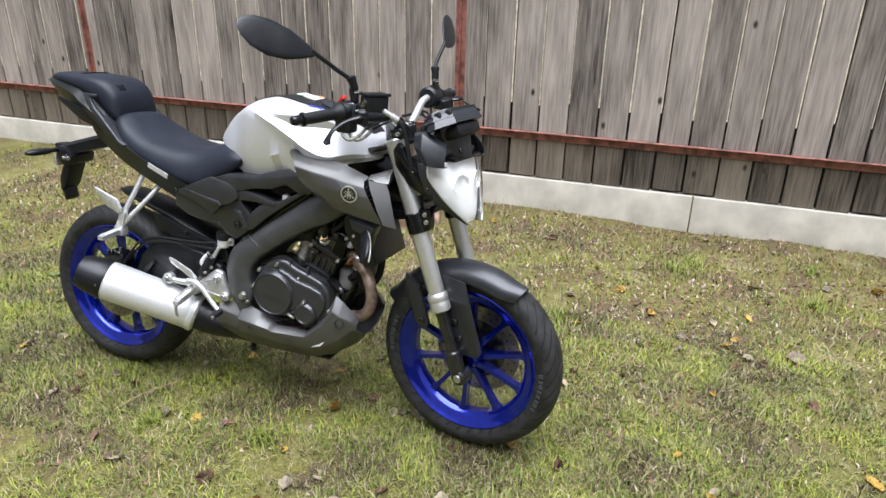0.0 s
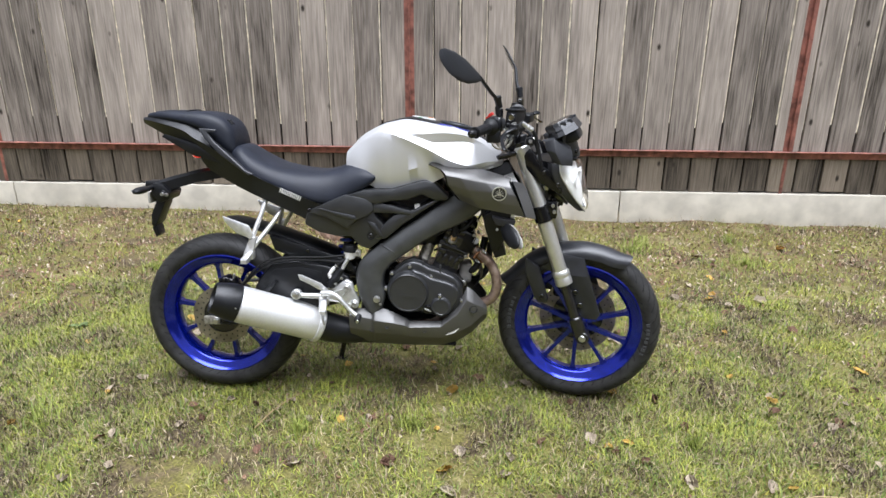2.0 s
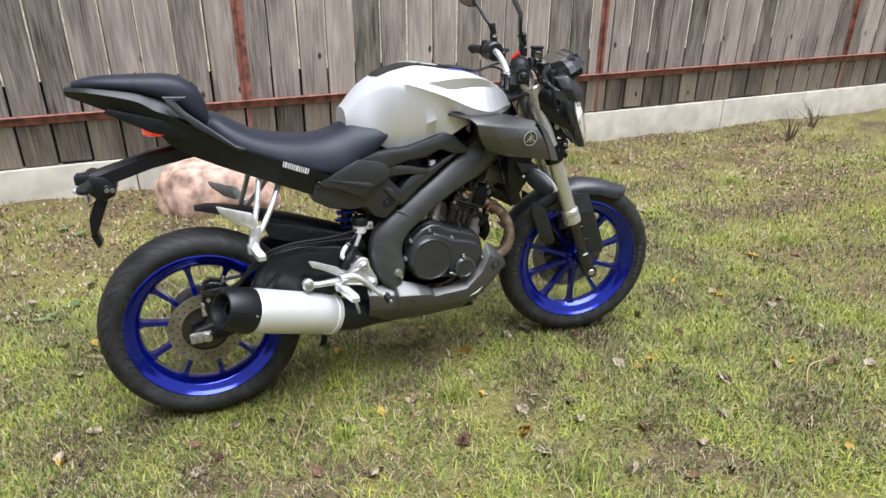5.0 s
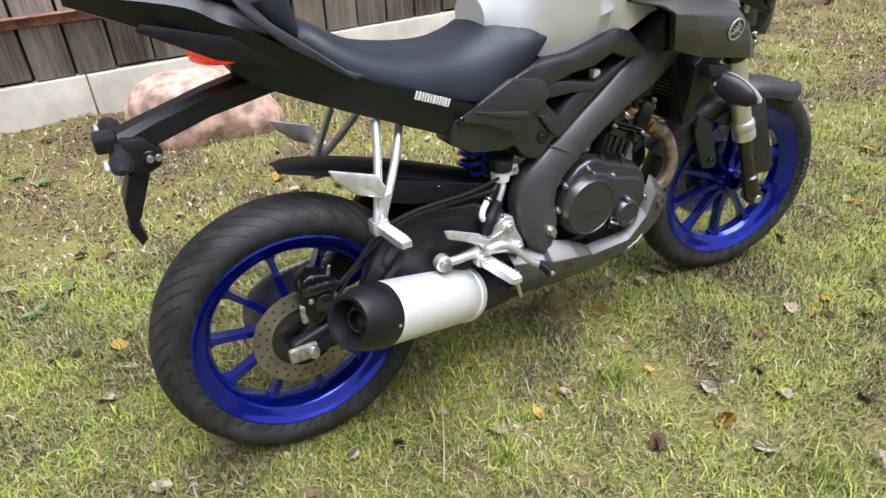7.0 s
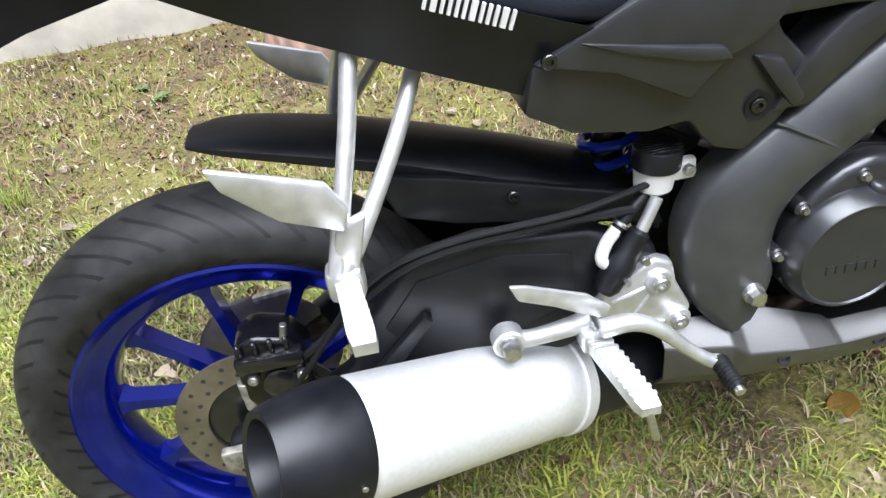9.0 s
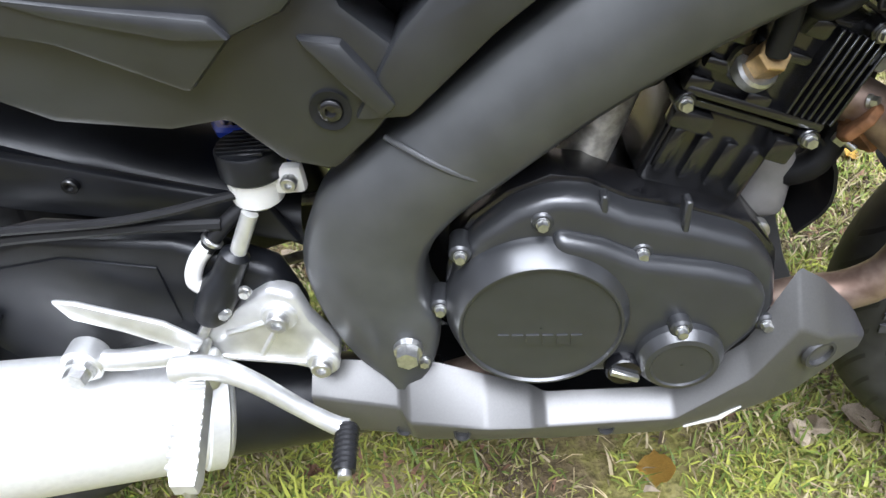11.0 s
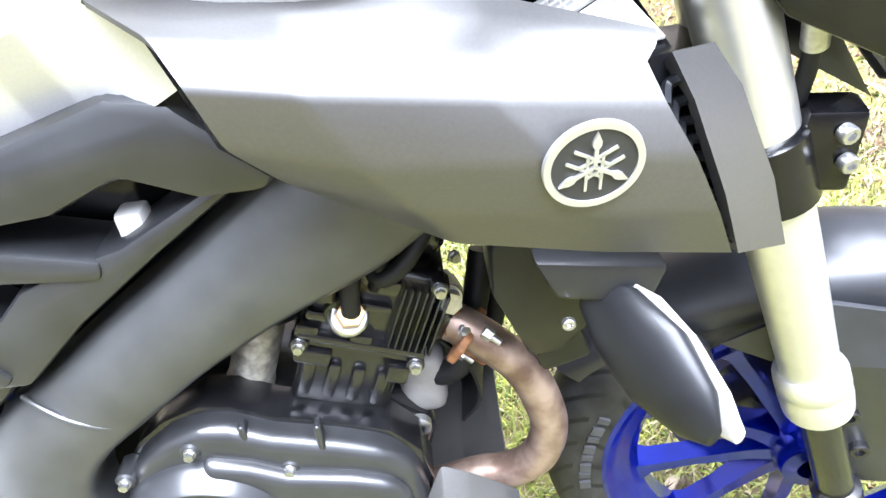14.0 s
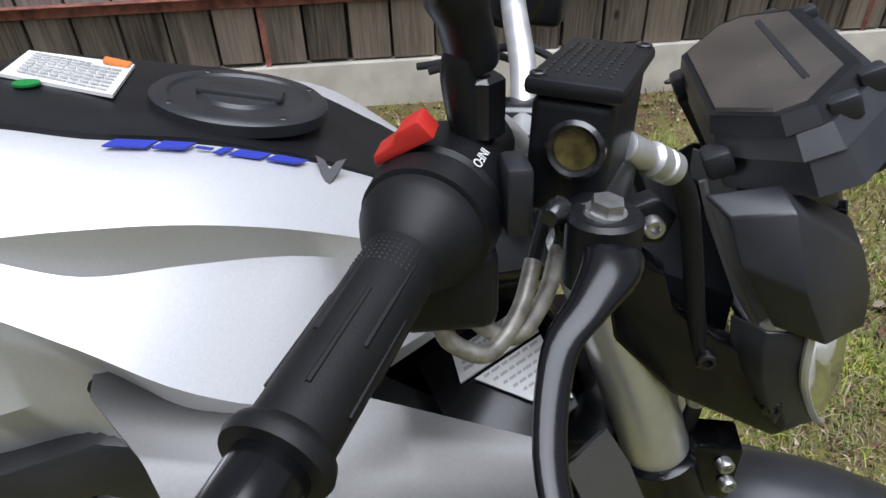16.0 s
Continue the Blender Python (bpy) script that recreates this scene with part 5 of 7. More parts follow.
# ---- frame, side covers, engine ----
for s in (-1, 1):
    rear_edge = [(0.575, 0.360), (0.550, 0.392), (0.533, 0.440), (0.528, 0.500), (0.545, 0.550), (0.575, 0.585), (0.622, 0.620), (0.707, 0.681), (0.764, 0.720), (0.838, 0.775), (0.95, 0.855)]
    front_edge = [(0.612, 0.358), (0.628, 0.385), (0.638, 0.430), (0.630, 0.465), (0.636, 0.510), (0.660, 0.545), (0.705, 0.580), (0.768, 0.626), (0.844, 0.671), (0.935, 0.716), (1.03, 0.80)]
    rings = []
    for u, v in zip(spline([(x, 0, z) for x, z in rear_edge], 5), spline([(x, 0, z) for x, z in front_edge], 5)):
        ring = []
        for f, y in ((0.0, -0.062), (0.0, -0.094), (0.03, -0.101), (0.08, -0.106), (0.40, -0.1195), (0.60, -0.1205), (0.90, -0.1165), (0.97, -0.112), (1.0, -0.104), (1.0, -0.062)):
            q = u.lerp(v, f)
            ring.append((q.x, y, q.z))
        rings.append(ring)
    bm = skin(rings)
    spar = part("frame_spar", bm if s < 0 else mirrored(bm), SPAR, bike, "satin black box-section frame spar", smooth=40, matrix=pose(0, 0.012 * s, 0))
    bm = tube([(0.618, -0.1035, 0.620), (0.629, -0.1105, 0.616), (0.652, -0.1188, 0.604), (0.672, -0.1186, 0.592), (0.690, -0.1135, 0.582)], 0.0022, 8)
    part("weld_seam", bm if s < 0 else mirrored(bm), SPAR, spar)
    if s < 0:
        share("bolt", BOLT_L, spar, aim((0.608, -0.1195, 0.415), OUT))
        share("bolt", BOLT_S, spar, aim((0.620, -0.1165, 0.395), OUT))

# side cover: upper arm, lower arm along the spar, rear plate with facets
# gloss-black back plate paints the dark depth of the openings between the struts
cover_back = part("side_cover", prism([(0.40, 0.76), (0.56, 0.83), (0.80, 0.88), (0.86, 0.80), (0.66, 0.64), (0.58, 0.585), (0.50, 0.625), (0.42, 0.64), (0.38, 0.70)], -0.072, -0.05, 0.004), GLOSS_BLACK, bike, "black plastic side cover with open struts")
for s in (-1, 1):
    def put(name, outline, y0, y1, b=0.006, f=None, mat=SIDE_PLASTIC):
        bm = prism(outline, y0, y1, b, 2, f)
        part(name, bm if s < 0 else mirrored(bm), mat, cover_back, smooth=24)
    put("upper_arm", [(0.50, 0.795), (0.565, 0.818), (0.66, 0.822), (0.78, 0.858), (0.815, 0.850), (0.868, 0.800), (0.858, 0.786), (0.815, 0.786), (0.770, 0.806), (0.72, 0.785), (0.66, 0.780), (0.60, 0.765)], -0.142, -0.075, 0.010)
    put("lower_arm", [(0.600, 0.640), (0.640, 0.640), (0.700, 0.692), (0.770, 0.742), (0.835, 0.785), (0.820, 0.790), (0.748, 0.752), (0.715, 0.744), (0.668, 0.726), (0.640, 0.700)], -0.130, -0.075, 0.006)
    put("middle_strut", [(0.56, 0.735), (0.60, 0.775), (0.66, 0.765), (0.735, 0.745), (0.730, 0.728), (0.66, 0.735), (0.61, 0.735)], -0.134, -0.075, 0.007)
    put("rear_plate", [(0.36, 0.735), (0.43, 0.768), (0.50, 0.80), (0.585, 0.785), (0.605, 0.72), (0.635, 0.690), (0.640, 0.655), (0.615, 0.628), (0.580, 0.600), (0.545, 0.612), (0.515, 0.648), (0.475, 0.645), (0.40, 0.660), (0.35, 0.690)], -0.134, -0.07, 0.007, lambda x, z: 0.012 * (x - 0.45) / 0.2)
    put("upper_plate", [(0.36, 0.737), (0.43, 0.770), (0.50, 0.800), (0.590, 0.785), (0.602, 0.745), (0.575, 0.722), (0.541, 0.711), (0.506, 0.679), (0.434, 0.717)], -0.150, -0.10, 0.005, lambda x, z: 0.010 * max(0, (x - 0.5) / 0.1))
    put("shelf", [(0.400, 0.752), (0.479, 0.736), (0.533, 0.726), (0.543, 0.712), (0.510, 0.715), (0.440, 0.735)], -0.1535, -0.12, 0.003)
    put("pocket_edge", [(0.574, 0.704), (0.604, 0.698), (0.634, 0.652), (0.622, 0.642), (0.600, 0.668)], -0.134, -0.11, 0.005)
    # black slab put in the opening in place of its shade
    put("opening_fill", [(0.628, 0.690), (0.70, 0.695), (0.645, 0.655)], -0.100, -0.08, 0.003, None, GLOSS_BLACK)
part("bolt_recess", lathe([(0.0145, -0.002), (0.013, 0.001), (0.010, 0.001), (0.009, -0.001)], 24, ring=True), PLASTIC, cover_back, matrix=pose(0.587, -0.1265, 0.650))
bolts(cover_back, socket_bolt_mesh("bolt", 0.0080, 0.006, ENGINE), [(0.587, -0.124, 0.650)])
part("connector", soften(box_bm(0.742, 0.762, -0.112, -0.090, 0.736, 0.768), 0.004), WHITE_PART, bike, "small white wiring connector")
part("airbox", soften(box_bm(0.50, 0.84, -0.06, 0.06, 0.60, 0.86), 0.03, 3), PLASTIC, bike)

PUMP_GREY = material("grey_pump_housing", (0.22, 0.21, 0.20), 0.5, vary=0.25, grain=25)

# engine block
engine = part("engine", prism([(0.60, 0.40), (0.60, 0.49), (0.66, 0.522), (0.78, 0.530), (0.90, 0.502), (0.938, 0.455), (0.91, 0.36), (0.80, 0.315), (0.66, 0.32)], -0.052, 0.10, 0.010), ENGINE, bike, "black single-cylinder engine with alloy bolts")
COV = [(0.648, 0.452), (0.655, 0.495), (0.676, 0.527), (0.705, 0.549), (0.738, 0.561), (0.765, 0.556), (0.797, 0.538), (0.850, 0.522), (0.893, 0.505), (0.917, 0.475), (0.924, 0.432), (0.915, 0.395), (0.885, 0.362), (0.848, 0.350), (0.80, 0.358), (0.738, 0.366), (0.685, 0.385), (0.660, 0.415)]
cov = part("clutch_cover", prism(COV, -0.110, -0.045, 0.014, 4), COVER, engine, "satin black clutch cover with raised round boss", matrix=pose(0, -0.010, 0))
part("gasket_flange", prism([(x + (x - 0.78) * 0.035, z + (z - 0.46) * 0.05) for x, z in COV], -0.086, -0.045, 0.002), ENGINE, cov)
boss = Matrix.Translation((0.724, 0, 0.445))
part("boss", moved(lathe([(0.0800, -0.095), (0.0795, -0.112), (0.0775, -0.117), (0.0700, -0.1335), (0.0680, -0.1355), (0.0660, -0.1355), (0.0645, -0.1330), (0.001, -0.1330)], 72), boss), COVER, cov, "round clutch boss with a flat face", smooth=28)
part("shoulder", prism([(0.735, 0.533), (0.775, 0.520), (0.806, 0.502), (0.860, 0.490), (0.895, 0.477), (0.910, 0.455), (0.908, 0.420), (0.885, 0.382), (0.848, 0.364), (0.80, 0.370), (0.735, 0.372)], -0.1235, -0.10, 0.013, 4), COVER, cov)
part("pump_boss", moved(lathe([(0.039, -0.115), (0.037, -0.130), (0.031, -0.138), (0.0265, -0.139), (0.025, -0.1375), (0.001, -0.1375)], 44), Matrix.Translation((0.843, 0, 0.396))), COVER, cov, smooth=28)
part("oil_filler", moved(lathe([(0.0165, -0.115), (0.0165, -0.131), (0.0145, -0.134), (0.001, -0.134)], 24), Matrix.Translation((0.796, 0, 0.384))), GLOSS_BLACK, cov)
part("filler_grip", soften(box_bm(-0.0135, 0.0135, -0.139, -0.133, -0.003, 0.003), 0.001, 1), ZINC, cov, matrix=pose(0.796, 0, 0.384, 0, 25, 0))
strip_letters("cover_lettering", (0.688, -0.1330, 0.428), (0.758, -0.1330, 0.424), (0, 0, 0.0115), (1, 1, 1.2, 1, 1, 1), COVER, cov, "embossed maker's lettering as plain bars", 0.3, 0.0, lift=0.0012)
for p in ((0.662, 0.510), (0.728, 0.538), (0.806, 0.502), (0.878, 0.471), (0.918, 0.414), (0.658, 0.416), (0.640, 0.452)):
    part("bolt_boss", rod((p[0], -0.085, p[1]), (p[0], -0.1115, p[1]), 0.0095, 0.002, 16), COVER, cov)
    share("bolt", BOLT_S, cov, aim((p[0], -0.111, p[1]), OUT))
part("bolt_boss", rod((0.839, -0.10, 0.436), (0.839, -0.1345, 0.436), 0.0095, 0.002, 16), COVER, cov)
share("bolt", BOLT_S, cov, aim((0.839, -0.1340, 0.436), OUT))
for k, (x, z) in enumerate(((0.838, 0.535), (0.842, 0.505), (0.775, 0.545))):
    part("rib", soften(box_bm(x - 0.003, x + 0.003, -0.108, -0.095, z - 0.018, z + 0.012), 0.0015, 1), COVER, cov)
share("bolt", BOLT_S, engine, aim((0.801, -0.052, 0.517), OUT))
share("bolt", BOLT_S, engine, aim((0.896, -0.054, 0.481), OUT))
part("oil_gallery_plug", moved(lathe([(0.012, 0.0), (0.012, -0.008), (0.009, -0.010), (0.006, -0.010), (0.0055, -0.004), (0.001, -0.004)], 20), Matrix.Translation((0.920, -0.050, 0.464))), ZINC, engine)

# cylinder and head lean forward
CYL = Matrix.Translation((0.860, 0, 0.545)) @ Matrix.Rotation(radians(22), 4, "Y")
HEAD = CYL @ Matrix.Translation((0.0, 0, -0.033))
cyl = part("cylinder", moved(soften(box_bm(-0.046, 0.046, -0.070, 0.07, -0.03, 0.052), 0.008, 3), CYL), ENGINE, engine, "black cylinder block")
for k in range(4):
    part("cooling_rib", moved(soften(box_bm(-0.042 + 0.022 * k, -0.030 + 0.022 * k, -0.078, -0.064, -0.012, 0.030), 0.004), CYL), ENGINE, cyl)
part("cylinder_joint", moved(soften(box_bm(-0.056, 0.056, -0.080, 0.076, 0.082, 0.090), 0.002, 1), HEAD), ENGINE, cyl)
head = part("cylinder_head", moved(soften(box_bm(-0.054, 0.056, -0.076, 0.072, 0.090, 0.175), 0.010, 3), HEAD), ENGINE, engine, "black cylinder head with sensor and fins")
for k in range(7):
    part("fin", moved(soften(box_bm(0.022 + 0.006 * k, 0.0245 + 0.006 * k, -0.088, -0.074, 0.10, 0.165), 0.0008, 1), HEAD), ENGINE, head)
part("cam_plug", moved(rod((-0.02, -0.073, 0.125), (-0.02, -0.084, 0.125), 0.017), HEAD), ENGINE, head)
for x, z in ((-0.046, 0.10), (0.0, 0.10), (-0.04, 0.15), (0.01, 0.16)):
    part("lug", moved(soften(box_bm(x - 0.01, x + 0.01, -0.085, -0.07, z - 0.007, z + 0.007), 0.003), HEAD), ENGINE, head)
for x0, x1, z0, z1, d in ((-0.052, -0.020, 0.064, 0.080, 0.084), (0.030, 0.050, 0.060, 0.080, 0.086), (-0.054, 0.058, 0.092, 0.100, 0.086), (-0.050, -0.012, 0.112, 0.122, 0.083), (-0.010, 0.018, 0.134, 0.142, 0.086), (-0.048, -0.030, 0.136, 0.160, 0.088)):
    part("casting_rib", moved(soften(box_bm(x0, x1, -d, -0.068, z0, z1), 0.003, 2), HEAD), ENGINE, head)
for x, z in ((-0.050, 0.086), (0.052, 0.086), (-0.050, 0.170), (0.050, 0.170)):
    part("flange_boss", moved(rod((x, -0.070, z), (x, -0.087, z), 0.008), HEAD), ENGINE, head)
    share("bolt", BOLT_S, head, aim(HEAD @ Vector((x, -0.087, z)), OUT))
part("head_hose", tube([(0.900, -0.070, 0.690), (0.912, -0.092, 0.676), (0.934, -0.094, 0.690), (0.958, -0.080, 0.720)], 0.0075, 12), RUBBER, head)
part("wire_loom", tube([(0.790, -0.075, 0.640), (0.830, -0.088, 0.655), (0.862, -0.086, 0.680), (0.880, -0.07, 0.72)], 0.0045, 8), RUBBER, head)
part("sensor_nut", rod((0.881, -0.086, 0.638), (0.885, -0.098, 0.650), 0.012, 0.001, 6), BRASS, head, "brass sensor nut")
part("sensor_collar", rod((0.877, -0.078, 0.630), (0.881, -0.086, 0.638), 0.017), ZINC, head)
part("sensor_body", tube([(0.885, -0.097, 0.650), (0.889, -0.098, 0.680), (0.895, -0.088, 0.72)], 0.008, 10), RUBBER, head)
part("ht_lead", tube([(0.905, -0.080, 0.66), (0.915, -0.09, 0.69), (0.92, -0.08, 0.73)], 0.006, 10), RUBBER, head)
part("port", rod((0.925, -0.03, 0.612), (0.965, -0.05, 0.592), 0.026, 0.004), ENGINE, head)
bolts(head, BOLT_L, [(0.962, -0.066, 0.630)], (0.2, -0.9, 0.2))
bolts(head, BOLT_S, [(0.972, -0.05, 0.66)], (0.3, -0.9, 0.1))
part("head_cover", moved(soften(box_bm(-0.05, 0.05, -0.06, 0.06, 0.176, 0.215), 0.016, 3), HEAD), ENGINE, engine)
starter = part("starter_motor", turned((0.760, -0.040, 0.522), (0.800, -0.030, 0.625), [(0, 0.019), (0.03, 0.0225), (0.2, 0.023), (0.22, 0.0215), (0.9, 0.0215), (1, 0.015)], 28), DIRTY_ALLOY, bike, "dirty aluminium starter motor")
bolts(starter, BOLT_S, [(0.758, -0.052, 0.520), (0.748, -0.032, 0.526)], (-0.3, -0.5, -0.75))
part("chain_case", soften(box_bm(0.905, 0.952, -0.040, 0.05, 0.46, 0.535), 0.014, 3), PUMP_GREY, bike, "grey coolant pump housing")
flap = sheet([[(0.940, -0.030, 0.565), (0.975, -0.045, 0.530), (0.985, -0.045, 0.480), (0.965, -0.04, 0.445)], [(0.945, 0.03, 0.565), (0.985, 0.03, 0.530), (0.995, 0.03, 0.480), (0.97, 0.03, 0.445)], [(0.94, 0.09, 0.565), (0.975, 0.1, 0.530), (0.985, 0.1, 0.480), (0.96, 0.09, 0.445)]], 0.003, 3, 3)
part("rubber_flap", flap, RUBBER, bike, "black rubber splash flap")
flange = part("header_flange", prism([(-0.030, -0.010), (-0.020, -0.018), (0.022, -0.018), (0.032, -0.008), (0.032, 0.008), (0.022, 0.018), (-0.020, 0.018), (-0.030, 0.010)], -0.004, 0.004, 0.002), RUST, bike, "rusty exhaust flange", matrix=aim((0.976, -0.058, 0.578), (0.72, -0.35, -0.55)) @ Matrix.Rotation(math.pi / 2, 4, "X"))
for p in ((0.990, -0.076, 0.596), (0.966, -0.052, 0.556)):
    part("flange_stud", rod(Vector(p), Vector(p) + Vector((0.014, -0.007, -0.010)), 0.0035), ZINC, flange).matrix_basis = flange.matrix_basis.inverted()
    part("flange_nut", rod(Vector(p), Vector(p) + Vector((0.007, -0.0035, -0.005)), 0.0062, 0.0008, 6), ZINC, flange).matrix_basis = flange.matrix_basis.inverted()
part("coolant_hose", tube([(0.93, -0.02, 0.50), (0.965, -0.035, 0.52), (0.985, -0.02, 0.57), (1.00, 0.0, 0.63)], 0.013, 12), RUBBER, bike)
part("lower_hose", tube([(0.90, 0.03, 0.47), (0.97, 0.03, 0.46), (1.01, 0.05, 0.5), (1.02, 0.06, 0.6)], 0.012, 12), RUBBER, bike)
part("clutch_cable", tube([(1.06, 0.08, 0.93), (1.02, 0.10, 0.78), (0.93, 0.11, 0.62), (0.80, 0.10, 0.55)], 0.004, 8), RUBBER, bike)

# radiator with core fins
rad_m = Matrix.Translation((1.028, 0, 0.668)) @ Matrix.Rotation(radians(-18), 4, "Y")
rad = part("radiator", moved(soften(box_bm(-0.022, 0.022, -0.118, 0.118, -0.088, 0.110), 0.006), rad_m), PLASTIC, bike, "black radiator with fine fins")
for k in range(16):
    part("core_fin", moved(box_bm(-0.0235, -0.0215, -0.105, 0.105, -0.075 + 0.011 * k, -0.071 + 0.011 * k), rad_m), ENGINE, rad, smooth=0)
part("radiator_guard", prism([(0.992, 0.745), (1.020, 0.762), (1.085, 0.752), (1.070, 0.665), (1.048, 0.608), (1.022, 0.606), (1.006, 0.660), (0.992, 0.705)], -0.172, -0.115, 0.006, 2, lambda x, z: 0.05 * max(0, (0.70 - z) / 0.1)), PLASTIC, bike, "black radiator side guard")
for s in (-1, 1):
    bm = prism([(1.016, 0.744), (1.100, 0.730), (1.089, 0.700), (1.030, 0.714)], -0.192, -0.14, 0.004)
    part("indicator_mount", bm if s < 0 else mirrored(bm), DARKGREY, bike)
    for c in (0,):
        ind = bmesh.new()
        rings = []
        for f, w, h, y in ((0, 0.014, 0.015, -0.178), (0.25, 0.025, 0.028, -0.196), (0.6, 0.031, 0.030, -0.222), (0.88, 0.021, 0.020, -0.250), (1.0, 0.007, 0.008, -0.264)):
            cx, cz = 1.056 + 0.050 * f, 0.704 - 0.046 * f
            rings.append([(cx + w * math.cos(a) * 0.55 + w * math.sin(a) * 0.25, y, cz + h * math.sin(a)) for a in [2 * math.pi * k / 20 for k in range(20)]])
        bm = skin(rings)
        ob = part("front_indicator", bm if s < 0 else mirrored(bm), PLASTIC, bike, "black front turn indicator", smooth=50)
        rings = []
        for f, w, h, y in ((0.10, 0.0035, 0.020, -0.190), (0.35, 0.004, 0.028, -0.204), (0.65, 0.004, 0.027, -0.226), (0.92, 0.0035, 0.017, -0.252), (1.03, 0.003, 0.006, -0.266)):
            cx, cz = 1.069 + 0.050 * f, 0.705 - 0.046 * f
            rings.append([(cx + w * math.cos(a) * 0.9 + h * math.sin(a) * 0.16, y, cz + h * math.sin(a)) for a in [2 * math.pi * k / 20 for k in range(20)]])
        bm = skin(rings)
        part("lens", bm if s < 0 else mirrored(bm), AMBER, ob, "ribbed clear lens", smooth=50)
bolts(bike, socket_bolt_mesh("bolt", 0.0045, 0.004, ZINC), [(1.036, -0.196, 0.699)])

# ---- belly pan ----
PAN = [
    (0.505, [(-0.100, 0.372), (-0.132, 0.352), (-0.130, 0.300), (-0.085, 0.243), (0.000, 0.235)]),
    (0.590, [(-0.104, 0.366), (-0.140, 0.340), (-0.132, 0.289), (-0.085, 0.230), (0.000, 0.222)]),
    (0.600, [(-0.112, 0.385), (-0.158, 0.340), (-0.138, 0.287), (-0.086, 0.227), (0.000, 0.219)]),
    (0.672, [(-0.120, 0.362), (-0.165, 0.336), (-0.140, 0.285), (-0.086, 0.225), (0.000, 0.217)]),
    (0.715, [(-0.118, 0.342), (-0.158, 0.326), (-0.136, 0.280), (-0.084, 0.223), (0.000, 0.216)]),
    (0.728, [(-0.118, 0.330), (-0.150, 0.316), (-0.134, 0.275), (-0.084, 0.223), (0.000, 0.216)]),
    (0.845, [(-0.122, 0.336), (-0.150, 0.322), (-0.128, 0.272), (-0.078, 0.224), (0.000, 0.218)]),
    (0.905, [(-0.120, 0.392), (-0.147, 0.372), (-0.126, 0.292), (-0.070, 0.240), (0.000, 0.232)]),
    (0.938, [(-0.110, 0.468), (-0.140, 0.425), (-0.126, 0.312), (-0.066, 0.262), (0.000, 0.252)]),
    (0.962, [(-0.106, 0.450), (-0.139, 0.412), (-0.124, 0.328), (-0.062, 0.276), (0.000, 0.266)]),
    (0.998, [(-0.094, 0.408), (-0.122, 0.396), (-0.116, 0.362), (-0.056, 0.318), (0.000, 0.308)]),
    (1.012, [(-0.088, 0.388), (-0.110, 0.384), (-0.108, 0.362), (-0.056, 0.330), (0.000, 0.320)]),
]
rows = [[(x, y, z) for y, z in half] for x, half in PAN]
for s in (-1, 1):
    bm = skin([spline(r, 1) for r in rows], closed=False)
    bmesh.ops.recalc_face_normals(bm, faces=bm.faces)
    soften(bm, 0.0035, 2, 12)
    bmesh.ops.solidify(bm, geom=bm.faces[:], thickness=0.003)
    pan = part("belly_pan", bm if s < 0 else mirrored(bm), PAN_GREY, bike, "matt grey belly pan", smooth=30)
    if s < 0:
        # black cups set on the pan, painting the dark of its holes
        for x, y, z in ((0.648, -0.1560, 0.318), (0.785, -0.1430, 0.302), (0.588, -0.1340, 0.298)):
            part("fixing_hole_fill", moved(lathe([(0.0085, 0.002), (0.0078, -0.0008), (0.0065, -0.0008), (0.0058, 0.004), (0.001, 0.004)], 20), Matrix.Translation((x, y, z)) @ Matrix.Rotation(radians(-12), 4, "X")), INK_HOLES, pan)
        part("nose_hole_fill", moved(lathe([(0.0165, 0.002), (0.015, -0.002), (0.012, -0.002), (0.011, 0.006), (0.001, 0.006)], 24), Matrix.Translation((0.963, -0.1345, 0.388)) @ Matrix.Rotation(radians(18), 4, "Z")), INK_HOLES, pan)
        decal("pan_stripe", [(0.862, -0.1310, 0.284), (0.896, -0.1300, 0.294), (0.912, -0.1300, 0.312), (0.892, -0.1310, 0.302)], WHITE_PART, pan, "pale stripe decal")
part("pan_floor", soften(box_bm(0.52, 0.90, -0.075, 0.075, 0.222, 0.23), 0.003), PLASTIC, bike)


# ---- handlebar and controls (places as they stand, bars turned) ----
BAR_END = Vector((0.944, -0.359, 1.031))
BAR_DIR = Vector((0.415, 0.900, 0.125)).normalized()


def bar_at(d):
    return BAR_END + BAR_DIR * d


def side_of(p):
    """The matching point on the other side of the turned bars."""
    q = un(p)
    return STEER @ Vector((q.x, -q.y, q.z))


LEFT = STEER @ Matrix.Diagonal((1, -1, 1, 1)) @ UNSTEER


def lr(bm, s):
    return bm if s < 0 else moved(bm, LEFT)


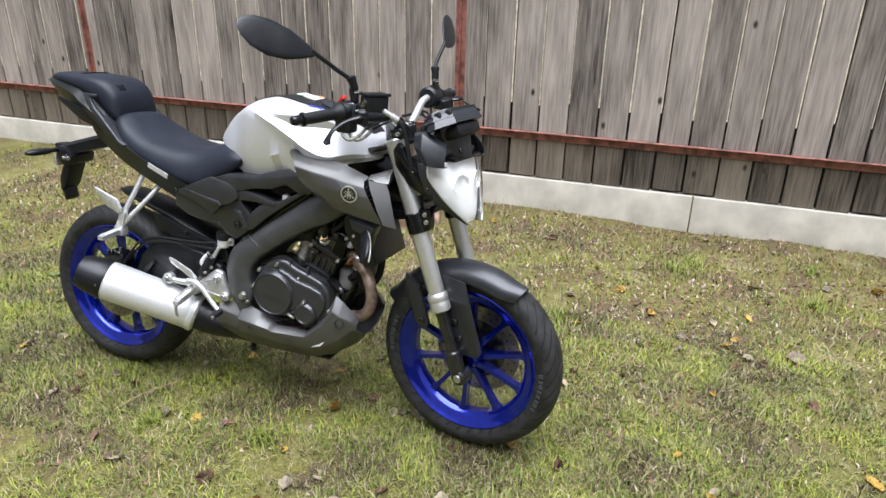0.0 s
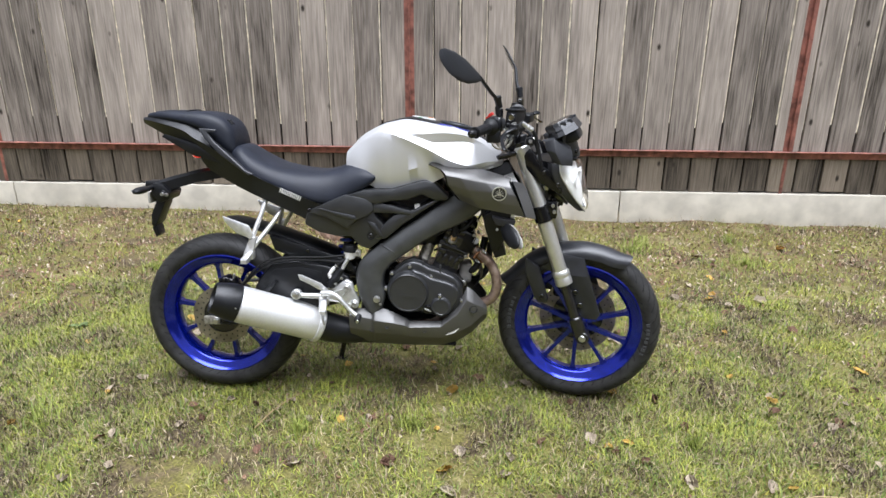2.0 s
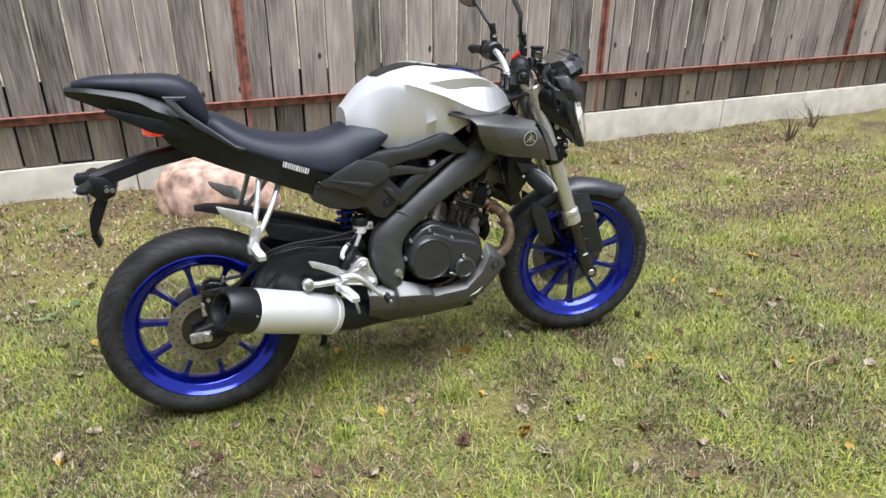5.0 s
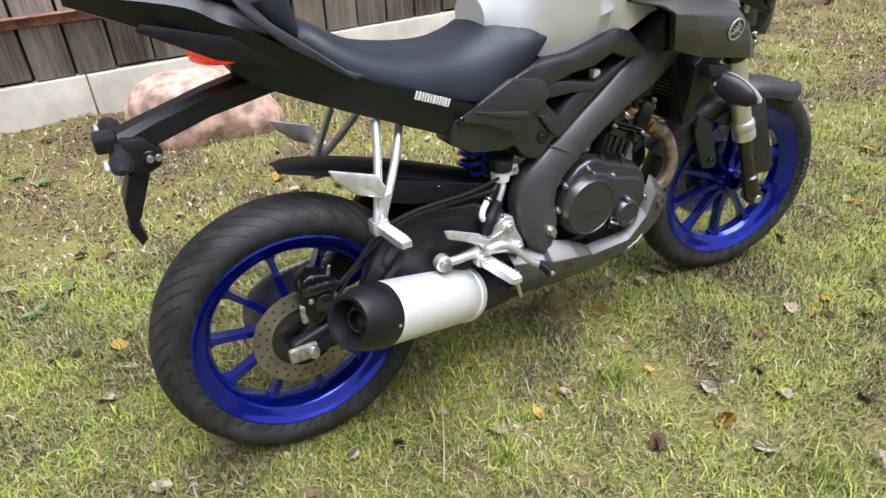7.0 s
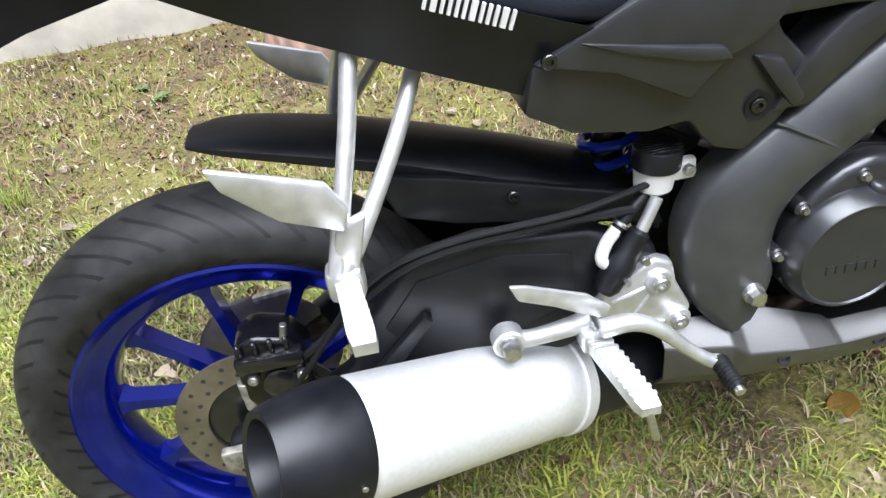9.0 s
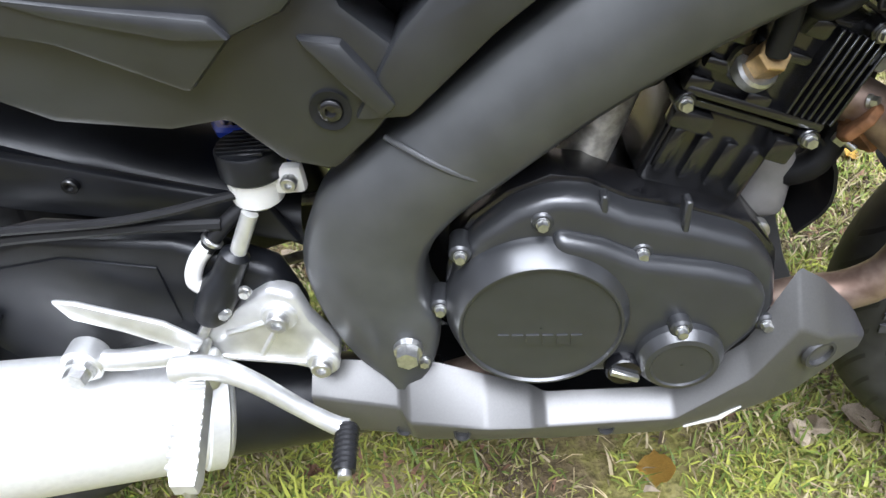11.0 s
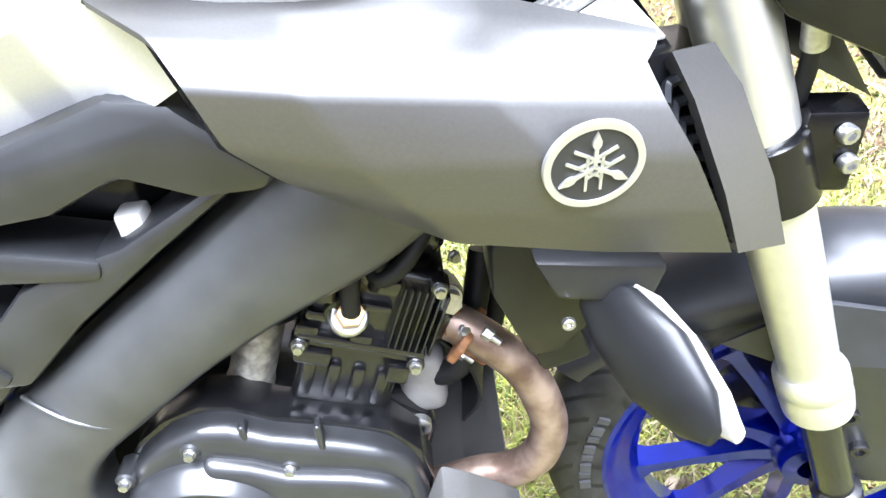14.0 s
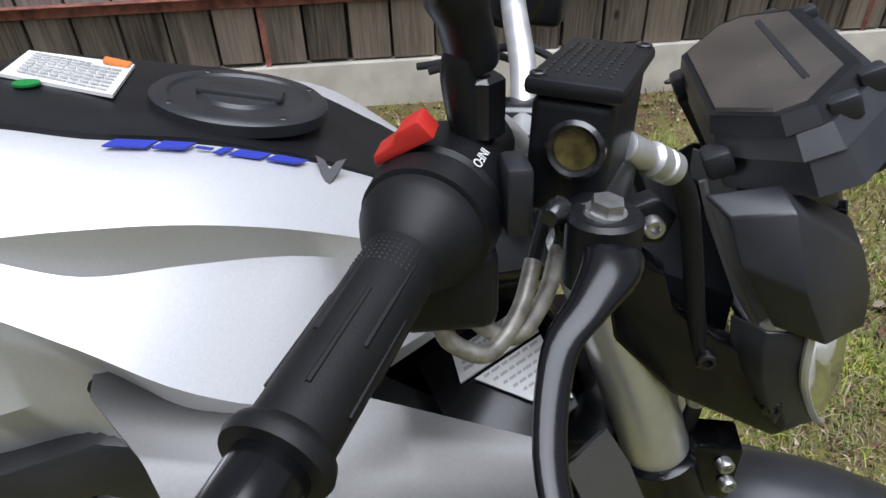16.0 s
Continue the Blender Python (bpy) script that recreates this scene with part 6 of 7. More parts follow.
bar_line = [bar_at(0.02), bar_at(0.15), bar_at(0.215), Vector((1.050, -0.122, 1.052)), Vector((1.070, -0.078, 1.026)), Vector((1.082, -0.038, 1.002))]
bar_line = bar_line + [side_of(p) for p in reversed(bar_line)]
handlebar = part("handlebar", tube(bar_line, 0.0112, 16, 6), ALLOY, bike, "bright tubular handlebar")
for s in (-1, 1):
    for d in (0.045,):
        c = un((1.08, -0.03, 0.995))
        bmc = soften(box_bm(c.x - 0.022, c.x + 0.022, -0.052, -0.020, c.z - 0.035, c.z + 0.020), 0.008, 3)
        part("bar_clamp", moved(mirrored(bmc) if s > 0 else bmc, STEER), ENGINE, handlebar)
    part("bar_weight", lr(turned(bar_at(-0.014), bar_at(0.022), [(0, 0.006), (0.03, 0.0095), (0.12, 0.0122), (0.30, 0.0130), (0.92, 0.0132), (1, 0.012)], 28), s), GLOSS_BLACK, handlebar, "glossy black bar-end weight")
    part("weight_screw", lr(rod(bar_at(-0.0150), bar_at(-0.012), 0.004), s), ENGINE, handlebar)
    prof = [(0, 0.012), (0.006, 0.0178), (0.035, 0.0188), (0.062, 0.0178), (0.080, 0.0150), (0.5, 0.0154), (0.80, 0.0160), (0.815, 0.0178), (0.88, 0.0225), (0.94, 0.0265), (0.97, 0.0275), (1, 0.0275)]
    grip = part("grip", lr(turned(bar_at(0.018), bar_at(0.142), prof, 40), s), RUBBER, handlebar, "black rubber handlebar grip")
    gside = BAR_DIR.orthogonal().normalized()
    gup = BAR_DIR.cross(gside)
    for k in range(10):
        a = 2 * math.pi * k / 10
        o = (gside * math.cos(a) + gup * math.sin(a)) * 0.0148
        st = 0.040 if k % 2 else 0.062
        part("grip_rib", lr(tube([bar_at(st) + o, bar_at(st + 0.045) + o], 0.0012, 6), s), RUBBER, grip)
    kn = bmesh.new()
    for k in range(44):
        a = 2 * math.pi * k / 44
        o = (gside * math.cos(a) + gup * math.sin(a)) * 0.0153
        for j in range(7):
            at_d = 0.1005 + 0.0024 * j
            merge(kn, rod(bar_at(at_d) + o * 0.98, bar_at(at_d + 0.0013) + o * 1.025, 0.0007, 0.0, 4))
    tagged(part("knurl", lr(kn, s), RUBBER, grip), kind="stuff")

# right switch housing
sw = part("switch_housing", turned(bar_at(0.140), bar_at(0.192), [(0, 0.022), (0.06, 0.0295), (0.28, 0.0308), (0.31, 0.0288), (0.36, 0.0288), (0.40, 0.0308), (0.90, 0.0298), (1, 0.025)], 36), PLASTIC, bike, "black right switch housing with red stop switch")
c = bar_at(0.164)
part("housing_lower", soften(box_bm(c.x - 0.024, c.x + 0.024, c.y - 0.026, c.y + 0.024, c.z - 0.056, c.z - 0.012), 0.008, 3), PLASTIC, sw)
red_m = Matrix.Translation(bar_at(0.158) + Vector((-0.010, 0.004, 0.0295))) @ Matrix.Rotation(radians(-30), 4, "Y") @ Matrix.Rotation(radians(-18), 4, "Z")
part("stop_switch", moved(prism([(-0.016, 0.0), (-0.014, 0.005), (-0.003, 0.0065), (0.002, 0.0100), (0.013, 0.0105), (0.015, 0.0)], -0.007, 0.007, 0.0015), red_m), RED, sw, "red engine stop switch")
part("start_button", soften(box_bm(c.x + 0.026, c.x + 0.038, c.y - 0.024, c.y + 0.000, c.z - 0.008, c.z + 0.024), 0.003), DARKGREY, sw, "grey info button")
txt = bpy.data.curves.new("switch_word", "FONT")
txt.body, txt.size, txt.extrude, txt.align_x = "INFO", 0.0062, 0.0002, "CENTER"
ob = new("switch_word", txt)
txt.materials.append(LABEL)
ob.parent = sw
nrm = Vector((0.58, -0.05, 0.80))
nrm = (nrm - BAR_DIR * nrm.dot(BAR_DIR)).normalized()
xa = -BAR_DIR
ya = nrm.cross(xa)
ob.matrix_basis = Matrix.Translation(bar_at(0.166) + nrm * 0.0312) @ Matrix((xa, ya, nrm)).transposed().to_4x4()
for k in range(2):
    o = Vector((-0.004 + 0.016 * k, -0.012 + 0.012 * k, 0))
    part("throttle_elbow", tube([c + Vector((0, -0.006, -0.050)) + o, c + Vector((0.006, -0.008, -0.064)) + o, c + Vector((0.024, -0.006, -0.073)) + o, c + Vector((0.042, 0.012, -0.062)) + o, c + Vector((0.052, 0.030, -0.045)) + o], 0.0048, 10), DIRTY_ALLOY, sw, "bent steel throttle cable elbow")
    part("throttle_cable", tube([c + Vector((0.052, 0.030, -0.045)) + o, c + Vector((0.068, 0.07, -0.03)) + o, c + Vector((0.09, 0.15, -0.02)) + o, Vector((1.08, 0.02, 0.94)), Vector((1.0, 0.06, 0.86))], 0.0035, 8), RUBBER, sw)

# front brake master cylinder, lever
mc = bar_at(0.238) + Vector((0.030, 0.002, 0.0))
res_m = Matrix.Translation((1.082, -0.190, 1.073)) @ Matrix.Rotation(radians(-29), 4, "Z") @ Matrix.Rotation(radians(3), 4, "Y")
master = part("brake_master", moved(soften(box_bm(-0.017, 0.019, -0.035, 0.038, -0.028, 0.026), 0.005, 3), res_m), PLASTIC, bike, "black brake fluid reservoir with sight glass")
part("reservoir_lid", moved(soften(box_bm(-0.020, 0.022, -0.038, 0.042, 0.026, 0.034), 0.003, 2), res_m), PLASTIC, master)
for k in range(7):
    strip_letters("lid_print", res_m @ Vector((-0.014 + 0.0045 * k, -0.026, 0.0342)), res_m @ Vector((-0.014 + 0.0045 * k, 0.030, 0.0342)), res_m.to_3x3() @ Vector((0.0010, 0, 0)), [3, 2, 4, 2, 3, 3, 2, 4, 3, 2], DARKGREY, master, "raised tiny print as plain bars", 1.4, lift=0.0002)
bolts(master, CAP_BOLT, [res_m @ Vector((-0.015, -0.032, 0.0312)), res_m @ Vector((0.017, 0.036, 0.0312))], (0, 0, 1))
sight_n = (res_m.to_3x3() @ Vector((0.0, -1, 0.05))).normalized()
sight_p = res_m @ Vector((0.005, -0.035, 0.006))
part("sight_ring", moved(lathe([(0.0090, 0.0), (0.0130, 0.0), (0.0130, -0.004), (0.0112, -0.0055), (0.0095, -0.0045)], 28, ring=True), aim(sight_p, sight_n) @ Matrix.Rotation(math.pi / 2, 4, "X").inverted()), ENGINE, master)
part("sight_glass", moved(lathe([(0.0002, -0.002), (0.0096, -0.002), (0.0096, 0.001), (0.0002, 0.001)], 24), aim(sight_p, sight_n) @ Matrix.Rotation(math.pi / 2, 4, "X").inverted()), AMBER_GLASS, master, "round oil sight glass")
part("cylinder_body", rod((1.108, -0.158, 1.044), (1.072, -0.240, 1.046), 0.014), PLASTIC, master)
part("bar_bracket", rod(bar_at(0.198), bar_at(0.228), 0.019), PLASTIC, master)
part("banjo_fitting", turned((1.106, -0.179, 1.061), (1.143, -0.158, 1.037), [(0, 0.006), (0.02, 0.0080), (0.40, 0.0080), (0.43, 0.0066), (0.50, 0.0066), (0.53, 0.0095), (0.70, 0.0095), (0.72, 0.0082), (0.78, 0.0082), (0.80, 0.0095), (0.97, 0.0095), (1, 0.008)], 24), ALLOY, master, "bright crimped hose fitting")
part("brake_hose", tube([(1.139, -0.160, 1.040), (1.154, -0.154, 1.022), (1.166, -0.148, 0.985), (1.176, -0.146, 0.940), (1.186, -0.142, 0.900), (1.196, -0.133, 0.866), (1.206, -0.118, 0.820), (1.210, -0.100, 0.770)], 0.0062, 12), RUBBER, master, "black front brake hose")
part("hose_ferrule", rod((1.194, -0.134, 0.870), (1.205, -0.121, 0.832), 0.0085), ZINC, master)
pivot = Vector((1.077, -0.246, 1.055))
part("pivot_boss", rod(pivot + Vector((0, 0, -0.030)), pivot + Vector((0, 0, 0.004)), 0.016), PLASTIC, master)
bolts(master, hex_bolt_mesh("bolt", 0.0075, 0.007, ZINC), [pivot + Vector((0, 0, 0.003))], (0.1, -0.1, 1))
part("cylinder_end", turned((1.060, -0.238, 1.058), (1.054, -0.246, 1.058), [(0, 0.006), (0.6, 0.0055), (1, 0.0035)], 18), ENGINE, master)
part("clamp_ear", prism([(-0.016, -0.012), (0.012, -0.016), (0.02, 0.004), (0.006, 0.016), (-0.014, 0.010)], -0.008, 0.010, 0.004), PLASTIC, master, matrix=Matrix.Translation((1.138, -0.138, 0.998)))
bolts(master, SOCKET_S, [(1.140, -0.147, 0.998)])


def lever(pts, widths, thick):
    rings = []
    line = [Vector(p) for p in spline(pts, 5)]
    ws = [v.x for v in spline([(w, 0, 0) for w in widths], 5)]
    for i, p in enumerate(line):
        d = (line[min(i + 1, len(line) - 1)] - line[max(i - 1, 0)]).normalized()
        side = d.cross(Vector((0.25, -0.1, 1))).normalized()
        up = side.cross(d).normalized()
        rings.append([p + side * (ws[i] * math.cos(a)) + up * (thick * max(0.5, ws[i] / max(ws)) * math.sin(a)) for a in [2 * math.pi * k / 14 for k in range(14)]])
    return skin(rings)


LEV = [(1.070, -0.232, 1.046), (1.077, -0.248, 1.046), (1.076, -0.264, 1.046), (1.062, -0.282, 1.040), (1.047, -0.298, 1.031), (1.037, -0.330, 1.014), (1.039, -0.358, 0.998), (1.045, -0.378, 0.987), (1.049, -0.387, 0.984)]
lw = (0.010, 0.0125, 0.0125, 0.0085, 0.0068, 0.0062, 0.0068, 0.0100, 0.0050)
brake_lever = part("brake_lever", lever(LEV, lw, 0.0065), GLOSS_BLACK, bike, "glossy black front brake lever", smooth=60)
part("clutch_lever", moved(lever(LEV, lw, 0.0065), LEFT), GLOSS_BLACK, bike, "glossy black clutch lever", smooth=60)
left_sw = part("left_switch", moved(turned(bar_at(0.163), bar_at(0.225), [(0, 0.024), (0.06, 0.033), (0.9, 0.033), (1, 0.026)], 32), LEFT), PLASTIC, bike, "black left switch housing")
part("clutch_perch", moved(soften(box_bm(1.02, 1.075, -0.24, -0.19, 1.015, 1.05), 0.008, 3), LEFT), PLASTIC, left_sw)
part("switch_lever", moved(soften(box_bm(0.985, 1.010, -0.24, -0.215, 1.07, 1.085), 0.004), LEFT), PLASTIC, left_sw)

# mirrors
for s in (-1, 1):
    base = Vector((1.031, -0.200, 1.066))
    mir = part("mirror", lr(tube([base, base + Vector((-0.008, -0.004, 0.04)), (1.026, -0.205, 1.120), (1.020, -0.211, 1.143)], [0.0095, 0.0085, 0.0085, 0.009], 14), s), PLASTIC, bike, "black rear-view mirror on a bent stalk")
    part("stalk_nut", lr(rod(base + Vector((0, 0, 0.012)), base + Vector((0, 0, 0.040)), 0.0122, 0.002, 6), s), ENGINE, mir)
    part("stalk_thread", lr(rod(base + Vector((-0.001, 0, 0.040)), base + Vector((-0.001, 0, 0.050)), 0.007), s), ZINC, mir)
    part("stalk_joint", lr(turned(base + Vector((-0.001, 0, 0.044)), Vector((1.020, -0.210, 1.147)), [(0, 0.0105), (0.12, 0.0115), (0.6, 0.0115), (0.8, 0.014), (0.95, 0.013), (1, 0.008)], 20), s), PLASTIC, mir)
    part("stalk_arm", lr(tube([(1.020, -0.210, 1.139), (1.000, -0.236, 1.157), (0.968, -0.298, 1.196), (0.958, -0.314, 1.206)], 0.0062, 12), s), PLASTIC, mir)
    along = (Vector((0.846, -0.464, 1.248)) - Vector((0.960, -0.310, 1.203)))
    n = Vector((-0.86, -0.50, 0.05)).normalized()
    upv = along.cross(n).normalized()
    if upv.z < 0:
        upv = -upv
    rings = []
    for f, h, lift, th in ((0.0, 0.010, -0.004, 0.010), (0.12, 0.024, -0.002, 0.014), (0.35, 0.042, 0.000, 0.018), (0.60, 0.048, 0.002, 0.018), (0.82, 0.040, 0.006, 0.014), (0.95, 0.024, 0.010, 0.009), (1.0, 0.008, 0.012, 0.004)):
        o = Vector((0.960, -0.310, 1.203)) + along * f + upv * lift
        rings.append([o + upv * (h * math.cos(a)) - n * (th * math.sin(a) if math.sin(a) > 0 else th * 0.25 * math.sin(a)) for a in [2 * math.pi * k / 18 for k in range(18)]])
    part("mirror_shell", lr(skin(rings), s), PLASTIC, mir, smooth=60)
    rings = [[Vector((0.960, -0.310, 1.203)) + along * f + upv * (h * q + lift) + n * 0.0055 for q in (-1, 1)] for f, h, lift in ((0.1, 0.014, -0.002), (0.35, 0.035, 0), (0.6, 0.041, 0.002), (0.82, 0.033, 0.006), (0.95, 0.016, 0.01))]
    gl = skin(rings, closed=False)
    bmesh.ops.solidify(gl, geom=gl.faces[:], thickness=0.001)
    part("mirror_glass", lr(gl, s), MIRROR, mir)

# ---- headlight, cowl, instruments (straight ahead, then turned) ----
def lens_rows(dx, inset=1.0):
    """Lens surface, brow to chin: height, middle, half width, side edge."""
    st = ((0.938, 1.326, 0.128, 1.270), (0.905, 1.340, 0.131, 1.274), (0.862, 1.354, 0.110, 1.294), (0.820, 1.364, 0.084, 1.316), (0.782, 1.370, 0.052, 1.342), (0.760, 1.368, 0.034, 1.356))
    rows = []
    for z, xc, w, xe in st:
        w = w * inset
        rows.append([(xe + dx, -w, z), (xe + (xc - xe) * 0.66 + dx, -w * 0.70, z), (xc + dx, -w * 0.25, z), (xc + dx, w * 0.25, z), (xe + (xc - xe) * 0.66 + dx, w * 0.70, z), (xe + dx, w, z)])
    return rows


light = part("headlight", sheet(lens_rows(-0.020, 1.0), 0.002, 3, 3), REFLECTOR, bike, "clear headlight with bright reflector under a small cowl", matrix=STEER)
for s in (-1, 1):
    part("light_bowl", moved(lathe([(0.001, 0.010), (0.018, 0.004), (0.028, -0.012), (0.031, -0.016)], 28), Matrix.Translation((1.318, s * 0.040, 0.872)) @ Matrix.Rotation(radians(90 + 12 * s), 4, "Z")), REFLECTOR, light)
    part("position_strip", tube([(1.258, s * 0.106, 0.915), (1.276, s * 0.096, 0.866), (1.300, s * 0.072, 0.82), (1.330, s * 0.042, 0.78)], 0.004, 8), WHITE_PART, light)
part("light_bulb", turned((1.300, 0, 0.868), (1.334, 0, 0.868), [(0, 0.006), (0.6, 0.008), (0.9, 0.007), (1, 0.002)], 16), WHITE_PART, light)
lens = part("lens", sheet(lens_rows(0.0), 0.002, 3, 3), CLEAR, light, "clear plastic lens")
lens.visible_shadow = False
body_rings = []
for f, w, z0, z1, x in ((0, 0.096, 0.775, 0.935, 1.240), (0.5, 0.085, 0.81, 0.94, 1.205), (1, 0.06, 0.85, 0.935, 1.170)):
    body_rings.append([(x + (0.06 if z < 0.82 else 0.0) * (1 - f), y * w * (0.55 if z < 0.82 else 1), z) for y, z in ((-1, z1), (1, z1), (1, (z0 + z1) / 2), (0.75, z0), (-0.75, z0), (-1, (z0 + z1) / 2))])
part("housing", soften(skin(body_rings), 0.006, 2), PLASTIC, light)
for s in (-1, 1):
    bm = prism([(1.168, 0.985), (1.186, 0.972), (1.196, 0.945), (1.228, 0.920), (1.262, 0.905), (1.290, 0.842), (1.282, 0.832), (1.205, 0.868), (1.160, 0.915), (1.150, 0.96)], -0.126, -0.108, 0.004)
    part("side_plate", bm if s < 0 else mirrored(bm), GLOSS_BLACK, light)
    # cowl cheek: shaded outer face, ridge, lit top face
    cheek = [[(1.206, -0.098, 1.014), (1.248, -0.100, 1.024), (1.303, -0.080, 0.992)], [(1.218, -0.116, 1.008), (1.251, -0.126, 1.020), (1.312, -0.094, 0.974)],
             [(1.226, -0.132, 0.985), (1.262, -0.146, 0.977), (1.316, -0.108, 0.956)], [(1.252, -0.136, 0.944), (1.284, -0.142, 0.936), (1.318, -0.113, 0.930)], [(1.258, -0.112, 0.934), (1.284, -0.114, 0.930), (1.312, -0.088, 0.928)]]
    bm = soften(sheet(cheek, 0.004, 1), 0.003)
    part("cheek", bm if s < 0 else mirrored(bm), DARKGREY, light, "dark grey cowl cheek", smooth=25)
    strip = [[(1.232, -0.120, 0.938), (1.250, -0.138, 0.940), (1.276, -0.134, 0.938)], [(1.238, -0.120, 0.905), (1.254, -0.140, 0.905), (1.280, -0.135, 0.904)], [(1.256, -0.112, 0.862), (1.272, -0.132, 0.862), (1.300, -0.116, 0.860)],
             [(1.276, -0.094, 0.826), (1.292, -0.112, 0.822), (1.323, -0.088, 0.818)], [(1.312, -0.050, 0.780), (1.326, -0.059, 0.778), (1.348, -0.054, 0.778)], [(1.330, -0.024, 0.758), (1.344, -0.030, 0.753), (1.362, -0.032, 0.755)]]
    bm = soften(sheet(strip, 0.003, 2), 0.002)
    part("bezel", bm if s < 0 else mirrored(bm), DARKGREY, light, "grey headlight side shell")
    rim = tube([(1.277, s * 0.135, 0.938), (1.281, s * 0.136, 0.904), (1.301, s * 0.115, 0.860), (1.324, s * 0.088, 0.818), (1.349, s * 0.055, 0.778), (1.363, s * 0.032, 0.755)], 0.0030, 8)
    part("lens_rim", rim, CHROME, light, "bright lens rim")
    for x, z in ((1.222, 0.905), (1.272, 0.866)):
        share("bolt", SOCKET_B, light, aim((x, s * 0.126, z), (0, s, 0)))
visor = []
for x, z, w, dx in ((1.302, 1.066, 0.050, 0.024), (1.308, 1.046, 0.066, 0.034), (1.312, 1.010, 0.066, 0.036), (1.326, 0.970, 0.046, 0.028), (1.330, 0.948, 0.034, 0.018)):
    visor.append([(x - dx, -w, z - 0.006), (x - dx * 0.35, -w * 0.72, z), (x, -w * 0.3, z), (x, w * 0.3, z), (x - dx * 0.35, w * 0.72, z), (x - dx, w, z - 0.006)])
vis = part("flyscreen", sheet(visor, 0.004, 2), DARKGREY, bike, "small dark grey flyscreen over the headlight", matrix=STEER)
for s in (-1, 1):
    for x, y, z in ((1.300, 0.048, 1.022), (1.318, 0.030, 0.968)):
        share("bolt", SOCKET_B, vis, aim((x, s * y, z), (0.9, s * 0.35, 0.25)))
part("nose_slot", soften(box_bm(1.290, 1.326, -0.070, 0.070, 0.940, 0.952), 0.003), GLOSS_BLACK, vis)
DASH = Matrix.Translation((1.245, 0, 1.066)) @ Matrix.Rotation(radians(-25), 4, "Y")


def octagon(a, b, c):
    return [(-a + c, -b), (a - c, -b), (a, -b + c), (a, b - c), (a - c, b), (-a + c, b), (-a, b - c), (-a, -b + c)]


def tray(a, b, c, z0, z1, bev, mat, name, parent, m, taper=0.95, shift=0.0, top_shift=0.0):
    """An eight-sided block, narrower at the top."""
    bm = bmesh.new()
    lo = [bm.verts.new((x + shift, y, z0)) for x, y in octagon(a, b, c)]
    hi = [bm.verts.new((x * taper + shift + top_shift, y * taper, z1)) for x, y in octagon(a, b, c)]
    bm.faces.new(list(reversed(lo)))
    bm.faces.new(hi)
    for k in range(8):
        bm.faces.new((lo[k], lo[(k + 1) % 8], hi[(k + 1) % 8], hi[k]))
    return part(name, soften(bm, bev), mat, parent, matrix=m, smooth=20)


dash = tray(0.056, 0.116, 0.044, -0.046, -0.026, 0.002, DARKGREY, "instrument_panel", bike, STEER @ DASH, 0.90, 0.012)
tagged(dash, "angular dark grey instrument cluster with display")
tray(0.053, 0.108, 0.042, -0.0255, -0.012, 0.0015, DARKGREY, "cluster_ledge", dash, None, 0.90, 0.009)
tray(0.046, 0.098, 0.036, -0.0115, -0.001, 0.001, PLASTIC, "display_frame", dash, None, 0.93, 0.004)
tray(0.037, 0.084, 0.028, -0.001, 0.0012, 0.0005, SCREEN, "display", dash, None, 0.98, 0.002)
for s in (-1, 1):
    for u0, y0, w, d in ((0.028, 0.086, 0.018, 0.012), (0.050, 0.064, 0.016, 0.014)):
        part("display_wing", soften(box_bm(u0 - w / 2, u0 + w / 2, s * y0 - d / 2, s * y0 + d / 2, -0.020, -0.004), 0.003), DARKGREY, dash)
    part("reset_button", soften(box_bm(-0.052, -0.034, s * 0.070 - 0.011, s * 0.070 + 0.011, -0.036, -0.018), 0.004), DARKGREY, dash)
# thin bar modelled in place of the reflected streak on the display
part("display_streak", soften(box_bm(0.016, 0.020, -0.060, 0.060, 0.0013, 0.0017), 0.0001, 1), DARKGREY, dash)
part("dash_under", soften(box_bm(-0.035, 0.06, -0.06, 0.06, -0.085, -0.046), 0.012), PLASTIC, dash)
part("ignition_lock", rod((1.128, 0.0, 0.97), (1.118, 0.0, 1.012), 0.020), PLASTIC, bike, "black ignition lock", matrix=STEER)
for k, (a, b) in enumerate((((1.03, 0.14, 1.02), (1.17, 0.05, 0.93)), ((1.02, 0.16, 1.02), (1.15, 0.06, 0.88)), ((1.03, -0.14, 1.01), (1.16, -0.02, 0.92)))):
    a, b = Vector(a), Vector(b)
    part("control_cable", tube([a, a.lerp(b, 0.3) + Vector((0.05, 0, 0.05)), a.lerp(b, 0.7) + Vector((0.05, 0, 0.02)), b], 0.0038, 8), RUBBER, bike)

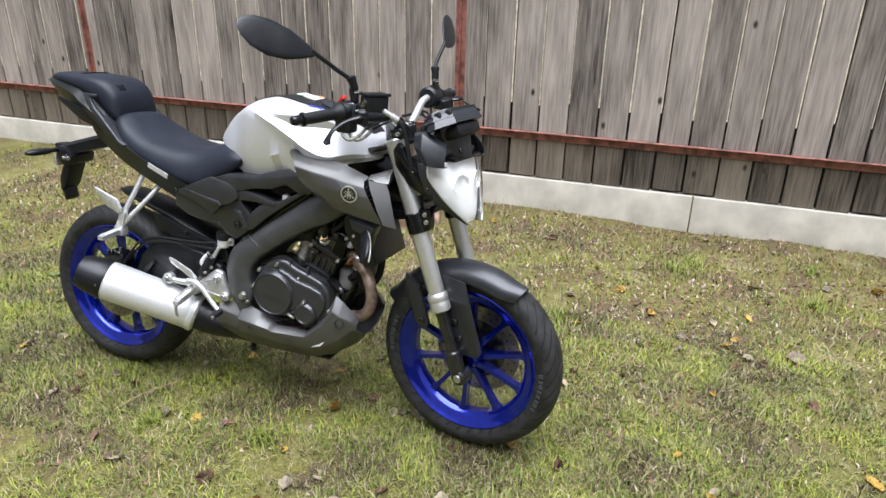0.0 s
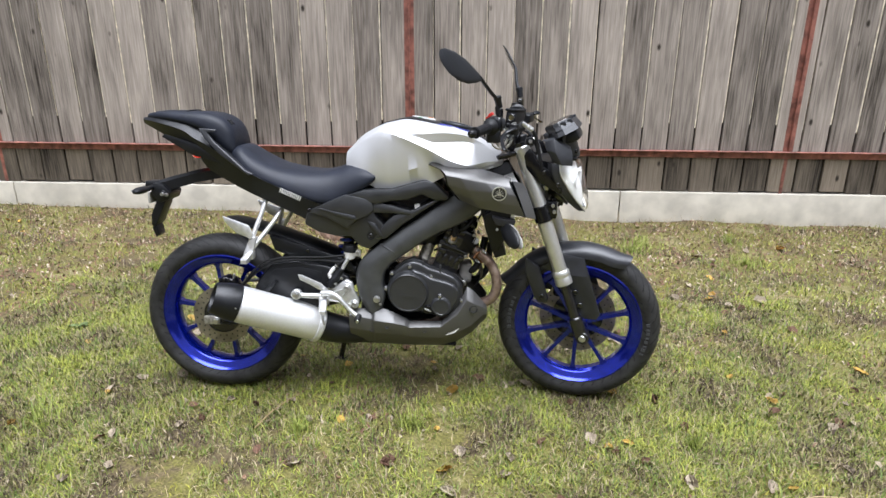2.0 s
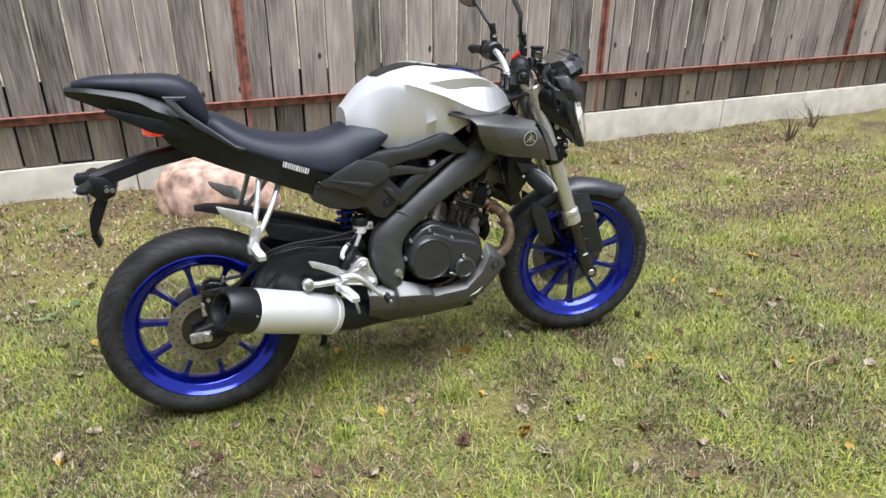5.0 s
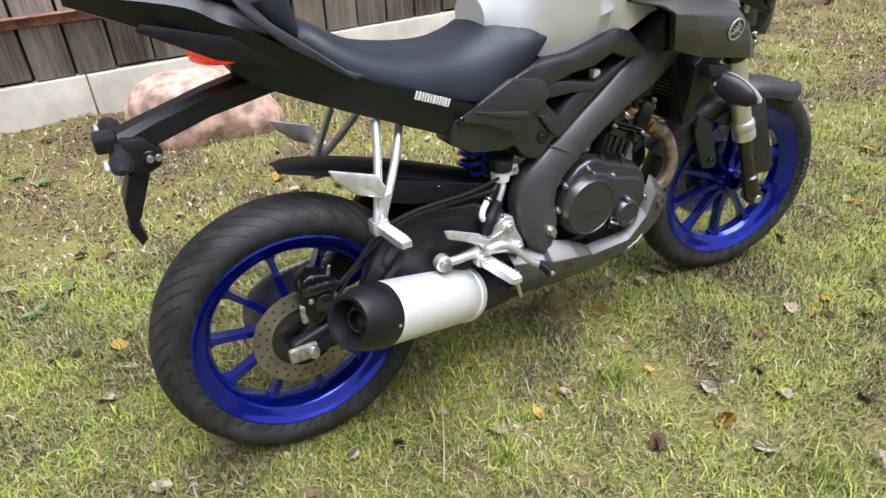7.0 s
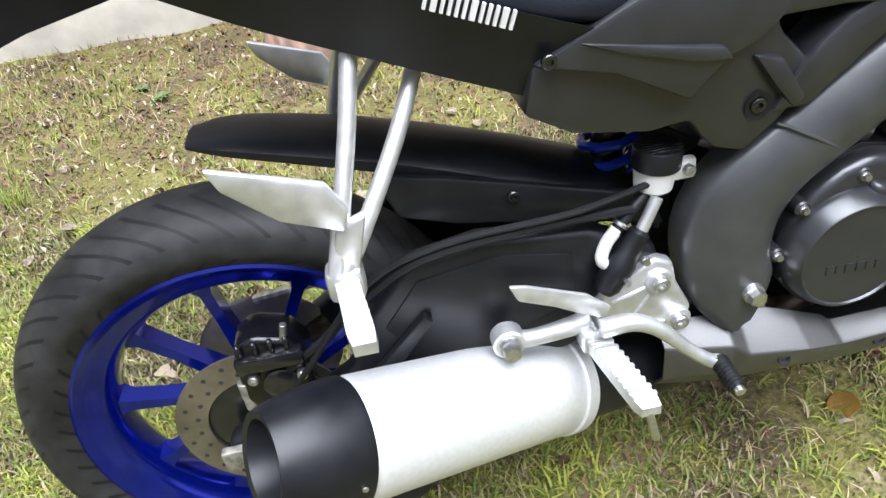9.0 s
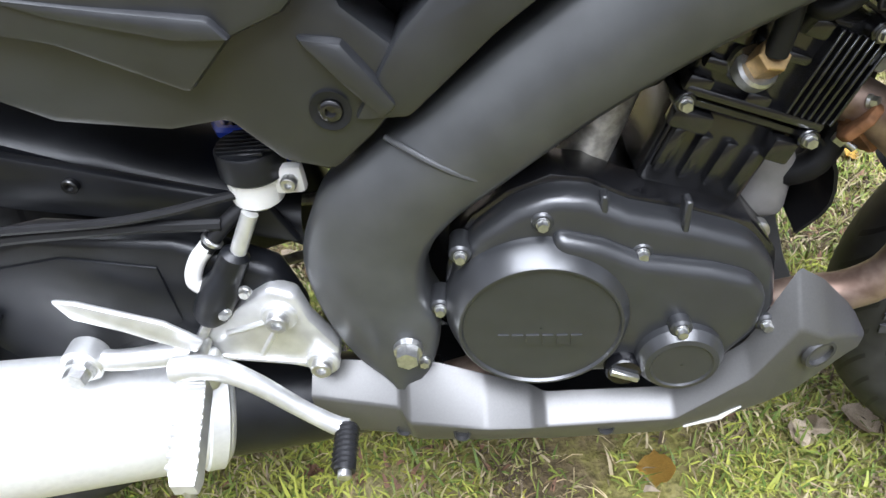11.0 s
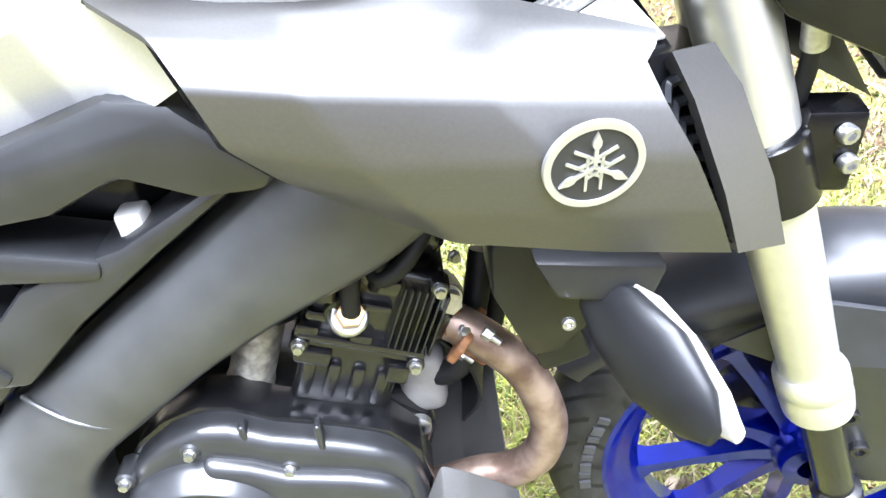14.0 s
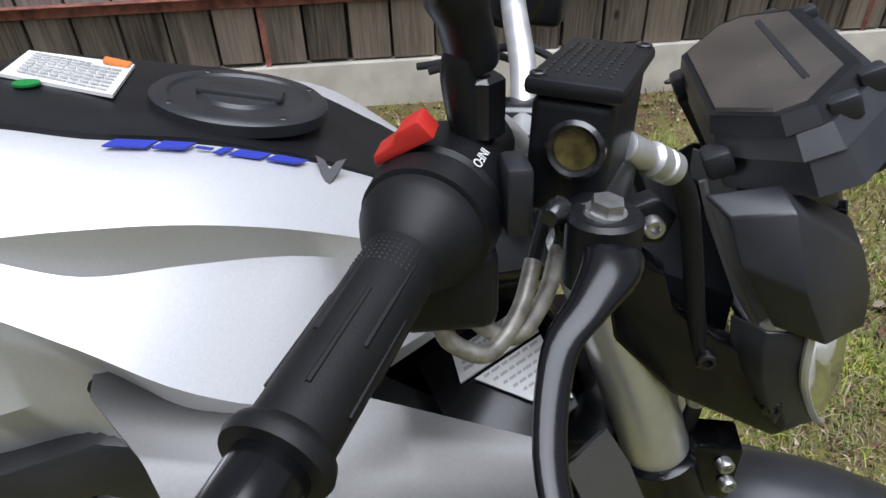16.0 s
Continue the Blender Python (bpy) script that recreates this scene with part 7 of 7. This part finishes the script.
# ---- foot controls ----
for s in (-1, 1):
    def sided(bm):
        return bm if s < 0 else mirrored(bm)
    br = part("pillion_bracket", sided(tube([(0.205, -0.112, 0.768), (0.190, -0.140, 0.710), (0.165, -0.176, 0.630), (0.153, -0.188, 0.592)], 0.0085, 10)), ALLOY, bike, "cast aluminium pillion footrest bracket")
    part("strut", sided(tube([(0.262, -0.092, 0.742), (0.232, -0.128, 0.690), (0.184, -0.172, 0.622), (0.162, -0.186, 0.592)], 0.0085, 10)), ALLOY, br)
    part("web", sided(prism([(0.163, 0.640), (0.192, 0.650), (0.172, 0.580), (0.146, 0.580)], -0.190, -0.174, 0.004)), ALLOY, br)
    part("heel_plate", sided(prism([(0.072, 0.722), (0.165, 0.690), (0.180, 0.660), (0.172, 0.640), (0.120, 0.662), (0.080, 0.700)], -0.196, -0.186, 0.004)), ALLOY, br)
    part("knuckle", sided(soften(box_bm(0.142, 0.178, -0.196, -0.164, 0.565, 0.598), 0.007)), ALLOY, br)
    part("peg", sided(skin([[Vector((0.160, -0.180, 0.582)) + Vector((0.012, -0.100, -0.004)) * f + Vector((w * a, 0, h * b)) for a, b in ((-1, -1), (1, -1), (1, 1), (-1, 1))] for f, w, h in ((0, 0.008, 0.007), (0.15, 0.011, 0.008), (0.85, 0.012, 0.008), (1, 0.010, 0.006))])), ALLOY, br, "ribbed aluminium footrest")
    for k in range(7):
        f = 0.2 + 0.1 * k
        part("peg_rib", sided(soften(box_bm(0.150 + 0.012 * f, 0.172 + 0.012 * f, -0.182 - 0.1 * f, -0.178 - 0.1 * f, 0.587 - 0.004 * f, 0.592 - 0.004 * f), 0.001, 1)), ALLOY, br)

plate = part("rider_bracket", prism([(0.500, 0.480), (0.522, 0.470), (0.528, 0.440), (0.548, 0.400), (0.542, 0.376), (0.520, 0.372), (0.465, 0.392), (0.420, 0.392), (0.410, 0.410), (0.440, 0.440), (0.470, 0.462)], -0.112, -0.092, 0.005), ALLOY, bike, "cast aluminium rider footrest bracket", matrix=pose(-0.007, -0.006, 0.002))
part("bracket_arm", tube([(0.425, -0.115, 0.415), (0.385, -0.125, 0.418), (0.345, -0.130, 0.420), (0.322, -0.128, 0.424)], [0.013, 0.011, 0.010, 0.011], 12), ALLOY, plate)
part("arm_eye", rod((0.320, -0.118, 0.424), (0.320, -0.142, 0.424), 0.019), ALLOY, plate)
bolts(plate, BOLT_L, [(0.320, -0.142, 0.424)])
for x, z in ((0.504, 0.450), (0.530, 0.388)):
    part("bolt_eye", rod((x, -0.108, z), (x, -0.118, z), 0.016), ALLOY, plate)
    share("bolt", SOCKET_L, plate, aim((x, -0.117, z), OUT))
for a, b in (((0.43, 0.40), (0.515, 0.385)), ((0.45, 0.43), (0.50, 0.445)), ((0.475, 0.40), (0.495, 0.43))):
    part("rib", tube([(a[0], -0.112, a[1]), (b[0], -0.112, b[1])], 0.003, 8), ALLOY, plate)
part("heel_guard", prism([(0.326, 0.502), (0.345, 0.498), (0.412, 0.470), (0.440, 0.445), (0.430, 0.432), (0.400, 0.447), (0.375, 0.462), (0.335, 0.480)], -0.138, -0.131, 0.003), ALLOY, plate, "polished heel guard")
peg = part("rider_peg", skin([[Vector((0.412, -0.140, 0.404)) + Vector((0.022, -0.112, -0.010)) * f + Vector((w * a, 0, h * b)) for a, b in ((-1, -1), (1, -1), (1, 1), (-1, 1))] for f, w, h in ((0, 0.010, 0.009), (0.12, 0.0125, 0.009), (0.9, 0.0125, 0.008), (1, 0.010, 0.006))]), ALLOY, bike, "serrated aluminium rider footrest")
for k in range(9):
    f = 0.16 + 0.09 * k
    part("serration", moved(soften(box_bm(-0.0135, 0.0135, -0.003, 0.003, 0.007, 0.0125), 0.0012, 1), Matrix.Translation(Vector((0.412, -0.140, 0.404)) + Vector((0.022, -0.112, -0.010)) * f)), ALLOY, peg)
part("peg_feeler", tube([(0.433, -0.248, 0.390), (0.436, -0.252, 0.372), (0.440, -0.252, 0.352)], 0.0045, 8), ZINC, peg)
part("peg_knuckle", soften(box_bm(0.396, 0.432, -0.152, -0.118, 0.388, 0.420), 0.008, 3), ALLOY, peg)
part("peg_spring", rod((0.418, -0.155, 0.424), (0.418, -0.118, 0.424), 0.008), ZINC, peg)
pedal = part("brake_pedal", tube([(0.415, -0.150, 0.430), (0.450, -0.152, 0.432), (0.480, -0.154, 0.415), (0.515, -0.156, 0.378), (0.540, -0.158, 0.356), (0.552, -0.160, 0.352)], [0.011, 0.0105, 0.009, 0.008, 0.0085, 0.009], 12), ALLOY, bike, "silver brake pedal with rubber tip", matrix=pose(-0.003, -0.016, 0.010))
part("pedal_tip", tube([(0.552, -0.158, 0.353), (0.554, -0.200, 0.347)], 0.0095, 14), RUBBER, pedal)
for k in range(8):
    part("tip_ring", turned(Vector((0.552, -0.160 - 0.0048 * k, 0.3525 - 0.0007 * k)), Vector((0.5522, -0.1625 - 0.0048 * k, 0.3522 - 0.0007 * k)), [(0, 0.0098), (0.5, 0.0112), (1, 0.0098)], 14), RUBBER, pedal)
part("tip_stud", rod((0.554, -0.199, 0.347), (0.5545, -0.206, 0.346), 0.006), ZINC, pedal)
rmc = part("rear_master", turned((0.432, -0.118, 0.452), (0.478, -0.112, 0.522), [(0, 0.012), (0.1, 0.0165), (0.5, 0.0175), (0.62, 0.0135), (0.95, 0.0125), (1, 0.008)], 18), PLASTIC, bike, "black rear brake master cylinder")
part("push_rod", rod((0.418, -0.12, 0.43), (0.436, -0.118, 0.456), 0.005), ZINC, rmc)
bolts(rmc, BOLT_S, [(0.455, -0.128, 0.468), (0.478, -0.124, 0.488)])
part("elbow", tube([(0.448, -0.112, 0.478), (0.432, -0.114, 0.492), (0.438, -0.110, 0.510), (0.452, -0.106, 0.525)], 0.0075, 10), WHITE_PART, rmc, "pale hose elbow")
part("supply_hose", tube([(0.450, -0.107, 0.522), (0.468, -0.102, 0.540), (0.492, -0.092, 0.556)], 0.007, 10), RUBBER, rmc)
part("hose_clip", rod((0.455, -0.1055, 0.5275), (0.4585, -0.1045, 0.531), 0.0095), ZINC, rmc)
part("banjo", tube([(0.478, -0.112, 0.520), (0.486, -0.110, 0.535), (0.497, -0.106, 0.555)], 0.007, 10), ALLOY, rmc)
tank_r = part("brake_reservoir", turned((0.500, -0.086, 0.552), (0.503, -0.086, 0.582), [(0, 0.014), (0.2, 0.021), (1, 0.0235)], 28), WHITE_PART, bike, "white rear brake fluid reservoir with black cap")
part("cap", turned((0.503, -0.086, 0.581), (0.505, -0.086, 0.606), [(0, 0.0245), (0.08, 0.0265), (0.9, 0.0268), (1, 0.0255)], 32), PLASTIC, tank_r, "ribbed black cap")
for k in range(7):
    o = -0.018 + 0.006 * k
    ln = math.sqrt(max(0.0, 0.0245 ** 2 - o * o))
    part("cap_rib", soften(box_bm(0.505 - ln, 0.505 + ln, -0.086 + o - 0.0015, -0.086 + o + 0.0015, 0.6055, 0.6085), 0.0006, 1), PLASTIC, tank_r)
part("ear", soften(box_bm(0.518, 0.545, -0.098, -0.086, 0.564, 0.590), 0.005), WHITE_PART, tank_r)
bolts(tank_r, SOCKET_S, [(0.534, -0.098, 0.578)])
part("side_stand", tube([(0.50, 0.12, 0.34), (0.44, 0.17, 0.20), (0.40, 0.215, 0.045)], 0.011, 10), ENGINE, bike, "black side stand")
part("stand_foot", soften(box_bm(0.37, 0.43, 0.195, 0.235, 0.030, 0.042), 0.004), ENGINE, bike)


# ---- boulder, tufts, leaves ----
def build_boulder():
    bm = bmesh.new()
    bmesh.ops.create_icosphere(bm, subdivisions=5, radius=1.0)
    for v in bm.verts:
        n = noise.noise(v.co * 1.1 + Vector((3, 1, 7))) * 0.22 + noise.noise(v.co * 3.1) * 0.06 + noise.noise(v.co * 9) * 0.018
        v.co = v.co * (1 + n)
        v.co = Vector((v.co.x * 0.34, v.co.y * 0.22, v.co.z * 0.24))
        if v.co.z > 0.16:
            v.co.z = 0.16 + (v.co.z - 0.16) * 0.5
    ob = part("boulder", bm, GRANITE, None, smooth=60)
    tagged(ob, "rounded pink granite boulder on the lawn by the fence", "boulder")
    ob.matrix_basis = pose(0.19, 2.00, 0.02, 0, 0, -12)


build_boulder()


def build_tufts():
    rng = np.random.default_rng(11)
    spots = [(1.98, 1.75, 0.16, 260), (2.62, 1.57, 0.14, 240), (2.66, 2.0, 0.12, 150), (1.17, 2.52, 0.05, 60), (2.06, 1.9, 0.12, 160), (3.4, 1.2, 0.14, 160), (0.62, 0.35, 0.10, 130), (0.35, -0.35, 0.08, 110),
             (0.95, -0.75, 0.12, 170), (1.75, -0.35, 0.10, 130), (2.9, 0.3, 0.12, 150), (0.1, -0.9, 0.12, 150), (-0.6, -0.35, 0.12, 140), (1.5, 0.9, 0.12, 140), (0.75, -0.28, 0.10, 150), (-0.9, 1.2, 0.14, 140)]
    for x, y, r, n in spots:
        a, d = rng.uniform(0, 2 * np.pi, n), np.abs(rng.normal(0, r * 0.55, n))
        blades("grass_tuft", rng, x + d * np.cos(a), y + d * np.sin(a), rng.uniform(0.03, 0.085, n), rng.uniform(0.002, 0.0045, n), (0.1, 1.1), TUFT, "taller bright green grass tuft on the lawn", "grass tuft")
    # dry straw, mostly along the fence
    n = 5200
    xs, ys = rng.uniform(-3.2, 6.5, n), 2.62 - np.abs(rng.normal(0, 0.75, n))
    blades("dry_straw", rng, xs, ys, rng.uniform(0.03, 0.11, n), rng.uniform(0.0012, 0.003, n), (0.9, 1.5), DRY, "dry straw and dead stalks lying on the lawn", "dry grass")
    n = 9000
    xs, ys = rng.uniform(-1.4, 3.0, n), rng.uniform(-1.5, 1.2, n)
    blades("lawn_thatch", rng, xs, ys, rng.uniform(0.02, 0.06, n), rng.uniform(0.001, 0.0026, n), (1.0, 1.52), DRY, "pale dead thatch between the grass", "dry grass")

    # low moss cushions in patches
    n = 110000
    xs, ys = rng.uniform(-2.4, 4.2, n), rng.uniform(-1.7, 2.3, n)
    ok = np.array([noise.noise((x * 1.7, y * 1.7, 14.0)) + 0.5 * noise.noise((x * 6, y * 6, 15.0)) - 0.10 * y for x, y in zip(xs, ys)]) + rng.uniform(-0.2, 0.2, n) > 0.20
    xs, ys = xs[ok], ys[ok]
    m = len(xs)
    blades("moss", rng, xs, ys, rng.uniform(0.010, 0.026, m), rng.uniform(0.003, 0.0065, m), (0.2, 1.4), MOSS, "yellow-green moss cushions in the lawn", "moss")

    # brown and pale leaf crumbs in drifts
    for label, mat, seed, n in (("brown leaf crumbs strewn over the lawn", LEAF_MATS[1], 3.0, 44000), ("pale leaf crumbs strewn over the lawn", LEAF_MATS[0], 8.0, 11000)):
        xs, ys = rng.uniform(-2.6, 5.0, n), rng.uniform(-1.6, 2.6, n)
        ok = np.array([noise.noise((x * 1.3, y * 1.3, seed)) + 0.4 * noise.noise((x * 5, y * 5, seed)) + 0.34 * y for x, y in zip(xs, ys)]) + rng.uniform(-0.25, 0.25, n) > 0.22
        xs, ys = xs[ok], ys[ok]
        m = len(xs)
        blades("leaf_litter", rng, xs, ys, rng.uniform(0.012, 0.036, m), rng.uniform(0.005, 0.015, m), (0.9, 1.5), mat, label, "leaf litter")


build_tufts()


def leaf_mesh(k, mat):
    """A curled dead leaf with a midrib fold and a ragged edge."""
    rng = random.Random(k)
    bm = bmesh.new()
    n, rows = 9, []
    curl, fold = rng.uniform(0.2, 1.3), rng.uniform(0.15, 0.6)
    for i in range(n):
        f = i / (n - 1)
        w = 0.42 * math.sin(math.pi * min(1, f * 0.96 + 0.04)) ** 0.8 * (1 + rng.uniform(-0.22, 0.22))
        z = 0.25 * curl * (f - 0.5) ** 2
        rows.append([bm.verts.new((f - 0.5, s * w, z + abs(s) * w * fold + rng.uniform(-0.03, 0.03))) for s in (-1, -0.5, 0, 0.5, 1)])
    for a, b in zip(rows, rows[1:]):
        for j in range(4):
            bm.faces.new((a[j], a[j + 1], b[j + 1], b[j]))
    bmesh.ops.solidify(bm, geom=bm.faces[:], thickness=0.012)
    me = bpy.data.meshes.new("dead_leaf")
    bm.to_mesh(me)
    bm.free()
    me.materials.append(mat)
    for p in me.polygons:
        p.use_smooth = True
    return me


def build_leaves():
    rng = random.Random(8)
    pale = [leaf_mesh(k, LEAF_MATS[0]) for k in range(5)]
    brown = [leaf_mesh(k + 9, LEAF_MATS[1]) for k in range(5)]
    yellow = [leaf_mesh(k + 20, LEAF_MATS[2]) for k in range(3)]
    names = {0: "curled pale dead leaf lying on the grass", 1: "curled brown dead leaf lying on the grass", 2: "small yellow fallen leaf on the grass"}
    known = [(2.47, 0.95, 0, 0.10), (0.69, -0.50, 1, 0.05), (0.93, -0.425, 0, 0.05), (1.12, 0.01, 0, 0.04), (1.67, -0.56, 0, 0.06), (1.92, -0.55, 0, 0.05), (2.13, -0.62, 1, 0.07), (1.08, -0.54, 0, 0.05),
             (0.90, -0.63, 0, 0.06), (0.38, -0.535, 0, 0.06), (0.99, 0.05, 1, 0.06), (1.18, 0.015, 0, 0.06), (2.95, 1.86, 2, 0.08), (2.61, 0.24, 2, 0.07), (1.10, -0.446, 0, 0.05), (0.37, -0.29, 0, 0.05), (0.59, -0.265, 0, 0.045), (0.605, -0.264, 1, 0.04), (2.3, 1.25, 2, 0.05), (2.2, 0.95, 2, 0.05)]
    for k in range(240):
        if k % 3:
            x, y = rng.uniform(-0.9, 2.6), rng.uniform(-1.2, 1.2)
        else:
            x, y = rng.uniform(-2.5, 5.5), rng.uniform(0.8, 2.55)
        known.append((x, y, rng.choice((0, 0, 0, 1, 1, 2)), rng.uniform(0.025, 0.060)))
    for x, y, kind, size in known:
        me = rng.choice((pale, brown, yellow)[kind])
        if abs(y) < 0.07 and (abs(x) < 0.15 or abs(x - 1.36) < 0.15):
            continue
        ob = new("dead_leaf", me)
        ob.matrix_basis = pose(x, y, ground_z(x, y) + 0.012, rng.uniform(-25, 25), rng.uniform(-20, 20), rng.uniform(0, 360)) @ Matrix.Diagonal((size, size * rng.uniform(0.7, 1.0), size, 1))
        tagged(ob, names[kind], "leaf", "fallen leaves")


build_leaves()


def build_straw_stalk():
    for a, b, c in (((0.19, -0.34), (0.24, -0.25), (0.30, -0.13)), ((2.5, 0.9), (2.6, 1.0), (2.72, 1.02)), ((1.9, -0.7), (2.0, -0.62), (2.12, -0.6))):
        ob = part("straw_stalk", tube([(*a, ground_z(*a) + 0.016), (*b, ground_z(*b) + 0.030), (*c, ground_z(*c) + 0.020)], 0.0022, 6), DRY)
        tagged(ob, "long pale straw stalk lying on the grass", "straw", "straw stalks")


build_straw_stalk()


def build_weeds():
    rng = random.Random(3)
    LEAFY = material("dark_green_weed", (0.11, 0.15, 0.04), 0.6, vary=0.35, grain=40)
    for k, (x, y) in enumerate(((-0.64, 1.88), (-0.55, 1.75), (-0.52, 0.90), (-0.60, 0.82), (-0.9, 0.4))):
        weed = thing("weed", "low rosette weed with broad green leaves", "weed", pose(x, y, ground_z(x, y), 0, 0, 50 * k), group="rosette weeds")
        for j in range(9):
            a = 40 * j + rng.uniform(-12, 12)
            ln = rng.uniform(0.02, 0.048)
            rows = [[(ln * f, s * 0.26 * ln * math.sin(math.pi * min(0.97, f + 0.05)), 0.008 + 0.5 * ln * f - 0.38 * ln * f * f + abs(s) * 0.006) for s in (-1, 0, 1)] for f in (0.0, 0.25, 0.5, 0.75, 1.0)]
            part("weed_leaf", sheet(rows, 0.0008, 2), LEAFY, weed, smooth=60, matrix=pose(0, 0, 0, 0, 0, a))
    # bare dry twigs by the fence
    TWIG = material("dry_twig_bark", (0.14, 0.09, 0.06), 0.85, vary=0.3)
    for x, y in ((4.7, 1.9), (5.3, 2.2)):
        bush = thing("dry_bush", "small bare dry bush by the fence", "bush", pose(x, y, ground_z(x, y)), group="dry bushes")
        for j in range(14):
            a, sp, h = rng.uniform(0, 6.28), rng.uniform(0.05, 0.2), rng.uniform(0.10, 0.24)
            part("twig", tube([(0.02 * math.cos(a), 0.02 * math.sin(a), 0), (sp * 0.4 * math.cos(a), sp * 0.4 * math.sin(a), h * 0.5), (sp * math.cos(a + 0.3), sp * math.sin(a + 0.3), h)], [0.004, 0.003, 0.001], 5, 3), TWIG, bush)


build_weeds()
